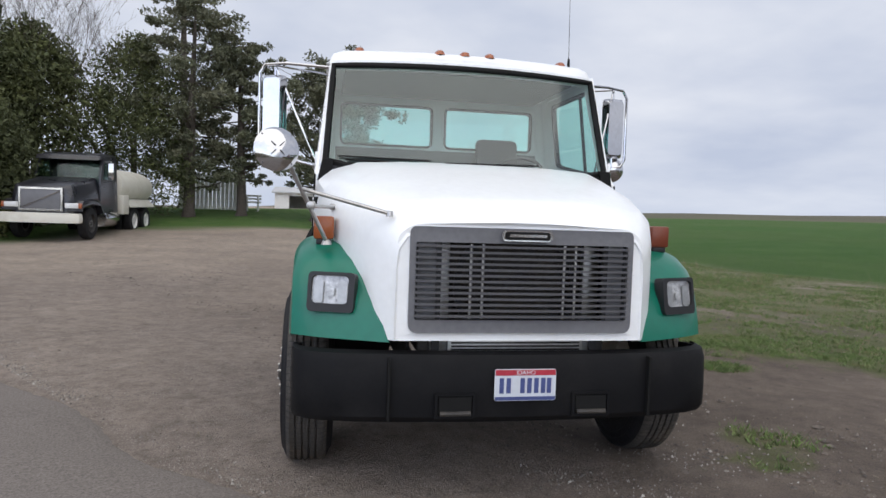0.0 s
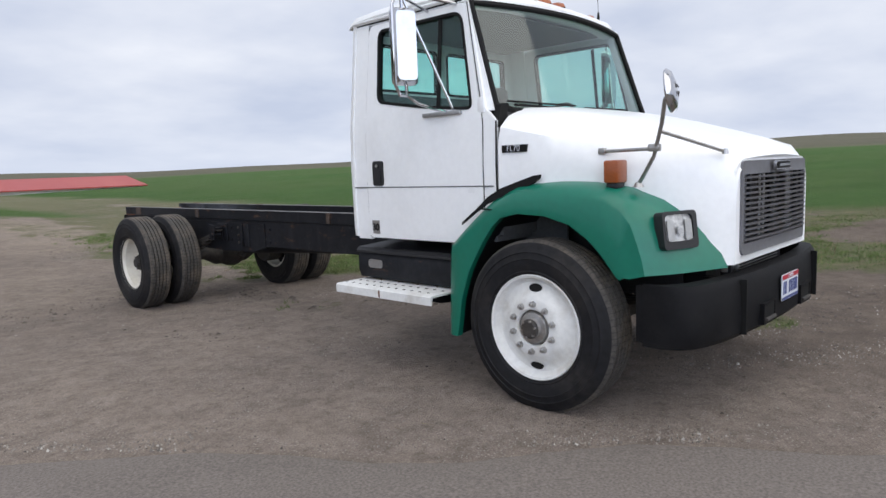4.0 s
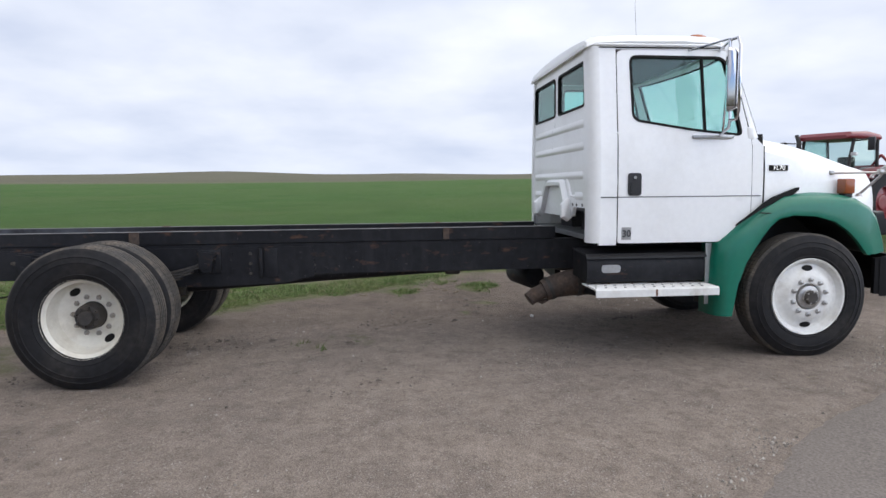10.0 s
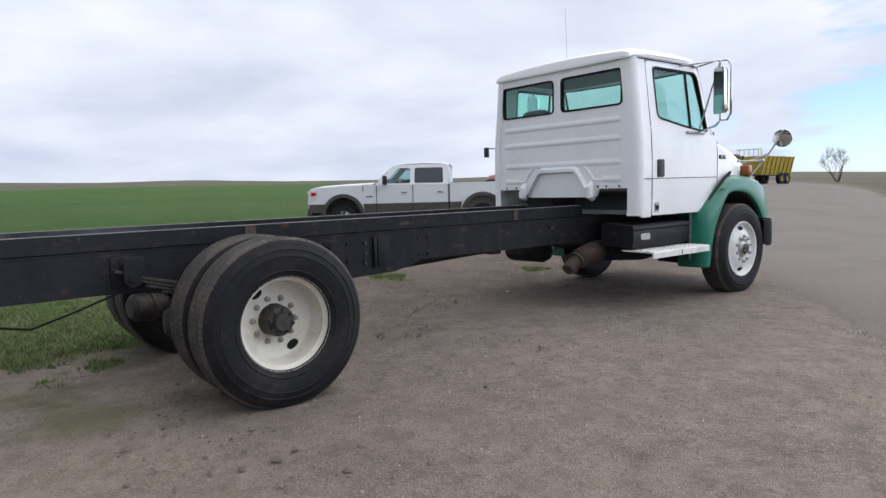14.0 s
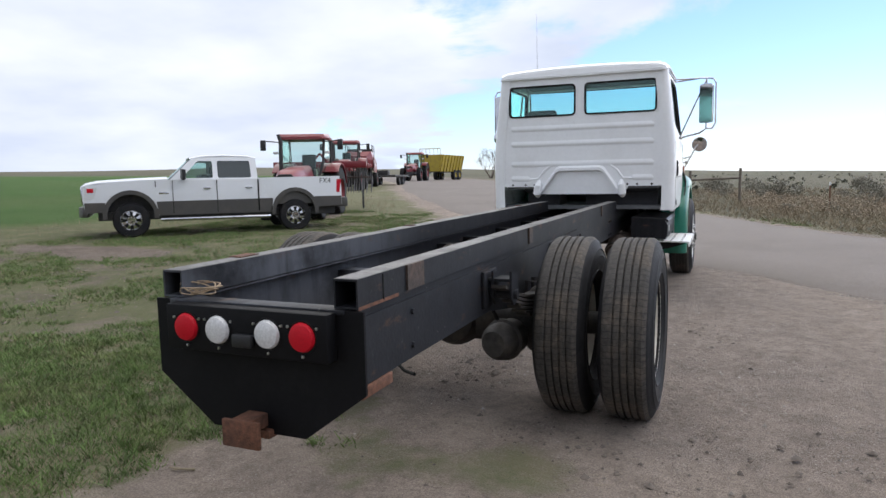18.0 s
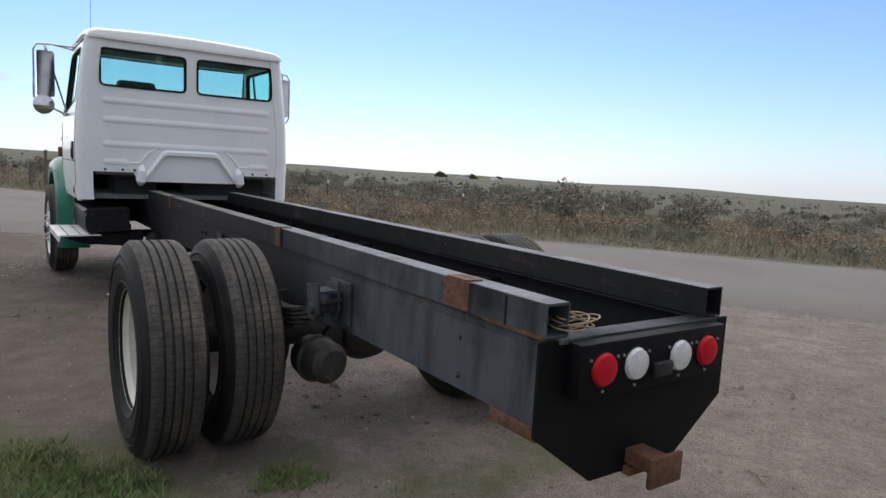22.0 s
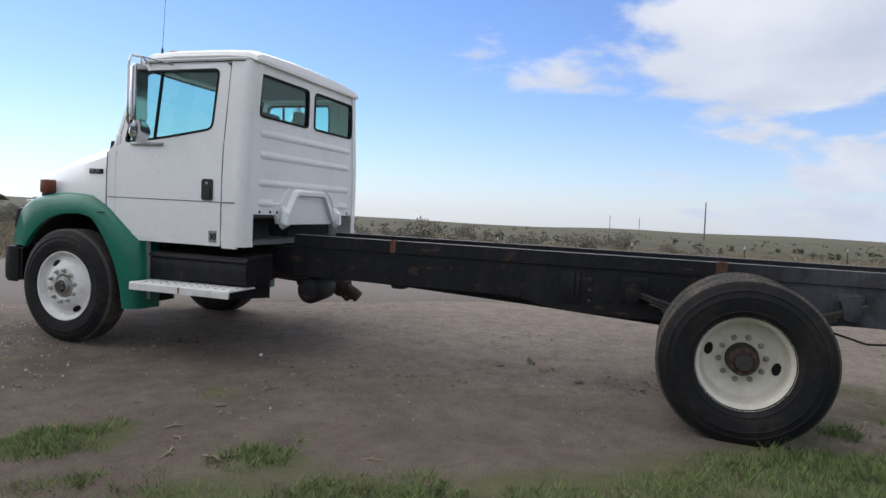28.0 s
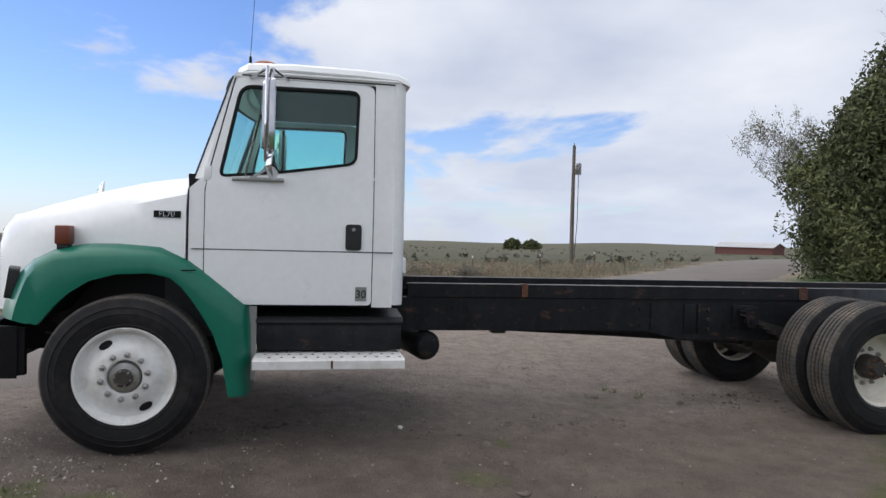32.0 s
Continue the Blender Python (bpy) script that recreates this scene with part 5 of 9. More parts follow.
def build_bumper():
    secs = []
    for u in (-1.0, -0.99, -0.97, -0.93, -0.86, -0.72, -0.5, -0.25, 0, 0.25, 0.5, 0.72, 0.86, 0.93, 0.97, 0.99, 1.0):
        x = u * 1.112 - 0.016
        y = -1.03 + 0.10 * u * u + interp(abs(u), (0.72, 0.86, 0.93, 0.97, 0.99, 1.0), (0, 0.012, 0.035, 0.07, 0.11, 0.17))
        secs.append([(x, y + 0.02, 0.47), (x, y - 0.005, 0.50), (x, y - 0.01, 0.60), (x, y, 0.76), (x, y + 0.025, 0.80), (x, y + 0.10, 0.805), (x, y + 0.10, 0.47)])
    b = part("bumper", loft(secs), BUMPER_BLACK, CHASSIS, "black moulded front bumper")
    for s in (-1, 1):
        bm = bmesh.new()
        e = 1.122 if s < 0 else 1.088
        add_loft(bm, [[(s * (e - 0.012), -0.80, 0.475), (s * (e + 0.004), -0.77, 0.475), (s * e, -0.62, 0.49), (s * (e - 0.04), -0.62, 0.49)], [(s * (e - 0.012), -0.80, 0.80), (s * (e + 0.004), -0.77, 0.80), (s * e, -0.62, 0.79), (s * (e - 0.04), -0.62, 0.79)]])
        part("bumper_end", bm, BUMPER_BLACK, b)
        part("bumper_seam", box(s * 0.665 - 0.006, s * 0.665 + 0.006, -1.028, -0.99, 0.49, 0.79), SEAL, b)
        # tow openings
        bm = plate([(s * 0.345 - 0.10, 0.50), (s * 0.345 + 0.10, 0.50), (s * 0.345 + 0.10, 0.62), (s * 0.345 - 0.10, 0.62)], [[(s * 0.345 - 0.085, 0.515), (s * 0.345 - 0.085, 0.61), (s * 0.345 + 0.085, 0.61), (s * 0.345 + 0.085, 0.515)]], lambda u, v, w: (u, -1.048 + w, v), 0.03)
        part("tow_opening", bm, BUMPER_BLACK, b)
        part("tow_recess", box(s * 0.345 - 0.08, s * 0.345 + 0.08, -1.045, -1.04, 0.52, 0.605), SEAL, b)
        bm = tube([(s * 0.345 - 0.075, -1.05, 0.525), (s * 0.345 + 0.075, -1.05, 0.525)], 0.012)
        part("tow_pin", bm, GREASE, b)
        part("bumper_bracket", box(s * 0.43 - 0.03, s * 0.43 + 0.03, -0.95, -0.60, 0.55, 0.75), FRAME_BLACK, b)
    pl = part("number_plate", plate(rounded([(-0.155, 0.585), (0.155, 0.585), (0.155, 0.74), (-0.155, 0.74)], 0.012, 3), [], lambda u, v, w: (u + 0.0, -1.052 + w, v), 0.005), PLATE_WHITE, b, "number plate with a red top band")
    pm = lambda u, v, w: (u + 0.0, -1.0545 + w, v)
    part("plate_band", plate([(-0.152, 0.71), (0.152, 0.71), (0.152, 0.737), (-0.152, 0.737)], [], pm, 0.002), PLATE_RED, pl)
    part("plate_foot", plate([(-0.152, 0.588), (0.152, 0.588), (0.152, 0.605), (-0.152, 0.605)], [], pm, 0.002), PLATE_BLUE, pl)
    text_mesh("IDAHO", 0.03, PLATE_WHITE, pl, Matrix(((1, 0, 0, 0.0), (0, 0, -1, -1.0555), (0, 1, 0, 0.723), (0, 0, 0, 1))), depth=0.0005)
    for u in (-0.12, -0.085, -0.015, 0.02, 0.055, 0.09, 0.12):
        part("plate_mark", plate([(u - 0.011, 0.622), (u + 0.011, 0.622), (u + 0.011, 0.697), (u - 0.011, 0.697)], [], pm, 0.002), PLATE_BLUE, pl)


def build_tyre(name, parent, width, out, k=1.0, turn=0.0):
    """Tyre turned about x, its outer face at out side (+1 or -1); returns the tyre part."""
    h = width / 2
    wall = [(0.292, -h + 0.03), (0.315, -h + 0.012), (0.330, -h + 0.006), (0.334, -h + 0.0005), (0.340, -h + 0.004), (0.37, -h - 0.004), (0.405, -h - 0.005), (0.409, -h - 0.009), (0.416, -h - 0.005), (0.445, -h + 0.001), (0.449, -h - 0.003), (0.456, -h + 0.004), (0.480, -h + 0.013), (0.503, -h + 0.026), (0.513, -h + 0.040)]
    prof = list(wall)
    gs = []
    n = 5
    step = (width - 0.09) / n
    for i in range(n):
        a = -h + 0.045 + i * step
        if i:
            gs += [(0.505, a + 0.0), (0.505, a + 0.008), (0.518, a + 0.010)]
        else:
            gs += [(0.517, a + 0.006)]
        gs += [(0.519, a + step - 0.002)]
    prof += gs
    prof += [(r, -a) for r, a in wall[::-1]]
    bm = lathe(prof, 64, None, "x", True)
    # the tread is a second material; the tyre sits flat on the ground
    for f in bm.faces:
        c = f.calc_center_median()
        f.material_index = 1 if math.hypot(c.y, c.z) > 0.50 else 0
    rot = Matrix.Rotation(radians(turn), 3, "X")
    back = rot.inverted()
    for v in bm.verts:
        if math.hypot(v.co.y, v.co.z) > 0.40:
            v.co.y, v.co.z = v.co.y * k, v.co.z * k
        p = rot @ v.co
        if p.z < -0.500 * k:
            p.z = -0.500 * k + (p.z + 0.500 * k) * 0.2
            p.x *= 1.03
            v.co = back @ p
    return part(name, bm, [RUBBER, TREAD], parent)


# how far each wheel has rolled, by side
FRONT_TURN, REAR_TURN = {-1: 15, 1: 47}, {-1: -57, 1: -13}


def build_wheels():
    wheels = []
    for s in (-1, 1):
        # steer wheel, disc bowed outwards
        w = part("front_wheel", lathe([(0.30, -0.11), (0.27, -0.10), (0.265, 0.0), (0.30, 0.10)], 48), RIM_CREAM, CHASSIS, "steel front wheel, white painted")
        w.matrix_basis = pose(s * 1.055, 0, 0.49, 0, 0, 0 if s > 0 else 180) @ pose(0, 0, 0, FRONT_TURN[s], 0, 0)
        build_tyre("tyre", w, 0.275, s, 1.0, FRONT_TURN[s])
        rim = [(0.312, 0.118), (0.318, 0.125), (0.312, 0.134), (0.298, 0.128), (0.285, 0.098), (0.268, 0.085), (0.245, 0.088), (0.215, 0.105), (0.185, 0.128), (0.165, 0.134), (0.115, 0.134), (0.107, 0.126), (0.107, 0.09), (0.3, 0.02)]
        rb = lathe(rim, 48, None, "x", False)
        disc = part("rim", rb, WHITE_OLD, w)
        for a in (75, 255):
            ca, sa = math.cos(radians(a)), math.sin(radians(a))
            m = pose(0.0985, 0.235 * ca, 0.235 * sa, a, 0, 0) @ pose(0, 0, 0, 0, 0, 25)
            part("hand_hole", lathe([(0, 0.004), (0.036, 0.004), (0.037, -0.01)], 20, m @ Matrix.Diagonal((1, 0.7, 1.2, 1))), SEAL, disc)
        for k in range(10):
            a = 2 * math.pi * k / 10
            m = Matrix.Translation((0.134, 0.143 * math.cos(a), 0.143 * math.sin(a)))
            part("lug_nut", lathe([(0, 0.036), (0.008, 0.036), (0.009, 0.022), (0.017, 0.02), (0.021, 0.0)], 6, m), STEEL, disc)
        hub = part("hub", lathe([(0, 0.175), (0.05, 0.175), (0.057, 0.168), (0.062, 0.14), (0.09, 0.136), (0.1, 0.118), (0.102, 0.05)], 32), STEEL, w)
        part("hub_cap", lathe([(0, 0.183), (0.045, 0.182), (0.058, 0.17), (0.06, 0.14)], 24), GREASE, hub)
        for k in range(6):
            a = 2 * math.pi * k / 6
            part("cap_bolt", lathe([(0, 0.186), (0.007, 0.186), (0.007, 0.165)], 6, Matrix.Translation((0, 0.048 * math.cos(a), 0.048 * math.sin(a)))), STEEL, hub)
        wheels.append(w)
        # dual rear wheels, disc set deep
        for j, x in enumerate((1.130, 0.765)):
            w = part("rear_wheel", lathe([(0.30, -0.11), (0.27, -0.10), (0.265, 0.0), (0.30, 0.10)], 48), RIM_CREAM, CHASSIS, "steel rear dual wheel, cream painted")
            w.matrix_basis = pose(s * x, WB - 0.015, 0.475, 0, 0, 0 if s > 0 else 180) @ pose(0, 0, 0, REAR_TURN[s], 0, 0)
            build_tyre("tyre", w, 0.286, s, 1.038, REAR_TURN[s])
            if j:
                continue
            rim = [(0.312, 0.108), (0.318, 0.115), (0.312, 0.124), (0.298, 0.118), (0.288, 0.09), (0.268, 0.075), (0.262, -0.04), (0.245, -0.062), (0.20, -0.075), (0.165, -0.08), (0.105, -0.08), (0.105, -0.11)]
            disc = part("rim", lathe(rim, 48), RIM_CREAM, w)
            for a in (0, 180):
                m = pose(-0.07, 0.213 * math.cos(radians(a)), 0.213 * math.sin(radians(a)), a, 0, 0)
                part("hand_hole", lathe([(0, 0.006), (0.036, 0.006), (0.037, -0.006)], 20, m @ Matrix.Diagonal((1, 0.75, 1.15, 1))), SEAL, disc)
            for k in range(10):
                a = 2 * math.pi * (k + 0.5) / 10
                m = Matrix.Translation((-0.08, 0.143 * math.cos(a), 0.143 * math.sin(a)))
                part("lug_nut", lathe([(0, 0.036), (0.008, 0.036), (0.009, 0.022), (0.017, 0.02), (0.021, 0.0)], 6, m), NUT_GREY, disc)
            hub = part("hub", lathe([(0, 0.07), (0.05, 0.07), (0.058, 0.055), (0.060, 0.03), (0.088, 0.026), (0.097, 0.01), (0.10, -0.08)], 32), GREASE, w)
            for k in range(8):
                a = 2 * math.pi * k / 8
                part("axle_stud", lathe([(0, 0.052), (0.011, 0.052), (0.011, 0.01)], 6, Matrix.Translation((0, 0.074 * math.cos(a), 0.074 * math.sin(a)))), RUST if s > 0 else GREASE, hub)


RAIL_END = 7.73


def build_frame():
    for s in (-1, 1):
        # channel rail
        xs, t = s * 0.435, 0.009
        sec = [(0, 0.675), (0, 0.945), (-0.085, 0.945), (-0.085, 0.936), (-0.009, 0.936), (-0.009, 0.684), (-0.085, 0.684), (-0.085, 0.675)]
        secs = [[(xs + s * u, y, z) for u, z in sec] for y in (-0.80, 0.6, 1.9, 3.2, 4.6, 5.6, 6.6, RAIL_END)]
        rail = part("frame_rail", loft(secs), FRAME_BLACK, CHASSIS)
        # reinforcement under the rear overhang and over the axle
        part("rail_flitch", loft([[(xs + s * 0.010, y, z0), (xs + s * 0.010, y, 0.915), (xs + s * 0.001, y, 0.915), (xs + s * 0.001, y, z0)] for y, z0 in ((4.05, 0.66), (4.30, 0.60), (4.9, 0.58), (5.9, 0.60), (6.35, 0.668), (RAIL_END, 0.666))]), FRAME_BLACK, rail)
        # box tube laid on the rail
        o = [(xs + s * 0.012, 0.950), (xs + s * 0.012, 1.055), (xs - s * 0.085, 1.055), (xs - s * 0.085, 0.950)]
        i = [(xs + s * 0.006, 0.956), (xs + s * 0.006, 1.049), (xs - s * 0.079, 1.049), (xs - s * 0.079, 0.956)]
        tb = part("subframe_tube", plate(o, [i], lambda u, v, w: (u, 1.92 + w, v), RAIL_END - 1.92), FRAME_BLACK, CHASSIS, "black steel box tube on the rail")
        part("worn_top", box(min(xs + s * 0.010, xs - s * 0.083), max(xs + s * 0.010, xs - s * 0.083), 1.93, RAIL_END - 0.002, 1.0555, 1.0575), WORN_STEEL, tb, "dusty scuffed top of the tube")
        for y, L in ((7.275, 0.155), (5.54, 0.08), (2.9, 0.05)):
            part("rust_patch", box(min(xs + s * 0.010, xs + s * 0.022), max(xs + s * 0.010, xs + s * 0.022), y - L / 2, y + L / 2, 0.955, 1.057), RUST if s > 0 else SOOT, tb, "rusty welded plate")
            if s > 0:
                part("rust_flap", box(min(xs + s * 0.018, xs - s * 0.05), max(xs + s * 0.018, xs - s * 0.05), y - L * 0.4, y + L * 0.4, 1.058, 1.063), RUST, tb)
        # spliced plate with three bolts ahead of the axle
        sp = part("splice_plate", box(min(xs + s * 0.010, xs + s * 0.022), max(xs + s * 0.010, xs + s * 0.022), 4.36, 4.47, 0.655, 0.905, 0.003), FRAME_BLACK, rail)
        part("splice_angle", box(min(xs + s * 0.010, xs + s * 0.034), max(xs + s * 0.010, xs + s * 0.034), 4.485, 4.515, 0.655, 0.905, 0.003), FRAME_BLACK, rail)
        for z in (0.69, 0.775, 0.86):
            part("splice_bolt", lathe([(0, 0.016), (0.014, 0.016), (0.016, 0.0)], 6, pose(xs + s * 0.010, 4.59, z, 0, 0, 0 if s > 0 else 180)), GREASE, sp)
        part("tube_weld", box(min(xs + s * 0.010, xs + s * 0.0145), max(xs + s * 0.010, xs + s * 0.0145), 7.538, 7.546, 0.952, 1.05), SEAL, tb)
        part("rust_edge", box(min(xs + s * 0.011, xs + s * 0.0135), max(xs + s * 0.011, xs + s * 0.0135), 7.42, RAIL_END - 0.004, 0.944, 0.957), RUST, tb)
        part("sag_cable", tube([(xs, 4.06, 0.66), (xs, 4.18, 0.628), (xs, 4.35, 0.615), (xs, 4.55, 0.63)], 0.007, 6), SEAL, rail)
        for y in (2.3, 2.42, 3.95, 4.05, 4.6, 4.75, 6.3, 6.42, 7.3):
            for z in (0.72, 0.86):
                part("rail_bolt", lathe([(0, 0.012), (0.013, 0.012), (0.014, 0.0)], 6, pose(xs + s * 0.009, y, z, 0, 0, 0 if s > 0 else 180)), FRAME_BLACK, rail)
        # leaf springs, hangers and shackles
        bm = bmesh.new()
        for k in range(6):
            L = 0.80 - 0.09 * k
            pts = [(y, 0.80 - 0.022 * k - 0.16 * (1 - (y - WB) ** 2 / 0.64) + 0.02) for y in np.linspace(WB - L, WB + L, 9)]
            add_loft(bm, [[(s * 0.50, y, z), (s * 0.58, y, z), (s * 0.58, y, z + 0.016), (s * 0.50, y, z + 0.016)] for y, z in pts])
        spr = part("leaf_spring", bm, GREASE, CHASSIS)
        for y in (WB - 0.74, WB + 0.70):
            bm = bmesh.new()
            # a back plate with two ears round the pin
            add_box(bm, min(s * 0.445, s * 0.465), max(s * 0.445, s * 0.465), y - 0.10, y + 0.10, 0.70, 0.90, 0.006)
            for e in (0.485, 0.585):
                add_loft(bm, [[(s * (e + w), y - 0.075, 0.88), (s * (e + w), y + 0.05, 0.90), (s * (e + w), y + 0.055, 0.76), (s * (e + w), y + 0.015, 0.715), (s * (e + w), y - 0.04, 0.73)] for w in (0.0, 0.012)])
            add_box(bm, min(s * 0.45, s * 0.595), max(s * 0.45, s * 0.595), y - 0.07, y + 0.045, 0.845, 0.86)
            add_tube(bm, [(s * 0.46, y, 0.775), (s * 0.615, y, 0.775)], 0.026, 10)
            part("spring_hanger", bm, FRAME_BLACK, spr)
        bm = bmesh.new()
        for y in (WB - 0.07, WB + 0.07):
            add_tube(bm, [(s * 0.48, y, 0.40), (s * 0.48, y, 0.74), (s * 0.60, y, 0.74), (s * 0.60, y, 0.40)], 0.011, 6)
        part("spring_clamp", bm, GREASE, spr)
        # brake chamber
        m = pose(s * 0.42, WB + 0.36, 0.43, 0, 0, 100 * s) @ Matrix.Scale(1.25, 4)
        bc = part("brake_chamber", lathe([(0, -0.11), (0.06, -0.10), (0.085, -0.06), (0.088, -0.01), (0.10, 0.0), (0.10, 0.012), (0.088, 0.02), (0.085, 0.10), (0.06, 0.13), (0, 0.135)], 24, m), GREASE, CHASSIS)
        bm = tube([(s * 0.40, WB + 0.40, 0.56), (s * 0.36, WB + 0.5, 0.72), (s * 0.30, WB + 0.3, 0.83)], 0.011, 6)
        part("brake_hose", bm, SEAL, bc)
        # brake drum
        part("brake_drum", lathe([(0.10, 0.0), (0.20, 0.0), (0.21, 0.02), (0.21, 0.19), (0.16, 0.20)], 32, pose(s * 0.50, WB, 0.49, 0, 0, 0 if s > 0 else 180)), GREASE, CHASSIS)
        # front springs
        bm = bmesh.new()
        for k in range(3):
            L = 0.72 - 0.12 * k
            add_loft(bm, [[(s * 0.40, y, 0.66 - 0.02 * k - 0.10 * (1 - (y / 0.72) ** 2)), (s * 0.48, y, 0.66 - 0.02 * k - 0.10 * (1 - (y / 0.72) ** 2)), (s * 0.48, y, 0.675 - 0.02 * k - 0.10 * (1 - (y / 0.72) ** 2)), (s * 0.40, y, 0.675 - 0.02 * k - 0.10 * (1 - (y / 0.72) ** 2))] for y in np.linspace(-L, L, 7)])
        part("front_spring", bm, GREASE, CHASSIS)
    # cross members
    for y in (0.5, 2.1, 2.75, 3.6, 4.45, 5.0, 6.42):
        sec = [(-0.06, 0.70), (-0.05, 0.88), (0.05, 0.88), (0.06, 0.70), (0.05, 0.70), (0.04, 0.868), (-0.04, 0.868), (-0.05, 0.70)]
        part("cross_member", loft([[(x, y + u, z) for u, z in sec] for x in (-0.43, 0.43)]), FRAME_BLACK, CHASSIS)
    # rear axle and differential
    bm = bmesh.new()
    add_tube(bm, [(-0.95, WB, 0.49), (-0.35, WB, 0.49), (-0.2, WB, 0.49), (0.2, WB, 0.49), (0.35, WB, 0.49), (0.95, WB, 0.49)], [0.07, 0.08, 0.16, 0.16, 0.08, 0.07], 16)
    ax = part("rear_axle", bm, GREASE, CHASSIS)
    part("differential", lathe([(0, 0.24), (0.08, 0.235), (0.16, 0.19), (0.20, 0.10), (0.205, 0.0), (0.2, -0.1), (0.13, -0.22), (0.08, -0.35), (0, -0.36)], 28, pose(0, WB, 0.50, 0, 0, 90)), GREASE, ax)
    # drive shaft with centre bearing
    ds = part("drive_shaft", tube([(0, WB - 0.36, 0.52), (0, 4.0, 0.60), (0, 2.8, 0.66), (0, 1.4, 0.70)], 0.05, 12), FRAME_BLACK, CHASSIS)
    for y, z in ((WB - 0.36, 0.52), (2.8, 0.66)):
        part("universal_joint", box(-0.07, 0.07, y - 0.07, y + 0.07, z - 0.07, z + 0.07, 0.02), GREASE, ds)
    # gearbox and engine underside
    bm = bmesh.new()
    add_loft(bm, [[(0.26 * k * math.cos(a), y, 0.74 + 0.22 * k * math.sin(a)) for a in np.linspace(0, 2 * math.pi, 13)[:-1]] for y, k in ((-0.60, 0.9), (0.45, 1.0), (0.6, 1.15), (0.85, 1.1), (1.1, 0.8), (1.75, 0.65), (1.95, 0.4))])
    part("gearbox", bm, GREASE, CHASSIS)
    # steer axle
    bm = bmesh.new()
    add_loft(bm, [[(x, -0.05, z), (x, 0.05, z), (x, 0.05, z + 0.09), (x, -0.05, z + 0.09)] for x, z in ((-0.9, 0.44), (-0.7, 0.44), (-0.5, 0.36), (0.5, 0.36), (0.7, 0.44), (0.9, 0.44))])
    part("steer_axle", bm, GREASE, CHASSIS)
    part("tie_rod", tube([(-0.85, 0.22, 0.42), (0.85, 0.22, 0.42)], 0.02), GREASE, CHASSIS)
    # exhaust under the cab
    ex = part("exhaust_pipe", tube([(-0.40, 0.75, 0.62), (-0.46, 1.15, 0.58), (-0.46, 1.50, 0.56)], 0.06, 14), SOOT, CHASSIS)
    el = part("exhaust_elbow", tube([(-0.46, 1.48, 0.56), (-0.46, 1.62, 0.555), (-0.45, 1.78, 0.545), (-0.44, 1.92, 0.515), (-0.44, 2.02, 0.475)], [0.115, 0.122, 0.118, 0.105, 0.095], 20), SOOT, ex, "fat sooty exhaust elbow")
    for p, q, r in (((-0.455, 1.70, 0.55), (-0.453, 1.735, 0.547), 0.126), ((-0.44, 1.955, 0.502), (-0.44, 1.985, 0.490), 0.108)):
        part("pipe_clamp", tube([p, q], r, 20), GREASE, el)
    part("hanger_strap", tube([(-0.44, 1.97, 0.40), (-0.43, 2.03, 0.37), (-0.43, 2.09, 0.40), (-0.43, 2.13, 0.44)], [0.012, 0.022, 0.02, 0.008], 8), SOOT, el)
    part("tailpipe", tube([(-0.44, 2.02, 0.475), (-0.44, 2.10, 0.44), (-0.45, 2.16, 0.40)], [0.07, 0.066, 0.062], 14), SOOT, el)
    # air tanks
    for y, x in ((2.05, 0.22),):
        part("air_tank", lathe([(0, -0.28), (0.09, -0.26), (0.12, -0.20), (0.12, 0.20), (0.09, 0.26), (0, 0.28)], 24, pose(x, y, 0.55, 0, 0, 10)), FRAME_BLACK, CHASSIS)
    # tail plate with cut corners
    yb = RAIL_END
    outer = [(-0.475, 0.945), (-0.475, 0.645), (-0.215, 0.452), (0.215, 0.452), (0.475, 0.645), (0.475, 0.945)]
    tail = part("tail_plate", plate(outer, [], lambda u, v, w: (u, yb + w, v), 0.012), BUMPER_BLACK, CHASSIS, "black steel tail plate with cut lower corners")
    # brown steel block under the rail ends
    for s in (-1, 1):
        part("stop_block", box(min(s * 0.36, s * 0.455), max(s * 0.36, s * 0.455), 7.50, 7.728, 0.622, 0.664, 0.004), RUST, tail, "rusty block under the rail end")
    # lamp box
    lp = part("lamp_panel", box(-0.365, 0.365, yb + 0.012, yb + 0.075, 0.765, 0.94, 0.006), BUMPER_BLACK, CHASSIS, "black lamp panel with four round lamps")
    for x, m_, nm in ((-0.263, RED_LENS, "tail_lamp"), (0.263, RED_LENS, "tail_lamp"), (-0.113, CLEAR_LENS, "reversing_lamp"), (0.113, CLEAR_LENS, "reversing_lamp")):
        l = part(nm, lathe([(0, 0.022), (0.03, 0.021), (0.048, 0.015), (0.054, 0.004), (0.054, -0.01)], 32, pose(x, yb + 0.075, 0.855, 0, 0, 90)), m_, lp, "round red lamp" if m_ == RED_LENS else "round clear lamp")
        bm = bmesh.new()
        add_lathe(bm, [(0.054, 0.002), (0.06, 0.004), (0.062, -0.002)], 32, pose(x, yb + 0.075, 0.855, 0, 0, 90))
        part("grommet", bm, SEAL, l)
        for a in (30, 150, 270):
            part("lamp_screw", lathe([(0, 0.006), (0.005, 0.005), (0.006, -0.002)], 8, pose(x + 0.07 * math.cos(radians(a)), yb + 0.075, 0.855 + 0.07 * math.sin(radians(a)), 0, 0, 90)), STEEL, l)
    part("plate_lamp", box(-0.055, 0.035, yb + 0.075, yb + 0.100, 0.800, 0.850, 0.008), BLACK_PLASTIC, lp)
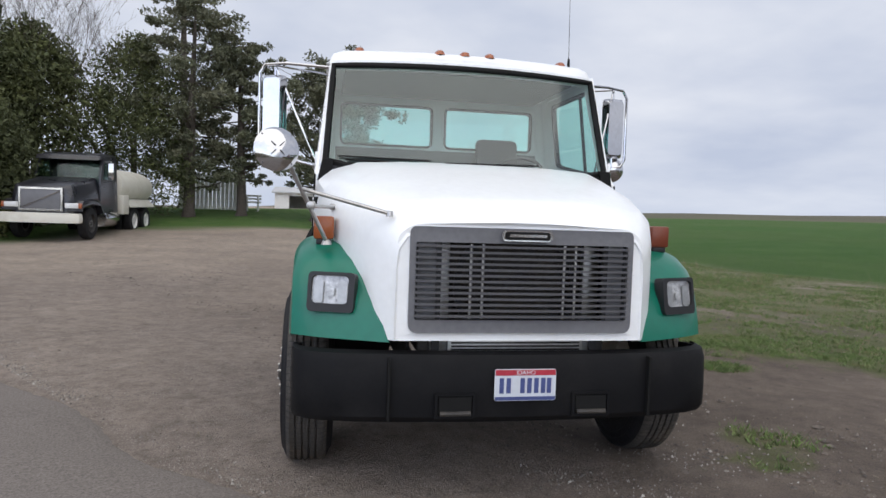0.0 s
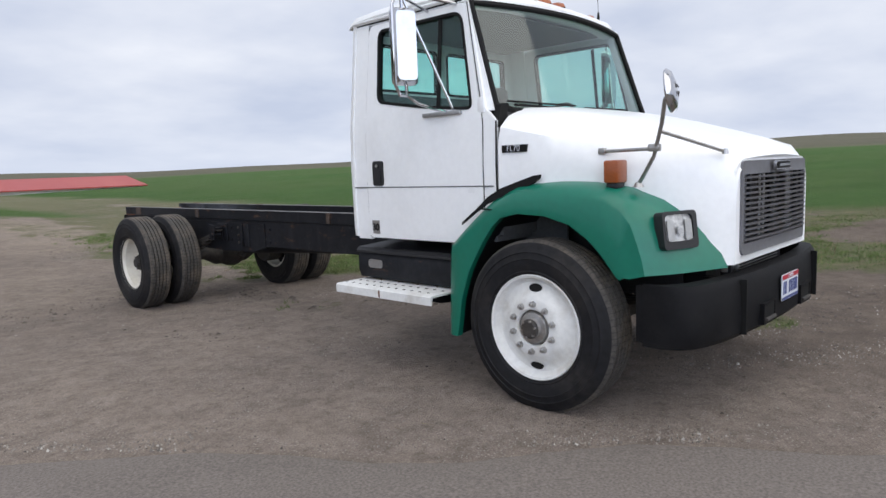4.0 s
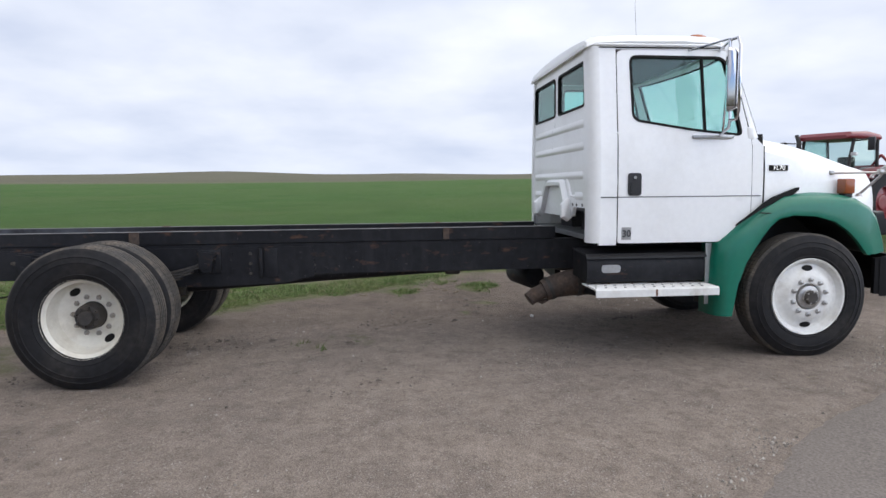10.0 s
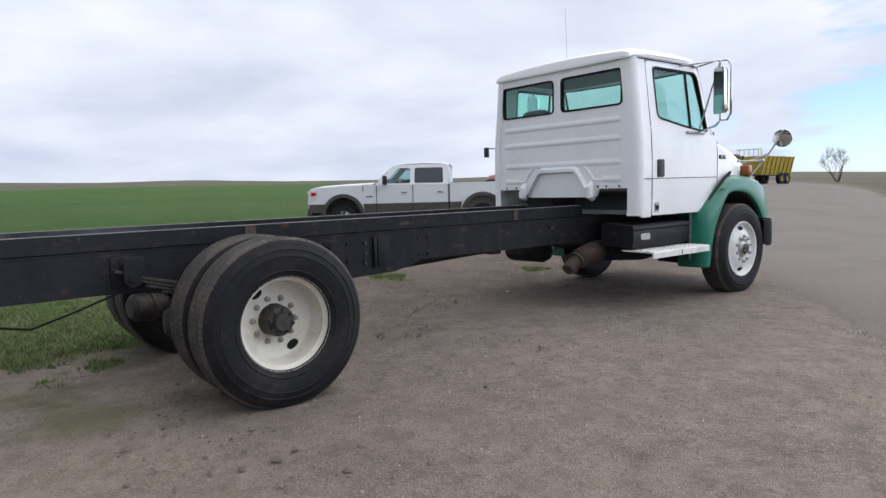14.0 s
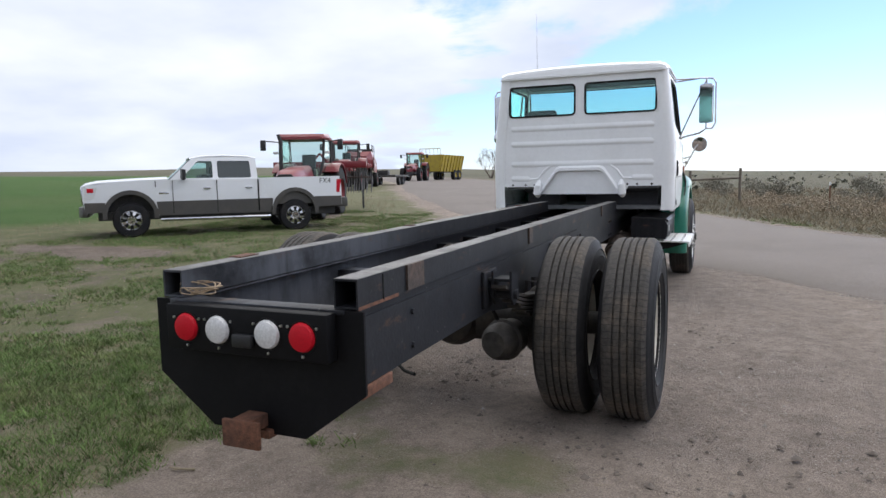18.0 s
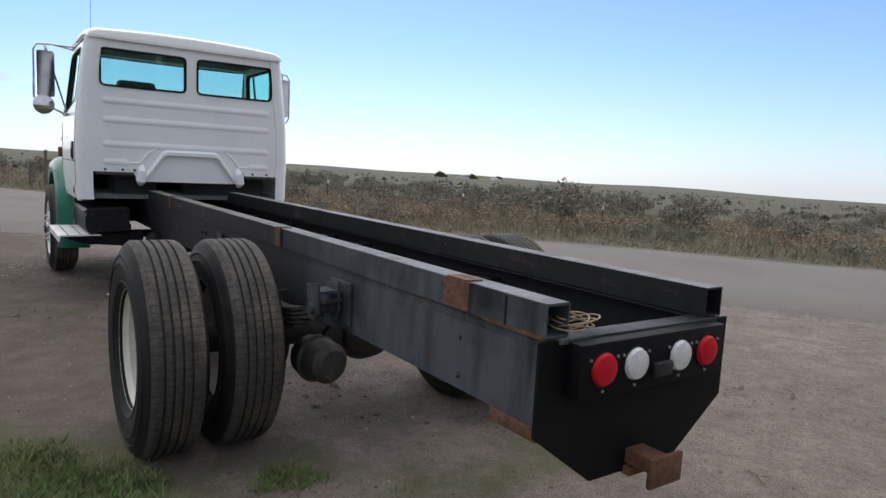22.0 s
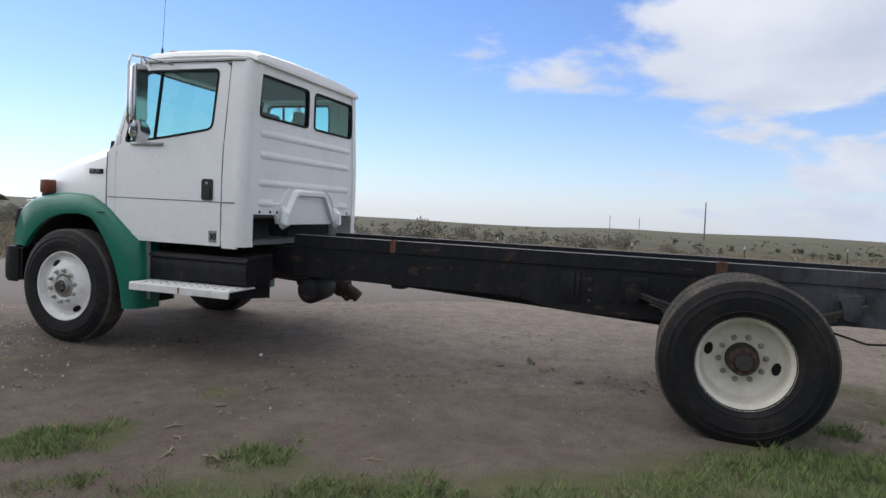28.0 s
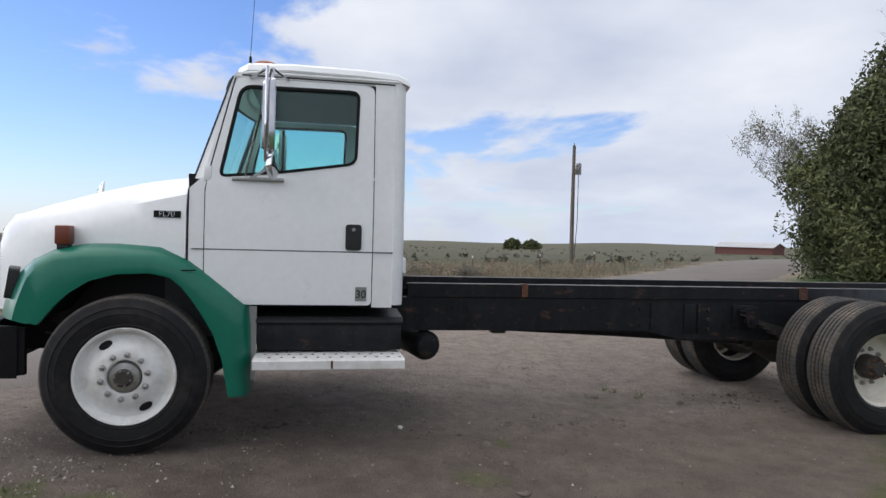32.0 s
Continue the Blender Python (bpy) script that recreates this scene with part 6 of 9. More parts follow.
    part("tail_cross_bar", box(-0.40, 0.40, yb - 0.06, yb + 0.02, 0.93, 0.948, 0.004), FRAME_BLACK, CHASSIS)
    bm = bmesh.new()
    add_box(bm, -0.045, 0.045, yb - 0.15, yb + 0.12, 0.480, 0.532, 0.004)
    add_box(bm, -0.098, 0.066, yb + 0.120, yb + 0.138, 0.438, 0.540, 0.004)
    add_box(bm, -0.07, 0.05, yb - 0.14, yb + 0.04, 0.440, 0.472, 0.004)
    part("hitch_receiver", bm, RUST, CHASSIS, "rusty hitch bracket under the tail plate")
    # coil of wire at the tail
    rng = random.Random(3)
    pts = []
    for k in range(120):
        a = k * 0.27
        q = 1 + 0.25 * math.sin(k * 0.031 * 7)
        pts.append((0.29 + 0.075 * q * math.cos(a) + 0.012 * math.sin(k * 0.11), yb - 0.04 + 0.045 * q * math.sin(a) + 0.010 * math.cos(k * 0.17), 0.958 + 0.018 * (1 + math.sin(k * 0.23)) + 0.0001 * k))
    part("wire_coil", tube(pts, 0.003, 5), WIRE, CHASSIS, "loose coil of thin wire")
    for x0, x1, zt in ((-0.30, -0.05, 0.80), (-0.05, 0.22, 0.77), (0.12, 0.36, 0.75)):
        pts = [(x0 + (x1 - x0) * f, WB + 0.62 - 0.75 * f, 0.62 + (zt - 0.62) * math.sin(math.pi * (0.15 + 0.7 * f))) for f in np.linspace(0, 1, 9)]
        part("air_hose", tube(pts, 0.010, 7), SEAL, CHASSIS)
    part("relay_valve", lathe([(0, -0.06), (0.045, -0.055), (0.05, 0.0), (0.035, 0.02), (0.035, 0.06), (0, 0.065)], 16, pose(0.22, WB - 0.35, 0.86, 0, 0, 90)), GREASE, CHASSIS)
    part("air_line", tube([(0.2, 6.2, 0.62), (0.1, 6.6, 0.50), (-0.2, 6.9, 0.47), (-0.4, 7.2, 0.56)], 0.008, 6), SEAL, CHASSIS)


def build_steps():
    for s in (-1, 1):
        st = part("step", loft([[(s * x, y, z) for x, z in ((0.86, 0.60), (1.22, 0.60), (1.235, 0.59), (1.235, 0.535), (1.225, 0.535), (1.215, 0.585), (0.86, 0.588))] for y in (0.79, 1.80)]), WHITE_OLD, CHASSIS, "worn white steel cab step")
        for y in (0.80, 1.0, 1.2, 1.4, 1.6, 1.78):
            part("step_rivet", lathe([(0, 0.006), (0.008, 0.004), (0.009, 0)], 8, pose(s * 0.95, y, 0.60, 0, -90, 0)), RUST, st)
        for y in np.linspace(0.86, 1.74, 12):
            for x in (1.04, 1.15):
                part("step_hole", lathe([(0, 0.003), (0.009, 0.003), (0.013, 0.0)], 8, pose(s * x, float(y) + (0.035 if x > 1.1 else 0), 0.5995, 0, -90, 0)), SEAL, st)
        part("step_scuff", box(min(s * 1.2345, s * 1.2365), max(s * 1.2345, s * 1.2365), 1.30, 1.315, 0.54, 0.592), RUST, st)
        secs = [[(s * x, y, z) for x, z in ((0.60, 0.64), (0.98, 0.62), (1.0, 0.68), (1.0, 0.78), (0.96, 0.85), (0.60, 0.87))] for y in (0.80, 1.80)]
        bx = part("battery_box" if s < 0 else "fuel_tank", loft(secs), FRAME_BLACK, CHASSIS, "black box behind the step")
        part("box_lid", loft([[(s * x, y, z) for x, z in ((0.62, 0.875), (0.985, 0.855), (1.01, 0.83), (1.01, 0.815), (0.98, 0.84), (0.62, 0.86))] for y in (0.79, 1.81)]), BLACK_PLASTIC, bx)
        if s < 0:
            part("box_handle", plate(rounded([(1.52, 0.70), (1.68, 0.70), (1.68, 0.765), (1.52, 0.765)], 0.03, 4), [], lambda u, v, w: (-1.004 + w, u, v), 0.006), ALU, bx)
        for y in (0.95, 1.65):
            part("step_bracket", loft([[(s * 0.45, y - 0.03, 0.62), (s * 1.18, y - 0.03, 0.56), (s * 1.18, y + 0.03, 0.56), (s * 0.45, y + 0.03, 0.62)], [(s * 0.45, y - 0.03, 0.45), (s * 1.0, y - 0.03, 0.50), (s * 1.0, y + 0.03, 0.50), (s * 0.45, y + 0.03, 0.45)]]), FRAME_BLACK, st)
        part("skirt_panel", box(min(s * 0.99, s * 1.0), max(s * 0.99, s * 1.0), 0.745, 0.795, 0.42, 0.93), ALU, CHASSIS)


def build_mirrors():
    for s in (-1, 1):
        mx = 1.25 if s > 0 else 1.35
        my = 0.875 if s > 0 else 0.82
        c = Vector((s * mx, my, 2.20))
        body = loft([[c + Vector((s * u * 1.0, 0.03 * k - 0.02, v)) for u, v in rounded([(-0.083 * (1 - 0.25 * q), -0.235 + 0.03 * q), (0.083 * (1 - 0.25 * q), -0.235 + 0.03 * q), (0.083 * (1 - 0.25 * q), 0.235 - 0.03 * q), (-0.083 * (1 - 0.25 * q), 0.235 - 0.03 * q)], 0.03, 3)] for k, q in ((1.3, 0), (0, 0.1), (-1.2, 0.9))])
        rot = Matrix.Translation(c) @ Matrix.Rotation(radians(8 if s > 0 else -24), 4, "Z") @ Matrix.Translation(-c)
        bmesh.ops.transform(body, matrix=rot, verts=body.verts[:])
        mb = part("mirror", body, CHROME, CHASSIS, "chrome west-coast wing mirror")
        bm = plate(rounded([(-0.074, -0.225), (0.074, -0.225), (0.074, 0.225), (-0.074, 0.225)], 0.025, 3), [], lambda u, v, w: rot @ (c + Vector((u, 0.022 + w, v))), 0.003)
        part("mirror_glass", bm, CHROME, mb)
        bm = bmesh.new()
        add_tube(bm, [(s * 0.93, 0.70, 2.49), (s * (mx - 0.07), my - 0.04, 2.515), (s * (mx + 0.07), my - 0.02, 2.50), (s * (mx + 0.105), my - 0.02, 2.44), (s * (mx + 0.105), my - 0.02, 1.96), (s * (mx + 0.07), my - 0.02, 1.90), (s * mx, my - 0.01, 1.90)], 0.011, 8)
        add_tube(bm, [(s * 0.94, 0.98, 2.49), (s * mx, my + 0.01, 2.505), (s * mx, my - 0.01, 1.90), (s * (mx - 0.07), my - 0.04, 1.85), (s * 1.06, 0.74, 1.80)], 0.011, 8)
        add_tube(bm, [(s * mx, my, 2.50), (s * 1.04, 0.70, 1.81)], 0.009, 8)
        part("mirror_arm", bm, CHROME, mb)
        bm = bmesh.new()
        add_box(bm, min(s * 1.035, s * 1.075), max(s * 1.035, s * 1.075), 0.62, 0.96, 1.783, 1.810, 0.004)
        part("mirror_bracket", bm, ALU, mb)
        if s > 0:
            cc = Vector((s * 1.27, 0.90, 1.88))
            sp = part("spot_mirror", lathe([(0, -0.05), (0.05, -0.042), (0.085, -0.02), (0.10, 0.008), (0.096, 0.014), (0.06, 0.022), (0, 0.026)], 28, Matrix.Translation(cc) @ pose(0, 0, 0, 0, 0, 80)), CHROME, CHASSIS, "round convex mirror under the wing mirror")
        else:
            cc = Vector((-1.215, -0.85, 1.765))
            d = Matrix.Translation(cc) @ pose(0, 0, 0, 0, 0, 105) @ pose(0, 0, 0, 0, 8, 0)
            sp = part("fender_mirror", lathe([(0, -0.030), (0.05, -0.026), (0.09, -0.014), (0.108, 0.006), (0.104, 0.014), (0.06, 0.022), (0, 0.025)], 28, d), CHROME, CHASSIS, "round chrome mirror on a fender arm")
            bm = bmesh.new()
            add_tube(bm, [(-0.97, -0.56, 1.315), (-1.04, -0.68, 1.46), (-1.12, -0.76, 1.62), (-1.17, -0.80, 1.73), (-1.20, -0.84, 1.765)], 0.011, 8)
            add_tube(bm, [(-1.10, -0.74, 1.585), (-0.675, -0.90, 1.475)], 0.010, 8)
            add_tube(bm, [(-1.045, -0.69, 1.50), (-0.93, -0.33, 1.50)], 0.010, 8)
            add_lathe(bm, [(0, 0.03), (0.014, 0.028), (0.018, 0.0)], 10, Matrix.Translation((-0.672, -0.905, 1.46)), "z")
            add_box(bm, -0.955, -0.925, -0.345, -0.305, 1.485, 1.52, 0.005)
            add_box(bm, -1.075, -1.03, -0.72, -0.66, 1.485, 1.525, 0.008)
            add_lathe(bm, [(0, 0.03), (0.018, 0.025), (0.03, 0.0)], 14, Matrix.Translation((-0.97, -0.56, 1.30)), "z")
            for a in range(4):
                q = math.pi / 4 + a * math.pi / 2
                part("mirror_rib", tube([d @ Vector((-0.034, 0.015 * math.cos(q), 0.015 * math.sin(q))), d @ Vector((-0.005, 0.10 * math.cos(q), 0.10 * math.sin(q)))], 0.0035, 5), GRILLE_GREY, sp)
            part("mirror_arm", bm, STEEL, sp)
    # roof lamps, aerial
    for x in (-0.76, -0.185, 0.0, 0.185, 0.76):
        y, z = (0.72, 2.625) if abs(x) < 0.5 else (0.80, 2.622)
        bm = lathe([(0, 0.052), (0.022, 0.049), (0.038, 0.034), (0.047, 0.0)], 20, Matrix.Translation((x, y, z)) @ Matrix.Diagonal((0.9, 2.0, 0.85, 1)), "z")
        part("roof_lamp", bm, AMBER, CHASSIS, "amber roof marker lamp")
    bm = bmesh.new()
    add_tube(bm, [(0.80, 0.70, 2.60), (0.80, 0.70, 2.68)], [0.014, 0.008], 8)
    add_tube(bm, [(0.80, 0.70, 2.68), (0.80, 0.74, 3.5)], [0.0024, 0.0010], 5)
    part("aerial", bm, SEAL, CHASSIS)


build_cab()
build_windscreen()
build_hood()
build_fenders()
build_bumper()
build_wheels()
build_frame()
build_steps()
build_mirrors()

# ---- other vehicles and machines ----
PICK_WHITE = mat("pickup_white", (0.70, 0.71, 0.73), 0.25, vary=0.02, stain=1, tone=(0.62, 0.62, 0.62), amount=0.4, coat=0.5)
BROWN_GREY = mat("pickup_lower_grey", (0.060, 0.056, 0.052), 0.45, vary=0.1, stain=2, tone=(0.10, 0.085, 0.07), amount=0.6)
CASE_RED = mat("tractor_red", (0.175, 0.012, 0.020), 0.4, vary=0.1, stain=2, tone=(0.20, 0.03, 0.03), amount=0.6, coat=0.2)
MACHINE_DARK = mat("machine_dark", (0.022, 0.021, 0.022), 0.6, vary=0.3, stain=3, tone=(0.07, 0.06, 0.05), amount=0.6)
YELLOW = mat("spreader_yellow", (0.36, 0.27, 0.028), 0.55, vary=0.2, stain=2, tone=(0.20, 0.14, 0.04), amount=0.7)
NAVY = mat("dark_navy_paint", (0.010, 0.010, 0.016), 0.3, vary=0.2, stain=2, tone=(0.035, 0.032, 0.035), amount=0.5, coat=0.4)
TANK_WHITE = mat("tank_cream_paint", (0.62, 0.60, 0.53), 0.45, vary=0.05, stain=2, tone=(0.48, 0.44, 0.36), amount=0.6)
GLASS_DIM = mat("dim_window", (0.02, 0.03, 0.033), 0.05, vary=0.05, spec=0.8)
SKY_PANE = glass("cab_glass", (0.74, 0.84, 0.82))


def road_wheel(parent, x, y, r, w, rim, rim_mat, name="wheel", face=1, lugs=True, tyre_mat=None, spokes=0):
    """Wheel on an axle along x: tyre, dished rim and nuts."""
    h = w / 2
    wh = part(name, lathe([(r * 0.42, -h * 0.8), (r * rim, -h * 0.9), (r * rim * 0.97, h * 0.2)], 24), rim_mat, parent)
    wh.matrix_basis = pose(x, y, r - 0.02, 0, 0, 0 if face > 0 else 180)
    part("tyre", lathe([(r * rim * 0.98, -h), (r * rim * 1.1, -h - 0.005), (r * 0.93, -h * 0.95), (r * 0.99, -h * 0.72), (r, -h * 0.4), (r, h * 0.4), (r * 0.99, h * 0.72), (r * 0.93, h * 0.95), (r * rim * 1.1, h + 0.005), (r * rim * 0.98, h)], 36, None, "x", True), tyre_mat or RUBBER, wh)
    disc = part("rim", lathe([(r * rim * 1.01, h * 0.92), (r * rim * 0.95, h * 0.95), (r * rim * 0.88, h * 0.45), (r * rim * 0.5, h * 0.55), (r * rim * 0.42, h * 0.72), (r * 0.1, h * 0.75), (0, h * 0.7)], 28), rim_mat, wh)
    if spokes:
        for k in range(spokes):
            a = 2 * math.pi * k / spokes
            m = Matrix.Rotation(a, 4, "X")
            part("rim_slot", loft([[m @ Vector((h * 0.62, -r * rim * q, r * rim * z)) for q, z in ((0.10, 0.50), (0.16, 0.84), (-0.16, 0.84), (-0.10, 0.50))], [m @ Vector((h * 0.5, -r * rim * q, r * rim * z)) for q, z in ((0.10, 0.50), (0.16, 0.84), (-0.16, 0.84), (-0.10, 0.50))]]), SEAL, disc)
    if lugs:
        for k in range(8):
            a = 2 * math.pi * k / 8
            part("lug_nut", lathe([(0, 0.03), (0.014, 0.03), (0.016, 0)], 6, Matrix.Translation((h * 0.7, r * rim * 0.33 * math.cos(a), r * rim * 0.33 * math.sin(a)))), STEEL, disc)
    return wh


def section(y, w, z0, z1, tuck=0.05, r=0.06):
    """A car-body slice: rounded box of half width w between two heights."""
    return [(x, y, z) for x, z in rounded([(-w + tuck * 0.4, z0), (w - tuck * 0.4, z0), (w, (z0 + z1) / 2), (w - tuck, z1), (-w + tuck, z1), (-w, (z0 + z1) / 2)], r, 3)]


def build_pickup():
    """Crew-cab pickup; its nose along -y of its own axes, wheels at y -1.98 and 1.98."""
    t = thing("pickup_truck", "white crew-cab pickup with dark grey lower body, parked on grass", "truck", (0, 0, 0))
    # lower body sides with wheel arches cut as outline
    def arch(c, r, z0, n=9):
        return [(c + r * math.cos(a), z0 + r * math.sin(a)) for a in np.linspace(0, math.pi, n)]
    zl = 0.50
    for s in (-1, 1):
        prof = [(-2.95, 0.62), (-3.0, 0.9), (-2.99, 1.19), (-2.88, 1.25), (-2.3, 1.315), (-1.28, 1.365), (1.02, 1.375), (1.04, 1.39), (3.18, 1.415), (3.24, 1.25), (3.25, 0.66), (2.56, 0.62)]
        low = [(y, z) for y, z in arch(1.98, 0.56, 0.50)] + [(1.36, zl), (-1.36, zl)] + [(y, z) for y, z in arch(-1.98, 0.56, 0.50)] + [(-2.56, 0.6)]
        side = part("body_side", plate(prof + low, [], lambda u, v, w: (s * (0.985 - w - 0.05 * max(0, v - 1.05)), u, v), 0.05), PICK_WHITE, t)
        lowp = [(-1.36, zl), (1.36, zl), (1.40, 0.86), (-1.40, 0.84)]
        part("lower_panel", plate(lowp, [], lambda u, v, w: (s * (0.992 - w), u, v), 0.02), BROWN_GREY, side)
        part("rear_lower_panel", plate([(2.54, 0.60), (3.24, 0.62), (3.24, 0.88), (2.50, 0.88)], [], lambda u, v, w: (s * (0.992 - w), u, v), 0.02), BROWN_GREY, side)
        part("front_lower_panel", plate([(-2.96, 0.60), (-2.54, 0.6), (-2.52, 0.84), (-2.97, 0.84)], [], lambda u, v, w: (s * (0.992 - w), u, v), 0.02), BROWN_GREY, side)
        for c in (-1.98, 1.98):
            o = [(c + 0.62 * math.cos(a), 0.50 + 0.63 * math.sin(a)) for a in np.linspace(-0.1, math.pi + 0.1, 15)]
            i = [(c + 0.52 * math.cos(a), 0.50 + 0.53 * math.sin(a)) for a in np.linspace(math.pi + 0.1, -0.1, 15)]
            part("arch_flare", plate(o + i, [], lambda u, v, w: (s * (1.02 - w), u, v), 0.06), BROWN_GREY, side)
        for y in (-1.02, 0.02, 1.04):
            part("door_gap", box(min(s * 0.96, s * 0.994), max(s * 0.96, s * 0.994), y - (0.018 if y > 1 else 0.007), y + (0.018 if y > 1 else 0.007), 0.55, 1.35), SEAL, side)
        for y in (-0.20, 0.82):
            part("door_handle", box(min(s * 0.985, s * 1.02), max(s * 0.985, s * 1.02), y - 0.11, y + 0.06, 1.13, 1.17, 0.01), CHROME, side)
        part("running_board", tube([(s * 1.0, -1.3, 0.40), (s * 1.06, -1.2, 0.40), (s * 1.06, 1.2, 0.40), (s * 1.0, 1.3, 0.40)], 0.045, 10), CHROME, t)
        # cab upper: pillars and glass
        win = [[(-0.80, 1.40), (-0.06, 1.40), (-0.06, 1.82), (-0.40, 1.83)], [(0.06, 1.40), (0.88, 1.40), (0.86, 1.83), (0.06, 1.83)]]
        outer = [(-1.15, 1.30), (1.04, 1.33), (1.02, 1.90), (0.6, 1.945), (-0.35, 1.94), (-0.55, 1.88)]
        put = lambda u, v, w: (s * (0.955 - 0.30 * (v - 1.32) - w), u, v)
        up = part("cab_upper", plate(outer, [rounded(w_, 0.05, 3) for w_ in win], put, 0.05), PICK_WHITE, t)
        for w_, gm in zip(win, (SKY_PANE, GLASS_DIM)):
            part("side_window", plate(rounded(w_, 0.05, 3), [], lambda u, v, w: put(u, v, w + 0.015), 0.006), gm, up)
        m = part("door_mirror", loft([[(s * (1.02 + a), -0.78 - 0.05, 1.38), (s * (1.24 + a), -0.80, 1.38), (s * (1.24 + a), -0.80, 1.62), (s * (1.02 + a), -0.83, 1.62)] for a in (0, 0.0)][:1] + [[(s * 1.04, -0.70, 1.39), (s * 1.22, -0.72, 1.39), (s * 1.22, -0.72, 1.61), (s * 1.04, -0.70, 1.61)]]), BLACK_PLASTIC, t)
        part("mirror_stalk", box(min(s * 0.94, s * 1.05), max(s * 0.94, s * 1.05), -0.80, -0.72, 1.36, 1.42), BLACK_PLASTIC, m)
        hl = part("headlamp", loft([[(s * 0.66, -3.02, 0.90), (s * 0.99, -2.96, 0.90), (s * 0.99, -2.93, 1.20), (s * 0.66, -3.0, 1.21)], [(s * 0.66, -2.9, 0.90), (s * 0.996, -2.76, 0.94), (s * 0.992, -2.68, 1.20), (s * 0.66, -2.9, 1.21)]]), CLEAR_LENS, t)
        part("corner_lamp", box(min(s * 0.985, s * 1.0), max(s * 0.985, s * 1.0), -2.90, -2.76, 1.08, 1.18, 0.006), RED_LENS, hl)
        part("shut_line", box(min(s * 0.96, s * 0.978), max(s * 0.96, s * 0.978), -1.42, -1.40, 0.95, 1.35), SEAL, side)
        part("vent_badge", box(min(s * 0.97, s * 0.99), max(s * 0.97, s * 0.99), -1.34, -1.12, 1.02, 1.07, 0.006), CHROME, side)
        part("tail_lamp", loft([[(s * 0.80, 3.265, 0.98), (s * 0.975, 3.24, 0.98), (s * 0.975, 3.24, 1.33), (s * 0.80, 3.265, 1.33)], [(s * 0.80, 3.2, 0.98), (s * 0.99, 3.10, 0.98), (s * 0.985, 3.12, 1.33), (s * 0.80, 3.2, 1.33)]]), RED_LENS, t)
        road_wheel(t, s * 0.86, -1.98, 0.42, 0.27, 0.60, CHROME, "front_wheel", s, True, None, 8)
        road_wheel(t, s * 0.86, 1.98, 0.42, 0.27, 0.60, CHROME, "rear_wheel", s, True, None, 8)
        st = part("trim_lettering", plate([(2.55, 1.22), (3.05, 1.22), (3.05, 1.36), (2.55, 1.36)], [], lambda u, v, w: (s * (0.966 + w), u, v), 0.004), PICK_WHITE, side)
        text_mesh("FX4", 0.19, SEAL, st, Matrix(((0, 0, s, s * 0.974), (s, 0, 0, 2.80), (0, 1, 0, 1.29), (0, 0, 0, 1))))
    # nose, hood, roof, windscreens, box
    part("hood", loft([[(x, y, z - 0.06 * (abs(x) / 0.9) ** 3) for x in np.linspace(-0.9, 0.9, 9)] for y, z in ((-3.02, 1.22), (-2.95, 1.285), (-2.7, 1.34), (-2.0, 1.385), (-1.12, 1.42))], closed=False, thick=-0.03), PICK_WHITE, t)
    g = part("grille", box(-0.64, 0.64, -3.05, -2.94, 0.80, 1.25, 0.03), CHROME, t)
    for z in (0.89, 1.02, 1.15):
        part("grille_slot", box(-0.57, 0.57, -3.06, -3.045, z - 0.035, z + 0.035), SEAL, g)
    part("front_bumper", loft([section(y, w, 0.50, 0.74, 0.03, 0.04) for y, w in ((-3.10, 0.80), (-3.02, 0.97), (-2.90, 0.99))]), BROWN_GREY, t)
    part("rear_bumper", box(-0.98, 0.98, 3.22, 3.42, 0.58, 0.84, 0.03), BROWN_GREY, t)
    part("tailgate", box(-0.80, 0.80, 3.20, 3.26, 0.84, 1.41, 0.02), PICK_WHITE, t)
    part("roof", loft([[(x, y, z - 0.05 * (abs(x) / 0.78) ** 4) for x in np.linspace(-0.775, 0.775, 9)] for y, z in ((-0.58, 1.90), (-0.35, 1.955), (0.2, 1.985), (0.8, 1.965), (1.02, 1.91))], closed=False, thick=-0.03), PICK_WHITE, t)
    part("windscreen", loft([[(x * 0.93, -1.14, 1.35) for x in (-0.95, 0, 0.95)], [(x, -0.56, 1.90) for x in (-0.76, 0, 0.76)]], closed=False, thick=0.006), SKY_PANE, t)
    part("rear_window", loft([[(x, 1.05, 1.36) for x in (-0.90, 0, 0.90)], [(x, 1.01, 1.90) for x in (-0.76, 0, 0.76)]], closed=False, thick=0.006), GLASS_DIM, t)
    part("bed", loft([[(-0.94, y, 1.395), (-0.80, y, 1.395), (-0.80, y, 0.86), (0.80, y, 0.86), (0.80, y, 1.395), (0.94, y, 1.395), (0.94, y, 0.70), (-0.94, y, 0.70)] for y in (1.06, 3.2)]), BROWN_GREY, t)
    for s in (-1, 1):
        for c in (-1.98, 1.98):
            part("wheel_well", box(min(s * 0.50, s * 0.70), max(s * 0.50, s * 0.70), c - 0.62, c + 0.62, 0.42, 1.12), MACHINE_DARK, t)
    part("chassis", box(-0.80, 0.80, -2.7, 3.1, 0.40, 0.60), MACHINE_DARK, t)
    for x in (-0.42, 0.42):
        bm = box(x - 0.25, x + 0.25, -0.35, 0.1, 0.9, 1.5, 0.05)
        add_box(bm, x - 0.12, x + 0.12, -0.02, 0.08, 1.5, 1.72, 0.03)
        part("seat", bm, SEAT_GREY, t)
    return t


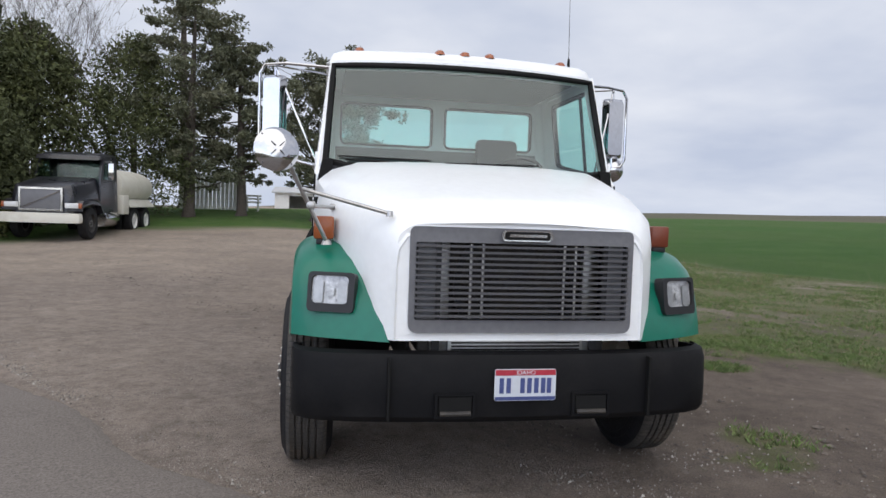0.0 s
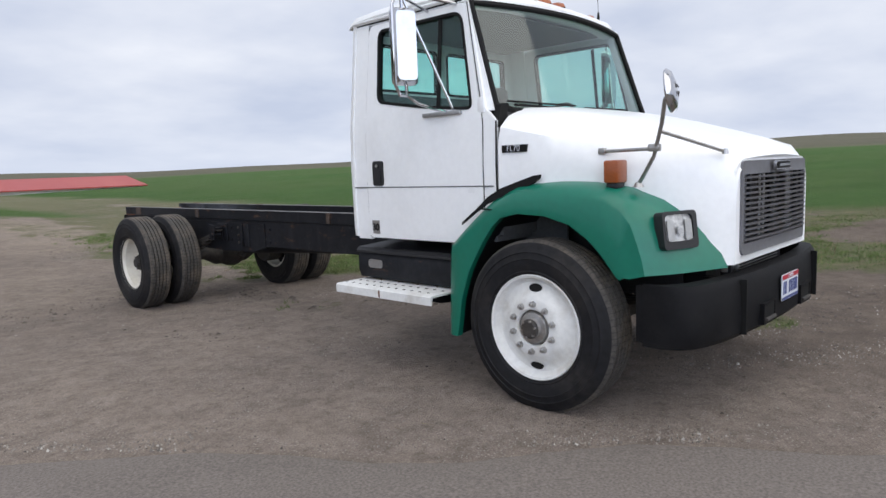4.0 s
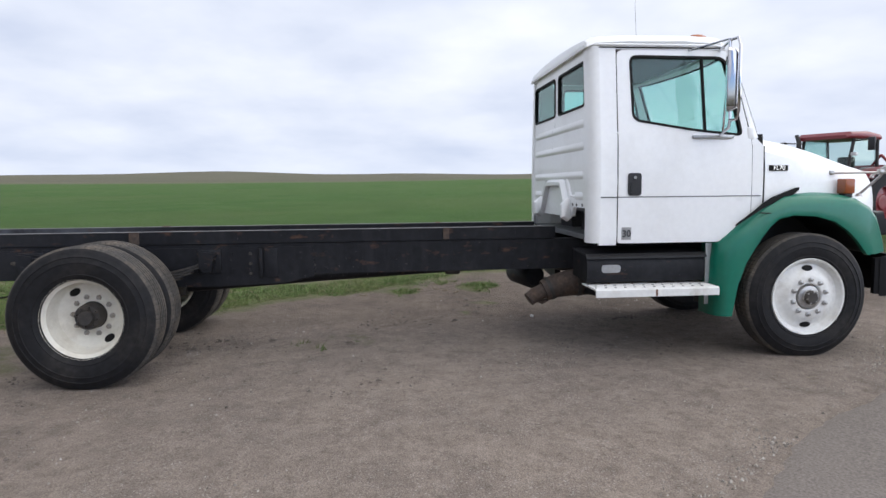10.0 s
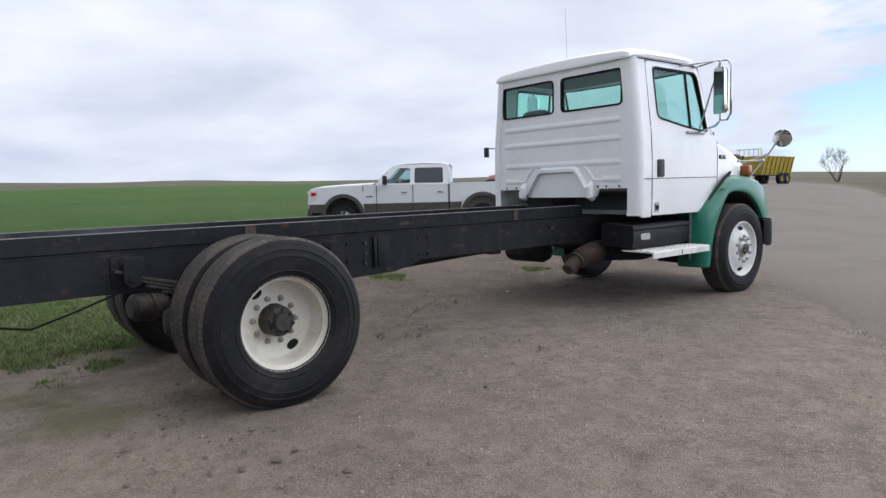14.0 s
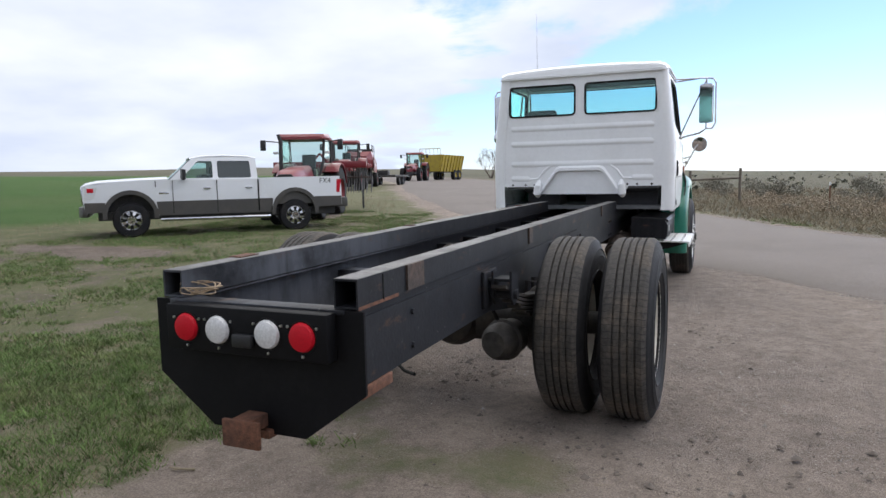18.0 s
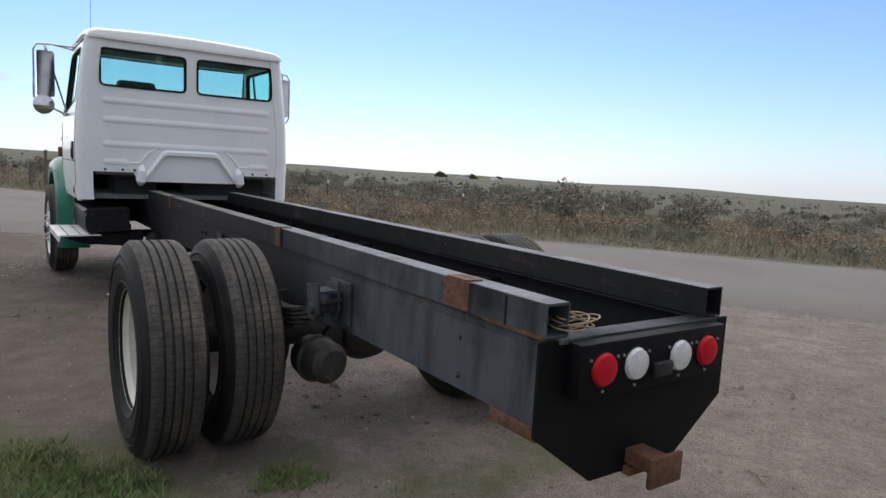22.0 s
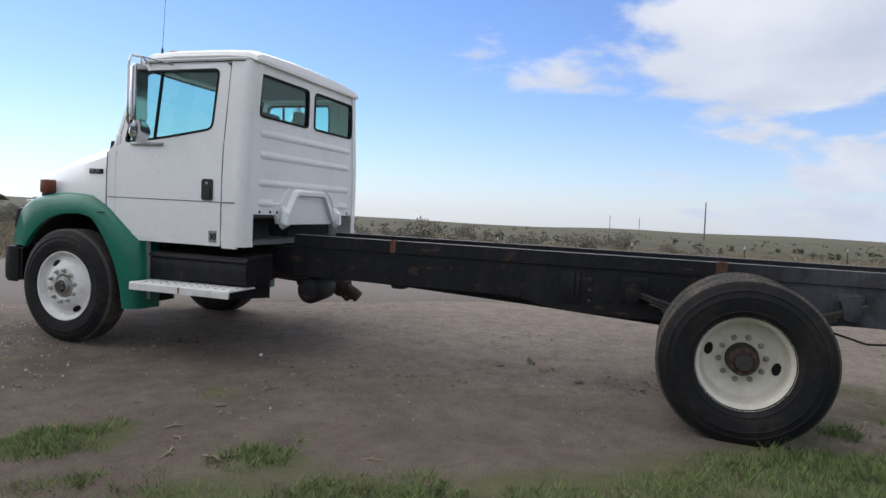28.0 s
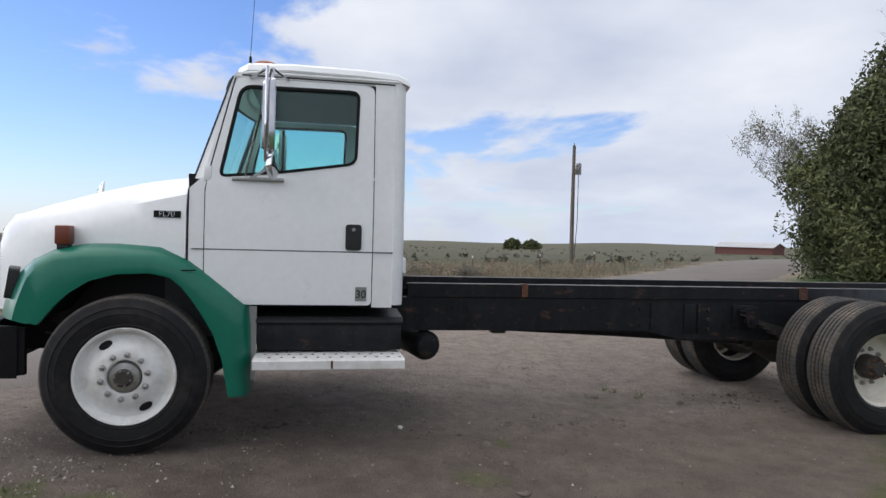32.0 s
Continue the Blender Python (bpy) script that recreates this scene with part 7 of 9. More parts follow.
def tractor_tyre(parent, x, y, r, w, face, name="wheel"):
    wh = road_wheel(parent, x, y, r, w, 0.55, CASE_RED, name, face, False)
    bm = bmesh.new()
    n = 22
    for k in range(n):
        for s in (-1, 1):
            a = 2 * math.pi * (k + (0.5 if s > 0 else 0)) / n
            m = Matrix.Rotation(a, 4, "X")
            pts = [(0.0, -0.03, r - 0.01), (0.0, 0.03, r - 0.01), (s * w * 0.48, 0.12, r - 0.03), (s * w * 0.48, 0.06, r - 0.03)]
            top = [(0.0, -0.02, r + 0.04), (0.0, 0.02, r + 0.04), (s * w * 0.46, 0.11, r + 0.02), (s * w * 0.46, 0.07, r + 0.02)]
            add_loft(bm, [[m @ Vector(p) for p in pts], [m @ Vector(p) for p in top]])
    part("tread", bm, RUBBER, wh)
    return wh


def build_tractor(label, loader=False):
    """Row-crop tractor, nose along -y of its own axes."""
    t = thing("tractor", label, "tractor", (0, 0, 0), group="red tractors")
    for s in (-1, 1):
        tractor_tyre(t, s * 0.98, 0.9, 0.92, 0.52, s, "rear_wheel")
        tractor_tyre(t, s * 0.88, -1.75, 0.68, 0.42, s, "front_wheel")
        part("rear_fender", loft([[(s * 0.55, 0.9 + r * math.cos(a), 0.92 + r * math.sin(a)), (s * 1.25, 0.9 + r * math.cos(a), 0.92 + r * math.sin(a)), (s * 1.25, 0.9 + (r + 0.05) * math.cos(a), 0.92 + (r + 0.05) * math.sin(a)), (s * 0.55, 0.9 + (r + 0.05) * math.cos(a), 0.92 + (r + 0.05) * math.sin(a))] for r, a in [(1.0, q) for q in np.linspace(0.3, 2.4, 9)]]), CASE_RED, t)
        part("cab_post", tube([(s * 0.62, -0.35, 1.35), (s * 0.78, -0.28, 2.0), (s * 0.80, -0.10, 2.82)], 0.05, 8), MACHINE_DARK, t)
        part("cab_post", tube([(s * 0.78, 1.15, 1.5), (s * 0.80, 1.05, 2.82)], 0.05, 8), MACHINE_DARK, t)
        part("side_window", plate([(-0.3, 1.4), (1.1, 1.55), (1.02, 2.8), (-0.1, 2.8)], [], lambda u, v, w: (s * (0.74 + 0.03 * (v - 1.4) + w), u, v), 0.006), SKY_PANE, t)
        m = part("mirror", box(s * 1.42 - 0.10, s * 1.42 + 0.10, -0.30, -0.22, 2.42, 2.80, 0.02), BLACK_PLASTIC, t)
        part("mirror_arm", tube([(s * 0.8, -0.12, 2.72), (s * 1.3, -0.25, 2.76), (s * 1.42, -0.25, 2.78)], 0.02, 6), MACHINE_DARK, m)
        part("work_lamp", box(s * 0.95 - 0.08, s * 0.95 + 0.08, -0.36, -0.26, 2.28, 2.38, 0.015), CLEAR_LENS, t)
        part("lamp_arm", tube([(s * 0.75, -0.28, 2.30), (s * 1.0, -0.30, 2.32)], 0.015, 6), MACHINE_DARK, t)
    hood = part("hood", loft([section(y, w, z0, z1, 0.12, 0.12) for y, w, z0, z1 in ((-2.62, 0.34, 0.95, 1.52), (-2.4, 0.42, 0.92, 1.66), (-1.2, 0.44, 0.95, 1.80), (-0.4, 0.46, 1.0, 1.86))]), CASE_RED, t)
    part("grille", loft([[(x, -2.68 + 0.06 * (abs(x) / 0.3) ** 2, z) for x, z in ((-0.35, 0.94), (0.35, 0.94), (0.33, 1.40), (0.2, 1.52), (-0.2, 1.52), (-0.33, 1.40))], [(x, -2.40, z) for x, z in ((-0.36, 0.94), (0.36, 0.94), (0.34, 1.42), (0.2, 1.56), (-0.2, 1.56), (-0.34, 1.42))]]), MACHINE_DARK, hood)
    part("brand_strip", plate([(-0.16, 1.24), (0.16, 1.24), (0.16, 1.28), (-0.16, 1.28)], [], lambda u, v, w: (u, -2.69 + w, v), 0.004), CHROME, hood)
    part("front_weight", box(-0.36, 0.36, -2.75, -2.55, 0.62, 0.92, 0.03), MACHINE_DARK, t)
    part("chassis", loft([section(y, w, 0.62, z1, 0.03, 0.04) for y, w, z1 in ((-2.55, 0.25, 0.95), (-0.4, 0.30, 1.05), (0.9, 0.35, 1.3), (1.4, 0.35, 1.2))]), MACHINE_DARK, t)
    part("front_axle", tube([(-0.9, -1.75, 0.66), (0.9, -1.75, 0.66)], 0.10, 10), MACHINE_DARK, t)
    part("rear_axle", tube([(-0.95, 0.9, 0.9), (0.95, 0.9, 0.9)], 0.13, 10), MACHINE_DARK, t)
    part("roof", loft([section(y, w, z0, z1, 0.08, 0.06) for y, w, z0, z1 in ((-0.42, 0.80, 2.80, 2.90), (-0.3, 0.88, 2.80, 3.0), (0.5, 0.92, 2.80, 3.04), (1.2, 0.85, 2.80, 2.98))]), CASE_RED, t)
    part("windscreen", loft([[(-0.68, -0.38, 1.45), (0.68, -0.38, 1.45)], [(-0.76, -0.12, 2.8), (0.76, -0.12, 2.8)]], closed=False, thick=0.006), SKY_PANE, t)
    part("cab_floor", box(-0.70, 0.70, -0.38, 1.15, 1.25, 1.42), MACHINE_DARK, t)
    bm = box(-0.26, 0.26, 0.35, 0.85, 1.45, 1.75, 0.05)
    add_box(bm, -0.26, 0.26, 0.75, 0.90, 1.75, 2.3, 0.05)
    part("seat", bm, SEAT_GREY, t)
    part("exhaust", tube([(-0.70, -0.55, 1.5), (-0.70, -0.5, 2.75), (-0.78, -0.52, 2.98)], [0.08, 0.07, 0.06], 10), MACHINE_DARK, t)
    return t


def place(t, x, y, rz, k=1.0):
    t.matrix_world = pose(x, y, gz(x, y), 0, 0, rz) @ Matrix.Scale(k, 4)
    return t


def build_baler(x, y, rz):
    """Baler towed nose along -y of its own axes: sloped red hood, dark chamber, pickup and rails."""
    t = thing("baler", "red square baler hitched behind a tractor", "farm machine", (x, y, gz(x, y)), rz)
    part("chamber", loft([section(yy, w, z0, z1, 0.03, 0.04) for yy, w, z0, z1 in ((-1.9, 0.55, 0.75, 1.5), (0.5, 0.62, 0.7, 1.7), (2.6, 0.60, 0.8, 1.55), (2.9, 0.55, 0.85, 1.45))]), MACHINE_DARK, t)
    hood = part("hood", loft([section(yy, w, z0, z1, 0.10, 0.06) for yy, w, z0, z1 in ((-2.3, 0.62, 1.75, 2.10), (-1.9, 0.95, 1.35, 2.42), (-0.4, 1.0, 1.25, 2.48), (1.0, 0.98, 1.2, 2.10), (2.3, 0.9, 1.15, 1.80))]), CASE_RED, t)
    for s in (-1, 1):
        part("side_panel", plate([(-1.7, 1.05), (0.9, 0.95), (2.2, 1.15), (2.2, 1.65), (0.6, 1.95), (-1.7, 2.1)], [], lambda u, v, w: (s * (1.03 - w), u, v), 0.04), CASE_RED, t)
        part("pale_decal", plate([(-0.2, 1.55), (1.2, 1.45), (1.2, 1.58), (-0.2, 1.68)], [], lambda u, v, w: (s * (1.034 - w), u, v), 0.003), PLATE_WHITE, hood)
        rail = part("guard_rail", tube([(s * 0.9, -1.7, 2.4), (s * 0.9, -1.7, 2.85), (s * 0.9, 1.2, 2.85), (s * 0.9, 1.2, 2.0)], 0.022, 6), MACHINE_DARK, t)
        part("rail_post", tube([(s * 0.9, -0.2, 2.4), (s * 0.9, -0.2, 2.85)], 0.018, 6), MACHINE_DARK, rail)
        for yy in (0.2, 1.2):
            road_wheel(t, s * 0.95, yy, 0.52, 0.4, 0.5, CASE_RED, "wheel", s, False)
    part("twine_box", box(-0.85, 0.85, -0.9, 0.3, 2.46, 2.64, 0.04), MACHINE_DARK, t)
    part("pickup_drum", lathe([(0, -0.9), (0.26, -0.9), (0.28, -0.85), (0.28, 0.85), (0.26, 0.9), (0, 0.9)], 20, pose(0, -1.5, 0.45, 0, 0, 0)), MACHINE_DARK, t)
    part("drawbar", tube([(0, -1.9, 0.8), (0, -3.6, 0.6), (0, -4.2, 0.55)], 0.09, 8), MACHINE_DARK, t)
    part("bale_chute", box(-0.55, 0.55, 2.9, 4.0, 0.8, 0.92, 0.02), MACHINE_DARK, t)


def build_cultivator(x, y, rz):
    """Rear-mounted toolbar with three rows of spring shanks."""
    t = thing("cultivator", "maroon tractor-mounted cultivator with rows of worn shanks", "farm machine", (x, y, gz(x, y)), rz)
    for j, yy in enumerate((0.2, 0.75, 1.3)):
        bar = part("toolbar", box(-1.75, 1.75, yy - 0.07, yy + 0.07, 1.56, 1.72 + 0.08 * (j == 0), 0.012), CASE_RED, t)
        for k in range(12):
            xx = -1.65 + k * 0.3 + 0.1 * (j - 1)
            part("shank", tube([(xx, yy, 1.56), (xx, yy + 0.14, 1.38), (xx, yy + 0.17, 1.10), (xx, yy + 0.02, 0.78), (xx, yy - 0.10, 0.62)], [0.026, 0.026, 0.026, 0.034, 0.014], 6), WORN_STEEL, bar)
        part("clamp_beam", box(-1.7, 1.7, yy + 0.10, yy + 0.15, 1.18, 1.24, 0.008), SOOT, bar)
    for xx in (-1.1, 0.0, 1.1):
        part("cross_member", box(xx - 0.05, xx + 0.05, 0.14, 1.38, 1.44, 1.555, 0.01), CASE_RED, t)
    for s in (-1, 1):
        part("hitch_arm", tube([(s * 0.42, 0.2, 1.5), (s * 0.40, -0.7, 0.85)], 0.04, 8), MACHINE_DARK, t)
        part("mast", tube([(s * 0.35, 0.2, 1.7), (0, 0.15, 2.1)], 0.04, 8), CASE_RED, t)
        part("parking_leg", tube([(s * 1.5, 0.75, 1.56), (s * 1.5, 0.75, 0.0)], 0.04, 6), MACHINE_DARK, t)


def build_flat_trailer(x, y, rz):
    t = thing("flat_trailer", "low dark flat-deck trailer parked behind the baler", "trailer", (x, y, gz(x, y)), rz)
    deck = part("deck", box(-1.1, 1.1, -1.9, 1.9, 0.62, 0.74, 0.015), MACHINE_DARK, t)
    for k in range(7):
        part("plank", box(-1.08 + k * 0.31, -0.79 + k * 0.31, -1.9, 1.9, 0.742, 0.775, 0.006), WORN_STEEL, deck)
    part("drawbar", tube([(0, -1.9, 0.62), (0, -3.2, 0.5)], 0.06, 8), MACHINE_DARK, t)
    part("jack", tube([(0, -2.9, 0.9), (0, -2.9, 0.0)], 0.035, 8), MACHINE_DARK, t)
    part("toolbox", box(-0.5, 0.4, -1.7, -1.1, 0.776, 1.15, 0.02), MACHINE_DARK, t)
    for s in (-1, 1):
        for yy in (-0.5, 0.5):
            road_wheel(t, s * 0.95, yy, 0.38, 0.24, 0.55, MACHINE_DARK, "wheel", s, False)


def build_spreader(x, y, rz):
    t = thing("manure_spreader", "yellow box spreader trailer with slatted sides", "trailer", (x, y, gz(x, y)), rz)
    for s in (-1, 1):
        side = part("side_board", plate([(-3.4, 1.0), (3.4, 1.0), (3.5, 2.9), (-3.5, 2.9)], [], lambda u, v, w: (s * (1.05 + 0.22 * (v - 1.0) + w), u, v), 0.05), YELLOW, t)
        for k in range(8):
            yy = -3.2 + k * 0.91
            part("stake", loft([[(s * 1.10, yy - 0.05, 0.95), (s * 1.20, yy - 0.05, 0.95), (s * 1.20, yy + 0.05, 0.95), (s * 1.10, yy + 0.05, 0.95)], [(s * 1.52, yy - 0.05, 2.92), (s * 1.62, yy - 0.05, 2.92), (s * 1.62, yy + 0.05, 2.92), (s * 1.52, yy + 0.05, 2.92)]]), YELLOW, side)
        for yy in (1.0, 2.3):
            road_wheel(t, s * 1.15, yy, 0.62, 0.45, 0.5, YELLOW, "wheel", s, False)
    part("front_board", plate([(-1.05, 1.0), (1.05, 1.0), (1.45, 2.9), (-1.45, 2.9)], [], lambda u, v, w: (u, -3.45 + w, v), 0.06), YELLOW, t)
    part("tail_board", plate([(-1.05, 1.0), (1.05, 1.0), (1.45, 2.9), (-1.45, 2.9)], [], lambda u, v, w: (u, 3.40 + w, v), 0.06), YELLOW, t)
    part("floor", box(-1.05, 1.05, -3.4, 3.4, 0.92, 1.02), MACHINE_DARK, t)
    part("drawbar", tube([(0, -3.4, 0.9), (0, -5.2, 0.6)], 0.10, 8), MACHINE_DARK, t)
    sc = part("front_screen", tube([(-1.3, -3.5, 2.8), (-1.3, -3.5, 3.6), (1.3, -3.5, 3.6), (1.3, -3.5, 2.8)], 0.04, 6), YELLOW, t)
    for k in range(5):
        part("screen_bar", tube([(-1.0 + k * 0.5, -3.5, 2.8), (-1.0 + k * 0.5, -3.5, 3.6)], 0.025, 6), YELLOW, sc)


def build_tank_truck(x, y, rz):
    """Dark road tractor with a cream water tank; nose along -y of its own axes."""
    t = thing("tank_truck", "dark navy truck with a cream water tank, parked on the dirt", "truck", (x, y, gz(x, y)), rz)
    part("hood", loft([section(yy, w, z0, z1, 0.10, 0.10) for yy, w, z0, z1 in ((-1.95, 0.78, 0.75, 1.62), (-1.85, 0.92, 0.72, 1.70), (-0.9, 1.0, 0.75, 1.86), (-0.2, 1.02, 0.75, 1.98))]), NAVY, t)
    for s in (-1, 1):
        f = part("fender", loft([[(s * 0.72, yy, z), (s * 1.15, yy, z), (s * 1.18, yy, z - 0.06), (s * 1.18, yy, z - 0.16), (s * 0.72, yy, z - 0.16)] for yy, z in ((-1.95, 1.05), (-1.75, 1.22), (-1.1, 1.28), (-0.5, 1.22), (-0.25, 0.95))]), NAVY, t)
        part("headlamp", box(min(s * 0.68, s * 1.08), max(s * 0.68, s * 1.08), -2.0, -1.94, 0.98, 1.14, 0.02), CLEAR_LENS, f)
        part("turn_lamp", box(min(s * 1.08, s * 1.17), max(s * 1.08, s * 1.17), -1.99, -1.90, 0.98, 1.14, 0.01), AMBER, f)
        road_wheel(t, s * 1.0, -1.1, 0.51, 0.28, 0.6, MACHINE_DARK, "front_wheel", s)
        for yy in (2.9, 4.2):
            road_wheel(t, s * 1.0, yy, 0.51, 0.28, 0.6, WHITE_OLD, "rear_wheel", s)
            road_wheel(t, s * 0.68, yy, 0.51, 0.28, 0.6, WHITE_OLD, "rear_wheel", s, False)
        part("cab_side", plate([(-0.2, 0.75), (1.35, 0.75), (1.35, 2.72), (0.15, 2.72), (-0.2, 1.98)], [rounded([(0.05, 1.95), (0.85, 1.95), (0.85, 2.5), (0.22, 2.5)], 0.05, 3)], lambda u, v, w: (s * (1.06 - 0.06 * max(0, v - 1.9) - w), u, v), 0.05), NAVY, t)
        part("side_window", plate(rounded([(0.05, 1.95), (0.85, 1.95), (0.85, 2.5), (0.22, 2.5)], 0.05, 3), [], lambda u, v, w: (s * (1.03 - w), u, v), 0.006), SKY_PANE, t)
        m = part("mirror", box(s * 1.32 - 0.09, s * 1.32 + 0.09, -0.02, 0.05, 1.95, 2.5, 0.02), CHROME, t)
        part("mirror_arm", tube([(s * 1.05, 0.1, 2.55), (s * 1.32, 0.02, 2.55), (s * 1.32, 0.02, 1.9), (s * 1.05, 0.1, 1.85)], 0.015, 6), CHROME, m)
        part("step_tank", lathe([(0, -0.6), (0.28, -0.6), (0.30, -0.55), (0.30, 0.55), (0.28, 0.6), (0, 0.6)], 20, pose(s * 0.85, 0.75, 0.62, 0, 0, 90)), CHROME, t)
        part("tank_skirt", loft([[(s * 0.95, yy, 1.30), (s * 1.20, yy, 1.05), (s * 1.20, yy, 1.0), (s * 0.95, yy, 1.2)] for yy in (2.2, 5.0)]), TANK_WHITE, t)
        part("tool_box", box(min(s * 0.7, s * 1.18), max(s * 0.7, s * 1.18), 1.55, 2.15, 0.75, 1.45, 0.03), TANK_WHITE, t)
    g = part("grille", box(-0.60, 0.60, -2.02, -1.94, 0.92, 1.56, 0.02), GRILLE_GREY, t)
    part("grille_frame", plate([(-0.64, 0.88), (0.64, 0.88), (0.64, 1.60), (-0.64, 1.60)], [[(-0.58, 0.94), (-0.58, 1.54), (0.58, 1.54), (0.58, 0.94)]], lambda u, v, w: (u, -2.04 + w, v), 0.05), CHROME, g)
    part("diagonal_bar", tube([(0.55, -2.05, 1.5), (-0.55, -2.05, 0.97)], 0.015, 6), CHROME, g)
    part("bumper", loft([section(yy, w, 0.52, 0.82, 0.03, 0.05) for yy, w in ((-2.22, 0.95), (-2.14, 1.17), (-1.95, 1.2))]), TANK_WHITE, t)
    part("windscreen", loft([[(-0.98, -0.22, 1.98), (0, -0.32, 1.98), (0.98, -0.22, 1.98)], [(-0.94, 0.10, 2.60), (0, 0.0, 2.60), (0.94, 0.10, 2.60)]], closed=False, thick=0.006), SKY_PANE, t)
    part("sun_visor", loft([[(-1.0, -0.18, 2.58), (1.0, -0.18, 2.58), (1.0, -0.10, 2.72), (-1.0, -0.10, 2.72)], [(-1.0, 0.1, 2.62), (1.0, 0.1, 2.62), (1.0, 0.12, 2.74), (-1.0, 0.12, 2.74)]]), NAVY, t)
    part("cab_back", box(-1.0, 1.0, 1.33, 1.38, 0.8, 2.72), NAVY, t)
    part("roof", loft([section(yy, w, 2.66, z1, 0.10, 0.06) for yy, w, z1 in ((0.0, 0.92, 2.76), (0.3, 1.0, 2.84), (1.3, 1.0, 2.86), (1.4, 0.98, 2.82))]), NAVY, t)
    part("cab_floor", box(-1.0, 1.0, -0.2, 1.35, 0.8, 0.95), MACHINE_DARK, t)
    part("frame", box(-0.45, 0.45, -1.8, 5.2, 0.62, 0.92), MACHINE_DARK, t)
    part("tank", loft([[(1.12 * math.cos(a) * k, yy, 1.75 + 0.68 * math.copysign(abs(math.sin(a)) ** 0.8, math.sin(a)) * k) for a in np.linspace(0, 2 * math.pi, 25)[:-1]] for yy, k in ((1.58, 0.80), (1.68, 0.97), (1.8, 1.0), (5.0, 1.0), (5.12, 0.97), (5.2, 0.80))]), TANK_WHITE, t, "cream oval water tank")
    part("manhole", lathe([(0, 0.12), (0.22, 0.12), (0.24, 0.0)], 20, Matrix.Translation((0, 2.2, 2.42)), "z"), TANK_WHITE, t)
    part("tank_rail", tube([(0.3, 1.9, 2.4), (0.3, 1.9, 2.56), (0.3, 2.7, 2.56), (0.3, 2.7, 2.4)], 0.02, 6), TANK_WHITE, t)


def build_hopper_semi(x, y, rz):
    t = thing("hopper_trailer", "dark open hopper semi-trailer with its tractor, far along the road", "truck", (x, y, gz(x, y)), rz)
    secs = []
    for yy in np.linspace(-7, 7, 29):
        top = 3.1 + 0.35 * abs(math.sin((yy + 7) / 14 * math.pi * 3))
        secs.append([(-1.25, yy, 2.1), (1.25, yy, 2.1), (1.3, yy, top), (-1.3, yy, top)])
    part("tarp_load", loft(secs), MACHINE_DARK, t)
    part("frame", box(-0.5, 0.5, -7, 7.5, 1.2, 1.5), MACHINE_DARK, t)
    for y0 in (-4.7, 0.0, 4.7):
        part("hopper", loft([[(-1.2, y0 - 1.6, 2.1), (1.2, y0 - 1.6, 2.1), (1.2, y0 + 1.6, 2.1), (-1.2, y0 + 1.6, 2.1)], [(-0.4, y0 - 0.4, 1.2), (0.4, y0 - 0.4, 1.2), (0.4, y0 + 0.4, 1.2), (-0.4, y0 + 0.4, 1.2)]]), MACHINE_DARK, t)
    part("cab", loft([section(yy, 1.15, 0.9, z1, 0.08, 0.08) for yy, z1 in ((-11.2, 1.9), (-10.0, 2.1), (-9.9, 3.0), (-8.2, 3.2))]), MACHINE_DARK, t)
    for s in (-1, 1):
        for yy in (-10.6, -7.4, -6.2, 5.0, 6.2):
            road_wheel(t, s * 1.05, yy, 0.52, 0.3, 0.55, STEEL, "wheel", s, False)


def building(name, label, x, y, rz, w, d, h, ridge, wall_mat, roof_mat, door=None):
    t = thing(name, label, "building", (x, y, gz(x, y) - 0.2), rz)
    holes = []
    if door:
        a, b, hh = door
        holes = [(a, 0.0), (a, hh), (b, hh), (b, 0.0)]
    front = [(-w / 2, 0.0)] + holes + [(w / 2, 0.0), (w / 2, h), (-w / 2, h)]
    part("front_wall", plate(front, [], lambda u, v, q: (u, -d / 2 + q, v), 0.15), wall_mat, t)
    part("back_wall", box(-w / 2, w / 2, d / 2 - 0.15, d / 2, 0, h), wall_mat, t)
    for s in (-1, 1):
        part("gable_wall", plate([(-d / 2 + 0.16, 0), (d / 2 - 0.16, 0), (d / 2 - 0.16, h), (0, h + ridge - 0.08), (-d / 2 + 0.16, h)], [], lambda u, v, q: (s * (w / 2) - s * q, u, v), 0.15), wall_mat, t)
        part("roof_slope", loft([[(-w / 2 - 0.3, s * (d / 2 + 0.4), h - 0.12), (-w / 2 - 0.3, 0, h + ridge), (-w / 2 - 0.3, 0, h + ridge + 0.12), (-w / 2 - 0.3, s * (d / 2 + 0.4), h)], [(w / 2 + 0.3, s * (d / 2 + 0.4), h - 0.12), (w / 2 + 0.3, 0, h + ridge), (w / 2 + 0.3, 0, h + ridge + 0.12), (w / 2 + 0.3, s * (d / 2 + 0.4), h)]]), roof_mat, t)
    return t


ROOF_RED = mat("red_metal_roof", (0.34, 0.06, 0.055), 0.5, vary=0.08, stain=0.3, tone=(0.42, 0.12, 0.10), amount=0.6)
ROOF_GREY = mat("pale_metal_roof", (0.42, 0.42, 0.42), 0.5, vary=0.08, stain=0.4)
WALL_WHITE = mat("white_board_wall", (0.62, 0.61, 0.58), 0.7, vary=0.08, stain=0.8, tone=(0.45, 0.42, 0.38), amount=0.5)

SHED_RED = mat("faded_red_boards", (0.13, 0.055, 0.045), 0.9, vary=0.2, stain=0.6, tone=(0.09, 0.05, 0.04), amount=0.6)

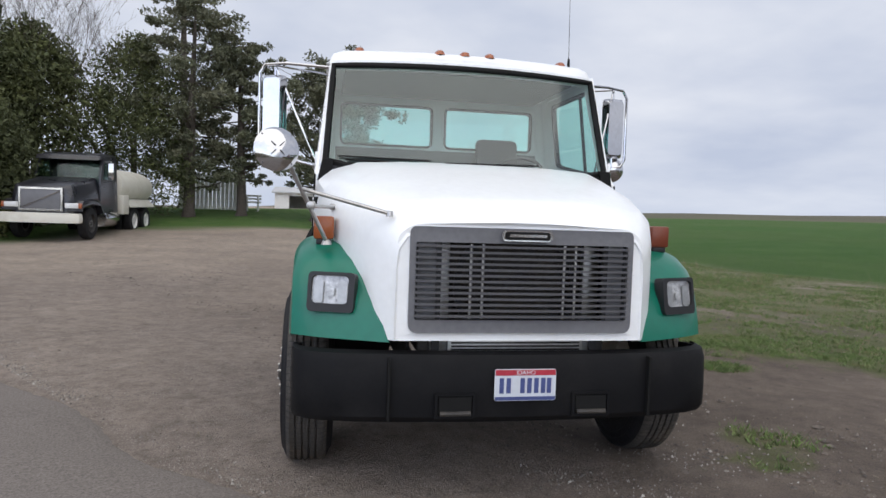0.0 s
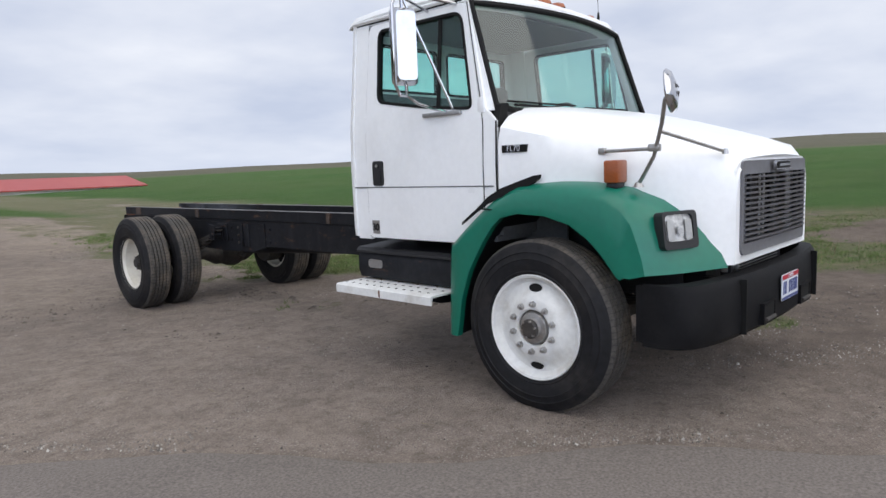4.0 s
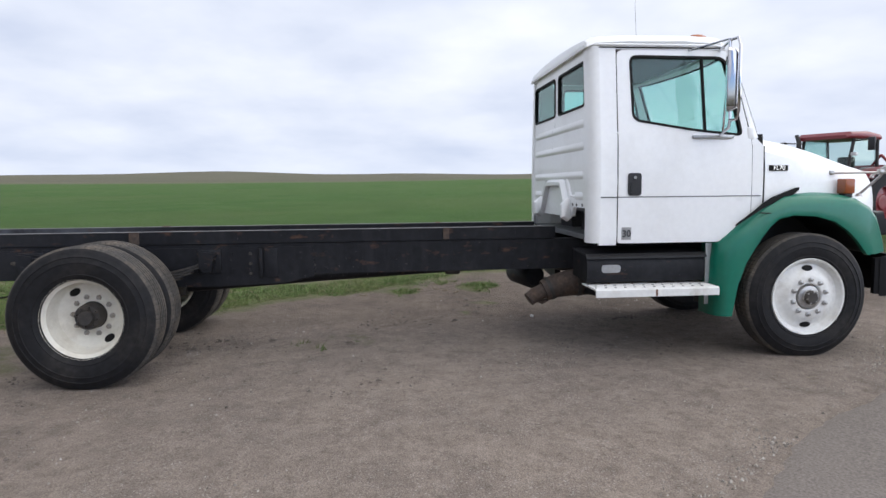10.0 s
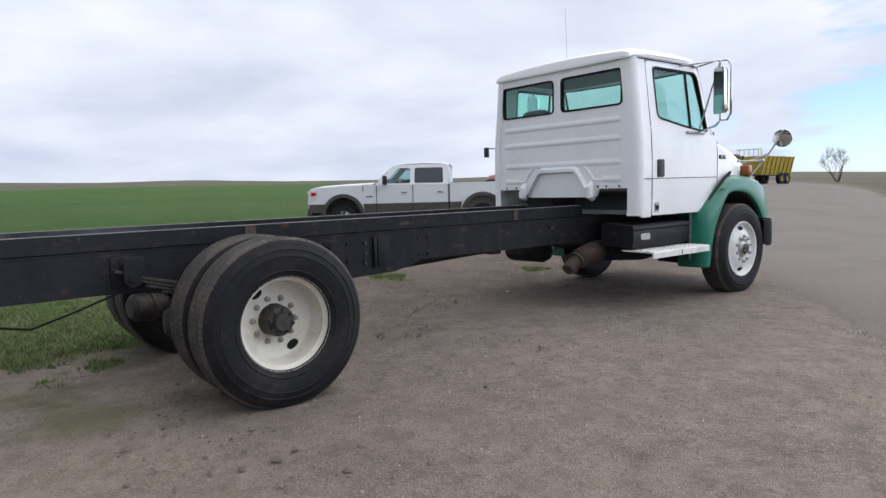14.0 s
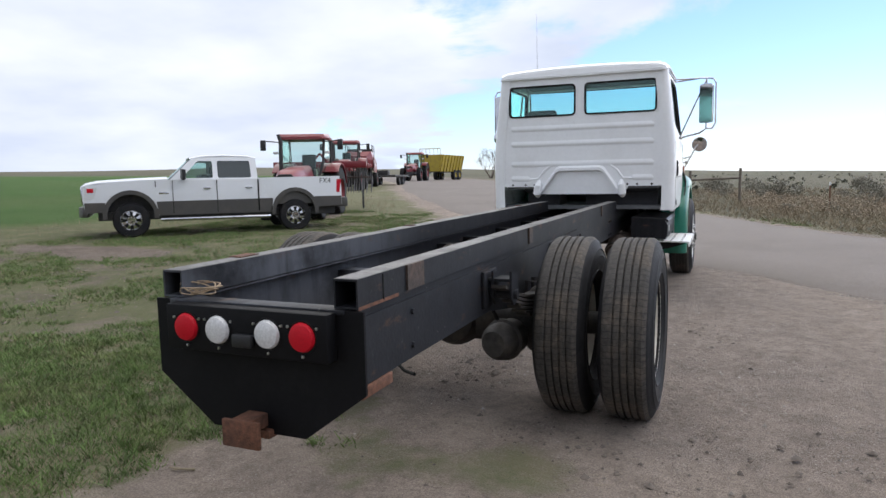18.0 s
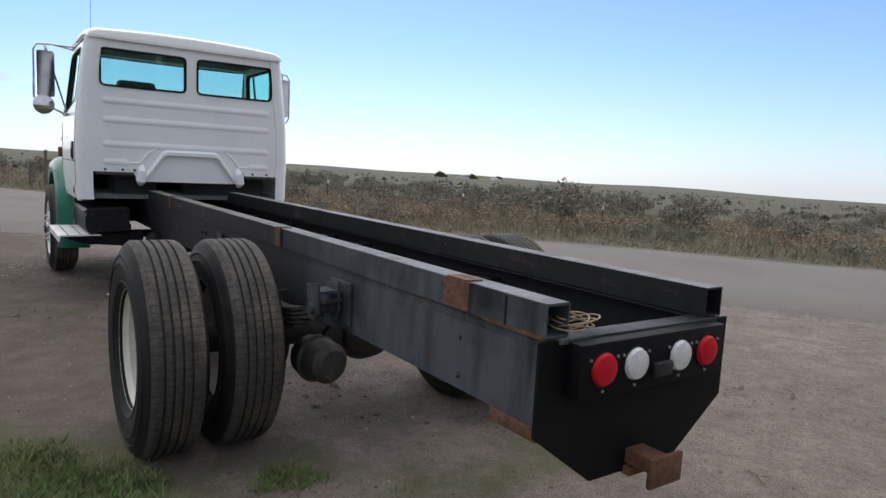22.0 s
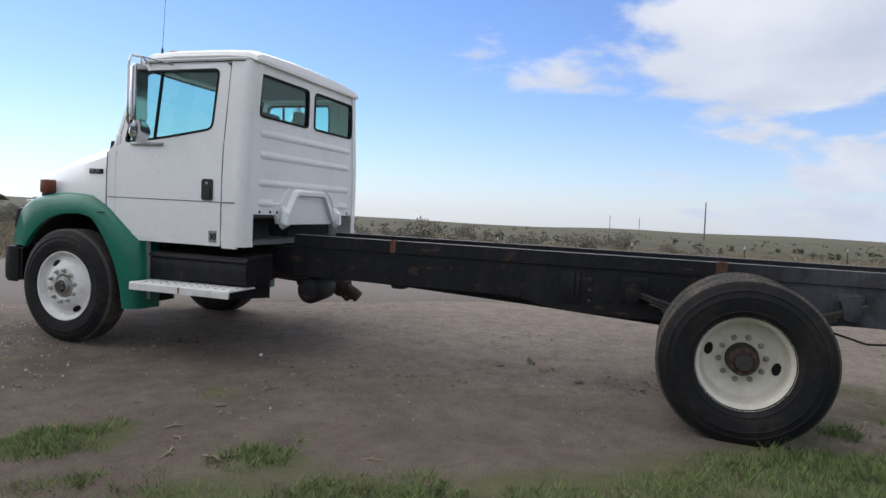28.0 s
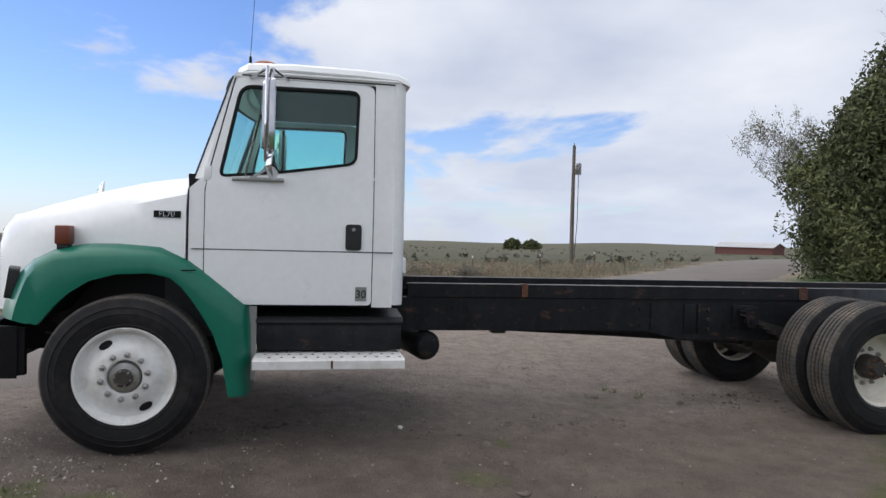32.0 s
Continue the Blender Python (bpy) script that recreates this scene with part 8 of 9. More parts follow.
pk = build_pickup()
place(pk, 11.0, 0.25, 137.5)
tr = build_tractor("red farm tractor with a cab, facing the lot")
place(tr, 11.55, -4.75, 201, 0.91)
place(copy_thing(tr, Matrix()), 20.2, -21.6, 206, 1.0)
t3 = place(copy_thing(tr, Matrix()), 29.8, -51.6, 193, 1.02)
build_baler(22.6, -27.6, 206)
build_cultivator(12.35, -6.85, 201)
build_flat_trailer(23.7, -34.0, 190)
build_spreader(30.0, -59.6, 180)
build_tank_truck(-9.42, 24.67, -3.7)
build_hopper_semi(24.1, -108.5, -86)
building("shed", "white open-fronted machine shed beyond the lawn", -2.8, 79, -2, 6.9, 6, 2.0, 0.5, WALL_WHITE, ROOF_GREY, (-1.9, 2.3, 1.6))
building("red_roofed_house", "low white building with a long red metal roof", 19.6, 82, 8, 15, 8, 0.55, 0.95, WALL_WHITE, ROOF_RED)
building("red_shed", "low dull red shed far along the road", -150, 118, 30, 15, 7, 2.2, 1.0, SHED_RED, ROOF_GREY)
building("farm_shed", "far white metal farm shed among trees", -300, -398, 55, 20, 9, 1.8, 0.8, WALL_WHITE, ROOF_GREY)
building("farm_shed", "far white metal farm shed among trees", -322, -384, 60, 12, 7, 1.6, 0.7, WALL_WHITE, ROOF_GREY)
building("farm_shed", "far grey metal shed on the horizon", 602, 352, 20, 14, 10, 2.2, 0.8, ROOF_GREY, ROOF_GREY)
building("farm_shed", "far grey metal shed on the horizon", 596, 372, 20, 8, 7, 3.4, 0.8, ROOF_GREY, ROOF_GREY)
fn = thing("board_fence", "pale weathered board fence at the lawn's edge", "fence", (-6.6, 36.0, gz(-6.6, 36)), 8)
for k in range(16):
    part("board", box(-1.6 + k * 0.2, -1.42 + k * 0.2, -0.02, 0.02, 0.05, 1.75 + 0.04 * math.sin(k * 2.3)), WHITE_OLD, fn)
part("rail", box(-1.6, 1.6, 0.02, 0.07, 0.5, 0.6), WHITE_OLD, fn)
bn = thing("bench", "white slatted garden bench on the lawn", "bench", (-4.9, 36.0, gz(-4.9, 36)), 0)
for x in (-0.55, 0.0, 0.55):
    part("bench_frame", box(x - 0.03, x + 0.03, -0.25, 0.25, 0, 0.8), WHITE_OLD, bn)
for z in (0.45, 0.62, 0.78):
    part("bench_slat", box(-0.7, 0.7, 0.2, 0.24, z - 0.05, z + 0.05), WHITE_OLD, bn)
part("bench_seat", box(-0.7, 0.7, -0.25, 0.2, 0.40, 0.44), WHITE_OLD, bn)

# ---- plants ----
LEAF_PINE = mat("pine_needles", (0.104, 0.112, 0.066), 0.8, vary=0.4, grain=3, stain=0.6, tone=(0.150, 0.138, 0.090), amount=0.8)
LEAF_CEDAR = mat("juniper_foliage", (0.068, 0.080, 0.032), 0.85, vary=0.45, grain=3, stain=0.5, tone=(0.135, 0.145, 0.048), amount=0.8)
BARK = mat("grey_bark", (0.085, 0.070, 0.058), 0.95, vary=0.35, grain=18, stain=3, tone=(0.045, 0.037, 0.03), amount=0.8, bump=0.6, bump_scale=25)
TWIG = mat("bare_twigs", (0.105, 0.085, 0.070), 0.95, vary=0.3, grain=8)
BUDS = mat("opening_buds", (0.17, 0.165, 0.11), 0.9, vary=0.3, grain=4)
SAGE = mat("sagebrush_leaf", (0.200, 0.190, 0.150), 0.95, vary=0.4, grain=5, stain=1.2, tone=(0.240, 0.200, 0.150), amount=0.8)
BRUSH = mat("brown_brush", (0.300, 0.235, 0.165), 0.95, vary=0.3, grain=4, stain=0.5, tone=(0.210, 0.185, 0.130), amount=0.9)
SAGE_FAR = mat("far_scrub_leaf", (0.088, 0.090, 0.062), 0.95, vary=0.3, grain=0.4, stain=0.05, tone=(0.118, 0.106, 0.074), amount=0.8)
DRY = mat("dry_grass", (0.255, 0.208, 0.138), 0.95, vary=0.35, grain=6, stain=0.9, tone=(0.175, 0.135, 0.09), amount=0.7)
BLADE = mat("green_grass_blade", (0.104, 0.160, 0.044), 0.8, vary=0.45, grain=9, stain=0.9, tone=(0.180, 0.185, 0.078), amount=0.7)
CLOD = mat("soil_clod", (0.120, 0.098, 0.082), 0.95, vary=0.4, grain=25, stain=6, tone=(0.052, 0.043, 0.037), amount=0.85)
def gravel_material():
    """Crushed stone, each piece of its own grey."""
    m = mat("mixed_gravel", (0.3, 0.28, 0.26), 0.95, vary=0.25, grain=60, bump=0.2)
    nt = m.node_tree
    b = nt.nodes["Principled BSDF"]
    geo, ramp = nt.nodes.new("ShaderNodeNewGeometry"), nt.nodes.new("ShaderNodeValToRGB")
    nt.links.new(geo.outputs["Random Per Island"], ramp.inputs[0])
    e = ramp.color_ramp.elements
    e[0].position, e[0].color = 0.0, (0.085, 0.075, 0.066, 1)
    e[1].position, e[1].color = 1.0, (0.44, 0.41, 0.37, 1)
    for p, c in ((0.35, (0.20, 0.175, 0.155, 1)), (0.75, (0.30, 0.27, 0.24, 1))):
        k = e.new(p)
        k.color = c
    nt.links.new(ramp.outputs[0], b.inputs["Base Color"])
    return m


STONE = gravel_material()
WOOD_GREY = mat("weathered_timber", (0.15, 0.125, 0.10), 0.9, vary=0.3, grain=20, stain=3, tone=(0.085, 0.07, 0.055), amount=0.7, bump=0.4)


class Soup:
    """Quick mesh of loose triangles and quads."""
    def __init__(self):
        self.v, self.f = [], []

    def quad(self, c, u, w):
        n = len(self.v)
        self.v += [tuple(c - u - w), tuple(c + u - w), tuple(c + u + w), tuple(c - u + w)]
        self.f.append((n, n + 1, n + 2, n + 3))

    def tri(self, a, b, c):
        n = len(self.v)
        self.v += [tuple(a), tuple(b), tuple(c)]
        self.f.append((n, n + 1, n + 2))

    def mesh(self, name, material):
        me = bpy.data.meshes.new(name)
        me.from_pydata(self.v, [], self.f)
        for m in material if isinstance(material, (list, tuple)) else [material]:
            me.materials.append(m)
        return me


def tri_mesh(name, T, material):
    """A mesh of loose triangles from an array (n, 3, 3)."""
    me = bpy.data.meshes.new(name)
    n = len(T)
    me.vertices.add(n * 3)
    me.vertices.foreach_set("co", np.ascontiguousarray(T, np.float32).reshape(-1))
    me.loops.add(n * 3)
    me.loops.foreach_set("vertex_index", np.arange(n * 3, dtype=np.int32))
    me.polygons.add(n)
    me.polygons.foreach_set("loop_start", np.arange(0, n * 3, 3, dtype=np.int32))
    me.materials.append(material)
    me.update(calc_edges=True)
    return me


def pebbles(nr, P, Z, r, n, flat):
    """Irregular low stones on a common base ring: returns a closed-top fan mesh of n sides a stone."""
    m = len(P)
    a0 = nr.uniform(0, 6.3, m)
    ang = a0[:, None] + (np.arange(n)[None] + nr.uniform(-0.25, 0.25, (m, n))) * (2 * math.pi / n)
    rr = r[:, None] * nr.uniform(0.7, 1.3, (m, n))
    ring = np.stack([P[:, :1] + rr * np.cos(ang), P[:, 1:] + rr * np.sin(ang), np.broadcast_to((Z - 0.004)[:, None], (m, n))], -1)
    top = np.stack([P[:, 0] + nr.uniform(-0.35, 0.35, m) * r, P[:, 1] + nr.uniform(-0.35, 0.35, m) * r, Z + 0.002 + r * flat * nr.uniform(0.6, 1.3, m)], -1)
    v = np.concatenate([ring, top[:, None]], 1).reshape(-1, 3)
    base = np.arange(m)[:, None] * (n + 1)
    k = np.arange(n)[None]
    f = np.stack([base + k, base + (k + 1) % n, np.broadcast_to(base + n, (m, n))], -1).reshape(-1, 3)
    return v, f


def face_mesh(name, v, f, material):
    """A triangle mesh from shared points and faces."""
    me = bpy.data.meshes.new(name)
    me.vertices.add(len(v))
    me.vertices.foreach_set("co", np.ascontiguousarray(v, np.float32).reshape(-1))
    me.loops.add(len(f) * 3)
    me.loops.foreach_set("vertex_index", f.astype(np.int32).reshape(-1))
    me.polygons.add(len(f))
    me.polygons.foreach_set("loop_start", np.arange(0, len(f) * 3, 3, dtype=np.int32))
    me.materials.append(material)
    me.update(calc_edges=True)
    return me


def rand_unit(rng):
    z, a = rng.uniform(-1, 1), rng.uniform(0, 2 * math.pi)
    r = math.sqrt(1 - z * z)
    return np.array((r * math.cos(a), r * math.sin(a), z))


def leaf_cluster(soup, c, rad, n, size, rng, flat=1.0):
    for _ in range(n):
        d = rand_unit(rng) * rad * rng.random() ** 0.4
        d[2] *= flat
        u, w = rand_unit(rng), rand_unit(rng)
        w = w - u * float(u @ w)
        k = size * rng.uniform(0.6, 1.3)
        soup.quad(np.array(c) + d, u * k, w / (np.linalg.norm(w) + 1e-6) * k * 0.45)


def grow(bm, p, d, length, r, depth, rng, tips, spread=0.55, up=0.12, seg=4):
    """A limb that bends and forks; gathers its tips."""
    pts, rs = [Vector(p)], [r]
    d = Vector(d).normalized()
    for i in range(seg):
        d = (d + Vector((rng.uniform(-1, 1), rng.uniform(-1, 1), rng.uniform(-0.6, 1))) * 0.16 + Vector((0, 0, up * 0.3))).normalized()
        pts.append(pts[-1] + d * length / seg)
        rs.append(r * (1 - 0.55 * (i + 1) / seg))
    add_tube(bm, pts, rs, 5 if r < 0.05 else 8, caps=False)
    if depth == 0:
        tips.append((pts[-1], d))
        tips.append((pts[len(pts) // 2], d))
        return
    kids = rng.randint(2, 4)
    for k in range(kids):
        q = pts[rng.randint(max(1, seg - 2), seg)]
        nd = (d + Vector((rng.uniform(-1, 1), rng.uniform(-1, 1), rng.uniform(-0.4, 0.9))) * spread * 1.5).normalized()
        grow(bm, q, nd, length * rng.uniform(0.55, 0.8), max(0.006, rs[-1] * rng.uniform(0.6, 0.9)), depth - 1, rng, tips, spread, up, max(2, seg - 1))


def pine(name, loc, height, crown, seed, label, trunk_r=0.22, bare=0.18, density=1.0, lean=0.0):
    """A round-headed pine: trunk, limbs and many needle clumps with gaps."""
    rng = random.Random(seed)
    x, y = loc
    t = thing(name, label, "tree", (x, y, gz(x, y) - 0.05), group="pines on the lawn")
    bm = bmesh.new()
    top = height * 0.92
    add_tube(bm, [(0, 0, 0), (0.02, 0, height * 0.03), (lean * height * 0.4, 0.05, height * 0.45), (lean * height, 0.1, top)], [trunk_r * 1.35, trunk_r, trunk_r * 0.7, 0.04], 10)
    soup = Soup()
    n = int(44 * density)
    for k in range(n):
        f = (k + 0.5) / n
        z = height * (bare + (0.96 - bare) * f)
        prof = math.sin(math.pi * (0.18 + 0.76 * f)) ** 0.5
        a = k * 2.4 + rng.uniform(-0.4, 0.4)
        L = crown * prof * rng.uniform(0.6, 1.08)
        rise = rng.uniform(-0.05, 0.4) * L
        base = Vector((lean * z, 0.05, z))
        tip = base + Vector((math.cos(a) * L, math.sin(a) * L, rise))
        mid = (base + tip) / 2 + Vector((0, 0, -0.06 * L))
        add_tube(bm, [base, mid, tip], [0.05 * (1.2 - f), 0.035 * (1.2 - f), 0.01], 5, caps=False)
        for j in range(6):
            q = base.lerp(tip, rng.uniform(0.35, 1.05)) + Vector((rng.uniform(-1, 1), rng.uniform(-1, 1), rng.uniform(-0.5, 0.8))) * 0.13 * crown
            leaf_cluster(soup, tuple(q), crown * rng.uniform(0.08, 0.16), int(66 * density), 0.062, rng, 0.7)
    part("trunk", bm, BARK, t)
    ob = new("crown", soup.mesh("crown", LEAF_PINE))
    ob.parent = t
    return t


def bare_tree(loc, height, seed, label, spread=0.5, buds=0, wide=1.0):
    rng = random.Random(seed)
    x, y = loc
    t = thing("bare_tree", label, "tree", (x, y, gz(x, y) - 0.05), group="bare deciduous trees")
    bm = bmesh.new()
    tips = []
    for k in range(3):
        a = k * 2.1 + rng.random()
        grow(bm, (0.1 * math.cos(a), 0.1 * math.sin(a), 0), (0.28 * math.cos(a) * wide, 0.28 * math.sin(a) * wide, 1), height * 0.36, 0.13, 4, rng, tips, spread, 0.25, 4)
    part("trunk", bm, TWIG, t)
    soup = Soup()
    for p, d in tips:
        for j in range(5):
            q = np.array(p) + rand_unit(rng) * 0.1
            w = rand_unit(rng) * 0.006
            e = np.array(d) * rng.uniform(0.2, 0.5) + rand_unit(rng) * 0.22
            soup.tri(q - w, q + w, q + e)
        if buds:
            leaf_cluster(soup, tuple(p), 0.3, buds, 0.035, rng)
    ob = new("crown", soup.mesh("crown", BUDS if buds else TWIG))
    ob.parent = t
    return t


def cedar(loc, height, radius, seed, label, leaf=0.07, density=1.0, mat_=None, name="juniper"):
    """A dense evergreen bush to the ground, of many sprays round a trunk."""
    rng = random.Random(seed)
    x, y = loc
    t = thing(name, label, "tree", (x, y, gz(x, y) - 0.05), group="junipers")
    bm = bmesh.new()
    add_tube(bm, [(0, 0, 0), (0, 0, height * 0.8)], [0.12, 0.03], 8)
    for k in range(5):
        a, z = k * 2.4, height * rng.uniform(0.05, 0.7)
        add_tube(bm, [(0, 0, z), (math.cos(a) * radius * 0.6, math.sin(a) * radius * 0.6, z + 0.5)], [0.03, 0.01], 5)
    part("trunk", bm, BARK, t)
    soup = Soup()
    for k in range(int(210 * density)):
        f = rng.random() ** 0.8
        z = height * f
        prof = (1 - f ** 2.2) ** 0.6 * (0.75 + 0.25 * min(1, f * 5))
        a = rng.uniform(0, 2 * math.pi)
        lob = 1 + 0.22 * math.sin(3 * a + z * 1.4 + seed) + 0.12 * math.sin(7 * a - z * 2)
        r = radius * prof * lob * (rng.uniform(0.72, 1.0) if k % 4 else rng.uniform(0.25, 0.7))
        leaf_cluster(soup, (r * math.cos(a), r * math.sin(a), z + rng.uniform(-0.1, 0.25)), radius * 0.17 + 0.12, int(44 * density), leaf, rng, 1.25)
    ob = new("crown", soup.mesh("crown", mat_ or LEAF_CEDAR))
    ob.parent = t
    return t


def build_trees():
    # pines along the lawn
    pine("pine_tree", (-1.35, 32.4), 7.7, 3.15, 5, "round-crowned dark green pine on the lawn", 0.26, 0.20, 1.35, 0.14)
    pine("pine_tree", (-4.9, 33.6), 8.6, 2.3, 9, "round-crowned dark green pine on the lawn", 0.24, 0.20, 1.2, -0.02)
    pine("pine_tree", (-7.2, 33.0), 10.6, 2.9, 14, "tall dense dark green pine on the lawn", 0.26, 0.12, 1.1, 0.02)
    pine("pine_tree", (-8.4, 38.0), 15.5, 3.5, 15, "tall dense dark green pine behind the lawn", 0.26, 0.1, 0.8, -0.01)
    bare_tree((-13.0, 31.0), 13.5, 21, "tall leafless tree with spreading grey branches")
    bare_tree((-17.5, 32.0), 14.0, 25, "tall leafless tree with spreading grey branches")
    bare_tree((-10.5, 35.0), 12.0, 28, "tall leafless tree with spreading grey branches")
    cedar((-9.6, 33.2), 7.8, 2.7, 31, "dense olive-green juniper behind the tank truck", 0.06, 1.6)
    cedar((-12.9, 30.6), 7.6, 3.2, 33, "dense olive-green juniper behind the tank truck", 0.075, 1.5)
    # the juniper by the road, with budding trees behind
    cedar((-13.4, 24.3), 6.2, 2.7, 41, "large dense green juniper beside the road", 0.060, 2.6)
    cedar((-14.6, 27.4), 9.2, 3.2, 43, "tall dense green juniper beside the road", 0.068, 2.4)
    bare_tree((-24.5, 31.5), 7.5, 51, "budding tree with fine pale twigs", 0.6, 16, 1.6)
    bare_tree((-20.0, 27.5), 8.0, 52, "budding tree with fine pale twigs", 0.6, 16, 1.5)
    # far trees round the farmstead and along the range
    for k, (x, y, h, r) in enumerate(((-285, -408, 3.6, 4), (-292, -415, 3.2, 4), (-312, -402, 3.4, 4), (-330, -392, 3, 4), (-185, 64, 2.8, 3), (-194, 73, 2.4, 3))):
        cedar((x, y), h, r, 80 + k, "far dark round tree on the plain", 0.28, 0.5, None, "distant_tree")
    bare_tree((31.5, -82.0), 5.2, 55, "small round leafless tree beside the road", 0.7, 0, 1.9)


def bush_mesh(seed, dry=0.2):
    rng = random.Random(seed)
    s = Soup()
    for k in range(26):
        a = rng.uniform(0, 2 * math.pi)
        r = rng.random() ** 0.6 * 0.62
        z = 0.18 + (0.62 - 0.45 * r) * rng.random()
        leaf_cluster(s, (r * math.cos(a), r * math.sin(a), z), 0.20, 46, 0.030, rng)
    for k in range(24):
        a, r = rng.uniform(0, 2 * math.pi), rng.uniform(0.2, 0.7)
        w = rand_unit(rng) * 0.012
        s.tri(np.array((0, 0, 0)) - w, w, np.array((r * math.cos(a), r * math.sin(a), rng.uniform(0.5, 0.95))))
    return s.mesh("sagebrush", SAGE)


def build_range():
    """Sagebrush, dry grass and fence beyond the road."""
    rng = random.Random(77)
    meshes = [bush_mesh(k) for k in range(5)]
    # the far side of the road, bushes thick near the fence
    nr = np.random.RandomState(12)
    line = np.array([p for p in ROAD_LINE if -30 < p[1] < 34])

    def beyond(n, reach, power):
        """Places beyond the road, thinning out with distance."""
        i = nr.randint(1, len(line) - 1, n)
        t = line[i + 1, :2] - line[i - 1, :2]
        t /= np.linalg.norm(t, axis=1)[:, None]
        nrm = np.stack([t[:, 1], -t[:, 0]], 1)
        nrm[nrm[:, 0] > 0] *= -1
        off = line[i, 2] + reach[0] + nr.rand(n) ** power * (reach[1] - reach[0])
        P = line[i, :2] + nrm * off[:, None] + t * nr.uniform(-2, 2, (n, 1))
        d = road_dist(P[:, 0], P[:, 1])
        ok = (d > reach[0] * 0.75) & ~east_of_road(P[:, 0], P[:, 1])
        return P[ok], d[ok]
    P, D = beyond(440, (1.9, 44), 1.15)
    Zs = ground_z(P[:, 0], P[:, 1])
    for (x, y), d, z in list(zip(P, D, Zs))[:290]:
        k = (rng.uniform(0.5, 0.95) if rng.random() < 0.75 else rng.uniform(0.95, 1.5)) * (0.55 if d < 4.5 else 1.0)
        ob = new("sagebrush", meshes[rng.randrange(5)])
        ob.matrix_world = Matrix.LocRotScale((x, y, z - 0.05), Euler((0, 0, rng.uniform(0, 6.3))), (k, k, k * rng.uniform(0.8, 1.2)))
        tagged(ob, "grey-green sagebrush in dry grass beyond the road", "bush", "sagebrush along the road")
    # the thicket between the bushes: low brown brush, joined
    s = Soup()
    P, D = beyond(240, (2.2, 9), 1.1)
    for (x, y), d, z in zip(P, D, ground_z(P[:, 0], P[:, 1])):
        k = rng.uniform(0.22, 0.5) * min(1.0, 0.5 + d / 5)
        for j in range(9):
            a, r = rng.uniform(0, 6.3), rng.random() ** 0.5 * k * 1.1
            leaf_cluster(s, (x + r * math.cos(a), y + r * math.sin(a), z + k * rng.uniform(0.25, 0.95)), k * 0.46, 26, 0.024, rng)
    tagged(new("brush", s.mesh("brush", BRUSH)), "low brown brush between the sagebrush", "scrub", kind="stuff")
    # distant scrub, one sheet of clumps
    s = Soup()
    A, R = nr.uniform(-3.4, 0.25, 1100), 35 + 260 * nr.rand(1100) ** 1.3
    X, Y = np.sin(A) * R - 8, np.cos(A) * R + 6
    ok = (road_dist(X, Y) > 2) & ~east_of_road(X, Y)
    for x, y, z in zip(X[ok], Y[ok], ground_z(X[ok], Y[ok])):
        k2 = rng.uniform(0.25, 0.65)
        for j in range(11):
            c = np.array((x, y, z + 0.35 * k2)) + rand_unit(rng) * 0.55 * k2 * np.array((1, 1, 0.7))
            u, w = rand_unit(rng), rand_unit(rng)
            s.quad(c, u * 0.24 * k2, w * 0.18 * k2)
    tagged(new("distant_scrub", s.mesh("distant_scrub", SAGE_FAR)), "grey-green scrub over the far range", "scrub", kind="stuff")
    # dry grass on the verge
    s = Soup()
    P, D = beyond(52000, (0.5, 20), 1.2)
    for (x, y), d, z, thick in zip(P, D, ground_z(P[:, 0], P[:, 1]), patches(P[:, 0], P[:, 1], 0.9, 3)):
        h = rng.uniform(0.05, 0.34) * min(1.0, 0.3 + d / 3) * (0.35 + 1.1 * thick)
        c = np.array((x, y, z))
        w = rand_unit(rng) * 0.014
        s.tri(c - w, c + w, c + np.array((rng.uniform(-0.15, 0.15), rng.uniform(-0.15, 0.15), h)))
    tagged(new("dry_grass", s.mesh("dry_grass", DRY)), "straw-coloured dry grass along the verge", "grass", kind="stuff")


def blades(nr, C, Z, per, spread, h_lo, h_hi, width):
    """Splayed blades round each clump's middle, as triangles."""
    n = len(C) * per
    c = np.repeat(C, per, 0) + nr.normal(0, 1, (n, 2)) * np.repeat(spread, per)[:, None]
    z = np.repeat(Z, per) - 0.006
    a = nr.uniform(0, 2 * math.pi, n)
    h = nr.uniform(h_lo, h_hi, n) * np.repeat(nr.uniform(0.6, 1.3, len(C)), per)
    lean = nr.uniform(0.3, 1.3, n) * h
    d = nr.uniform(0, 2 * math.pi, n)
    w = nr.uniform(0.6, 1.3, n) * width
    b = np.stack([c[:, 0], c[:, 1], z], -1)
    o = np.stack([np.cos(a) * w, np.sin(a) * w, np.zeros(n)], -1)
    t = b + np.stack([np.cos(d) * lean, np.sin(d) * lean, h], -1)
    return np.stack([b - o, b + o, t], 1)


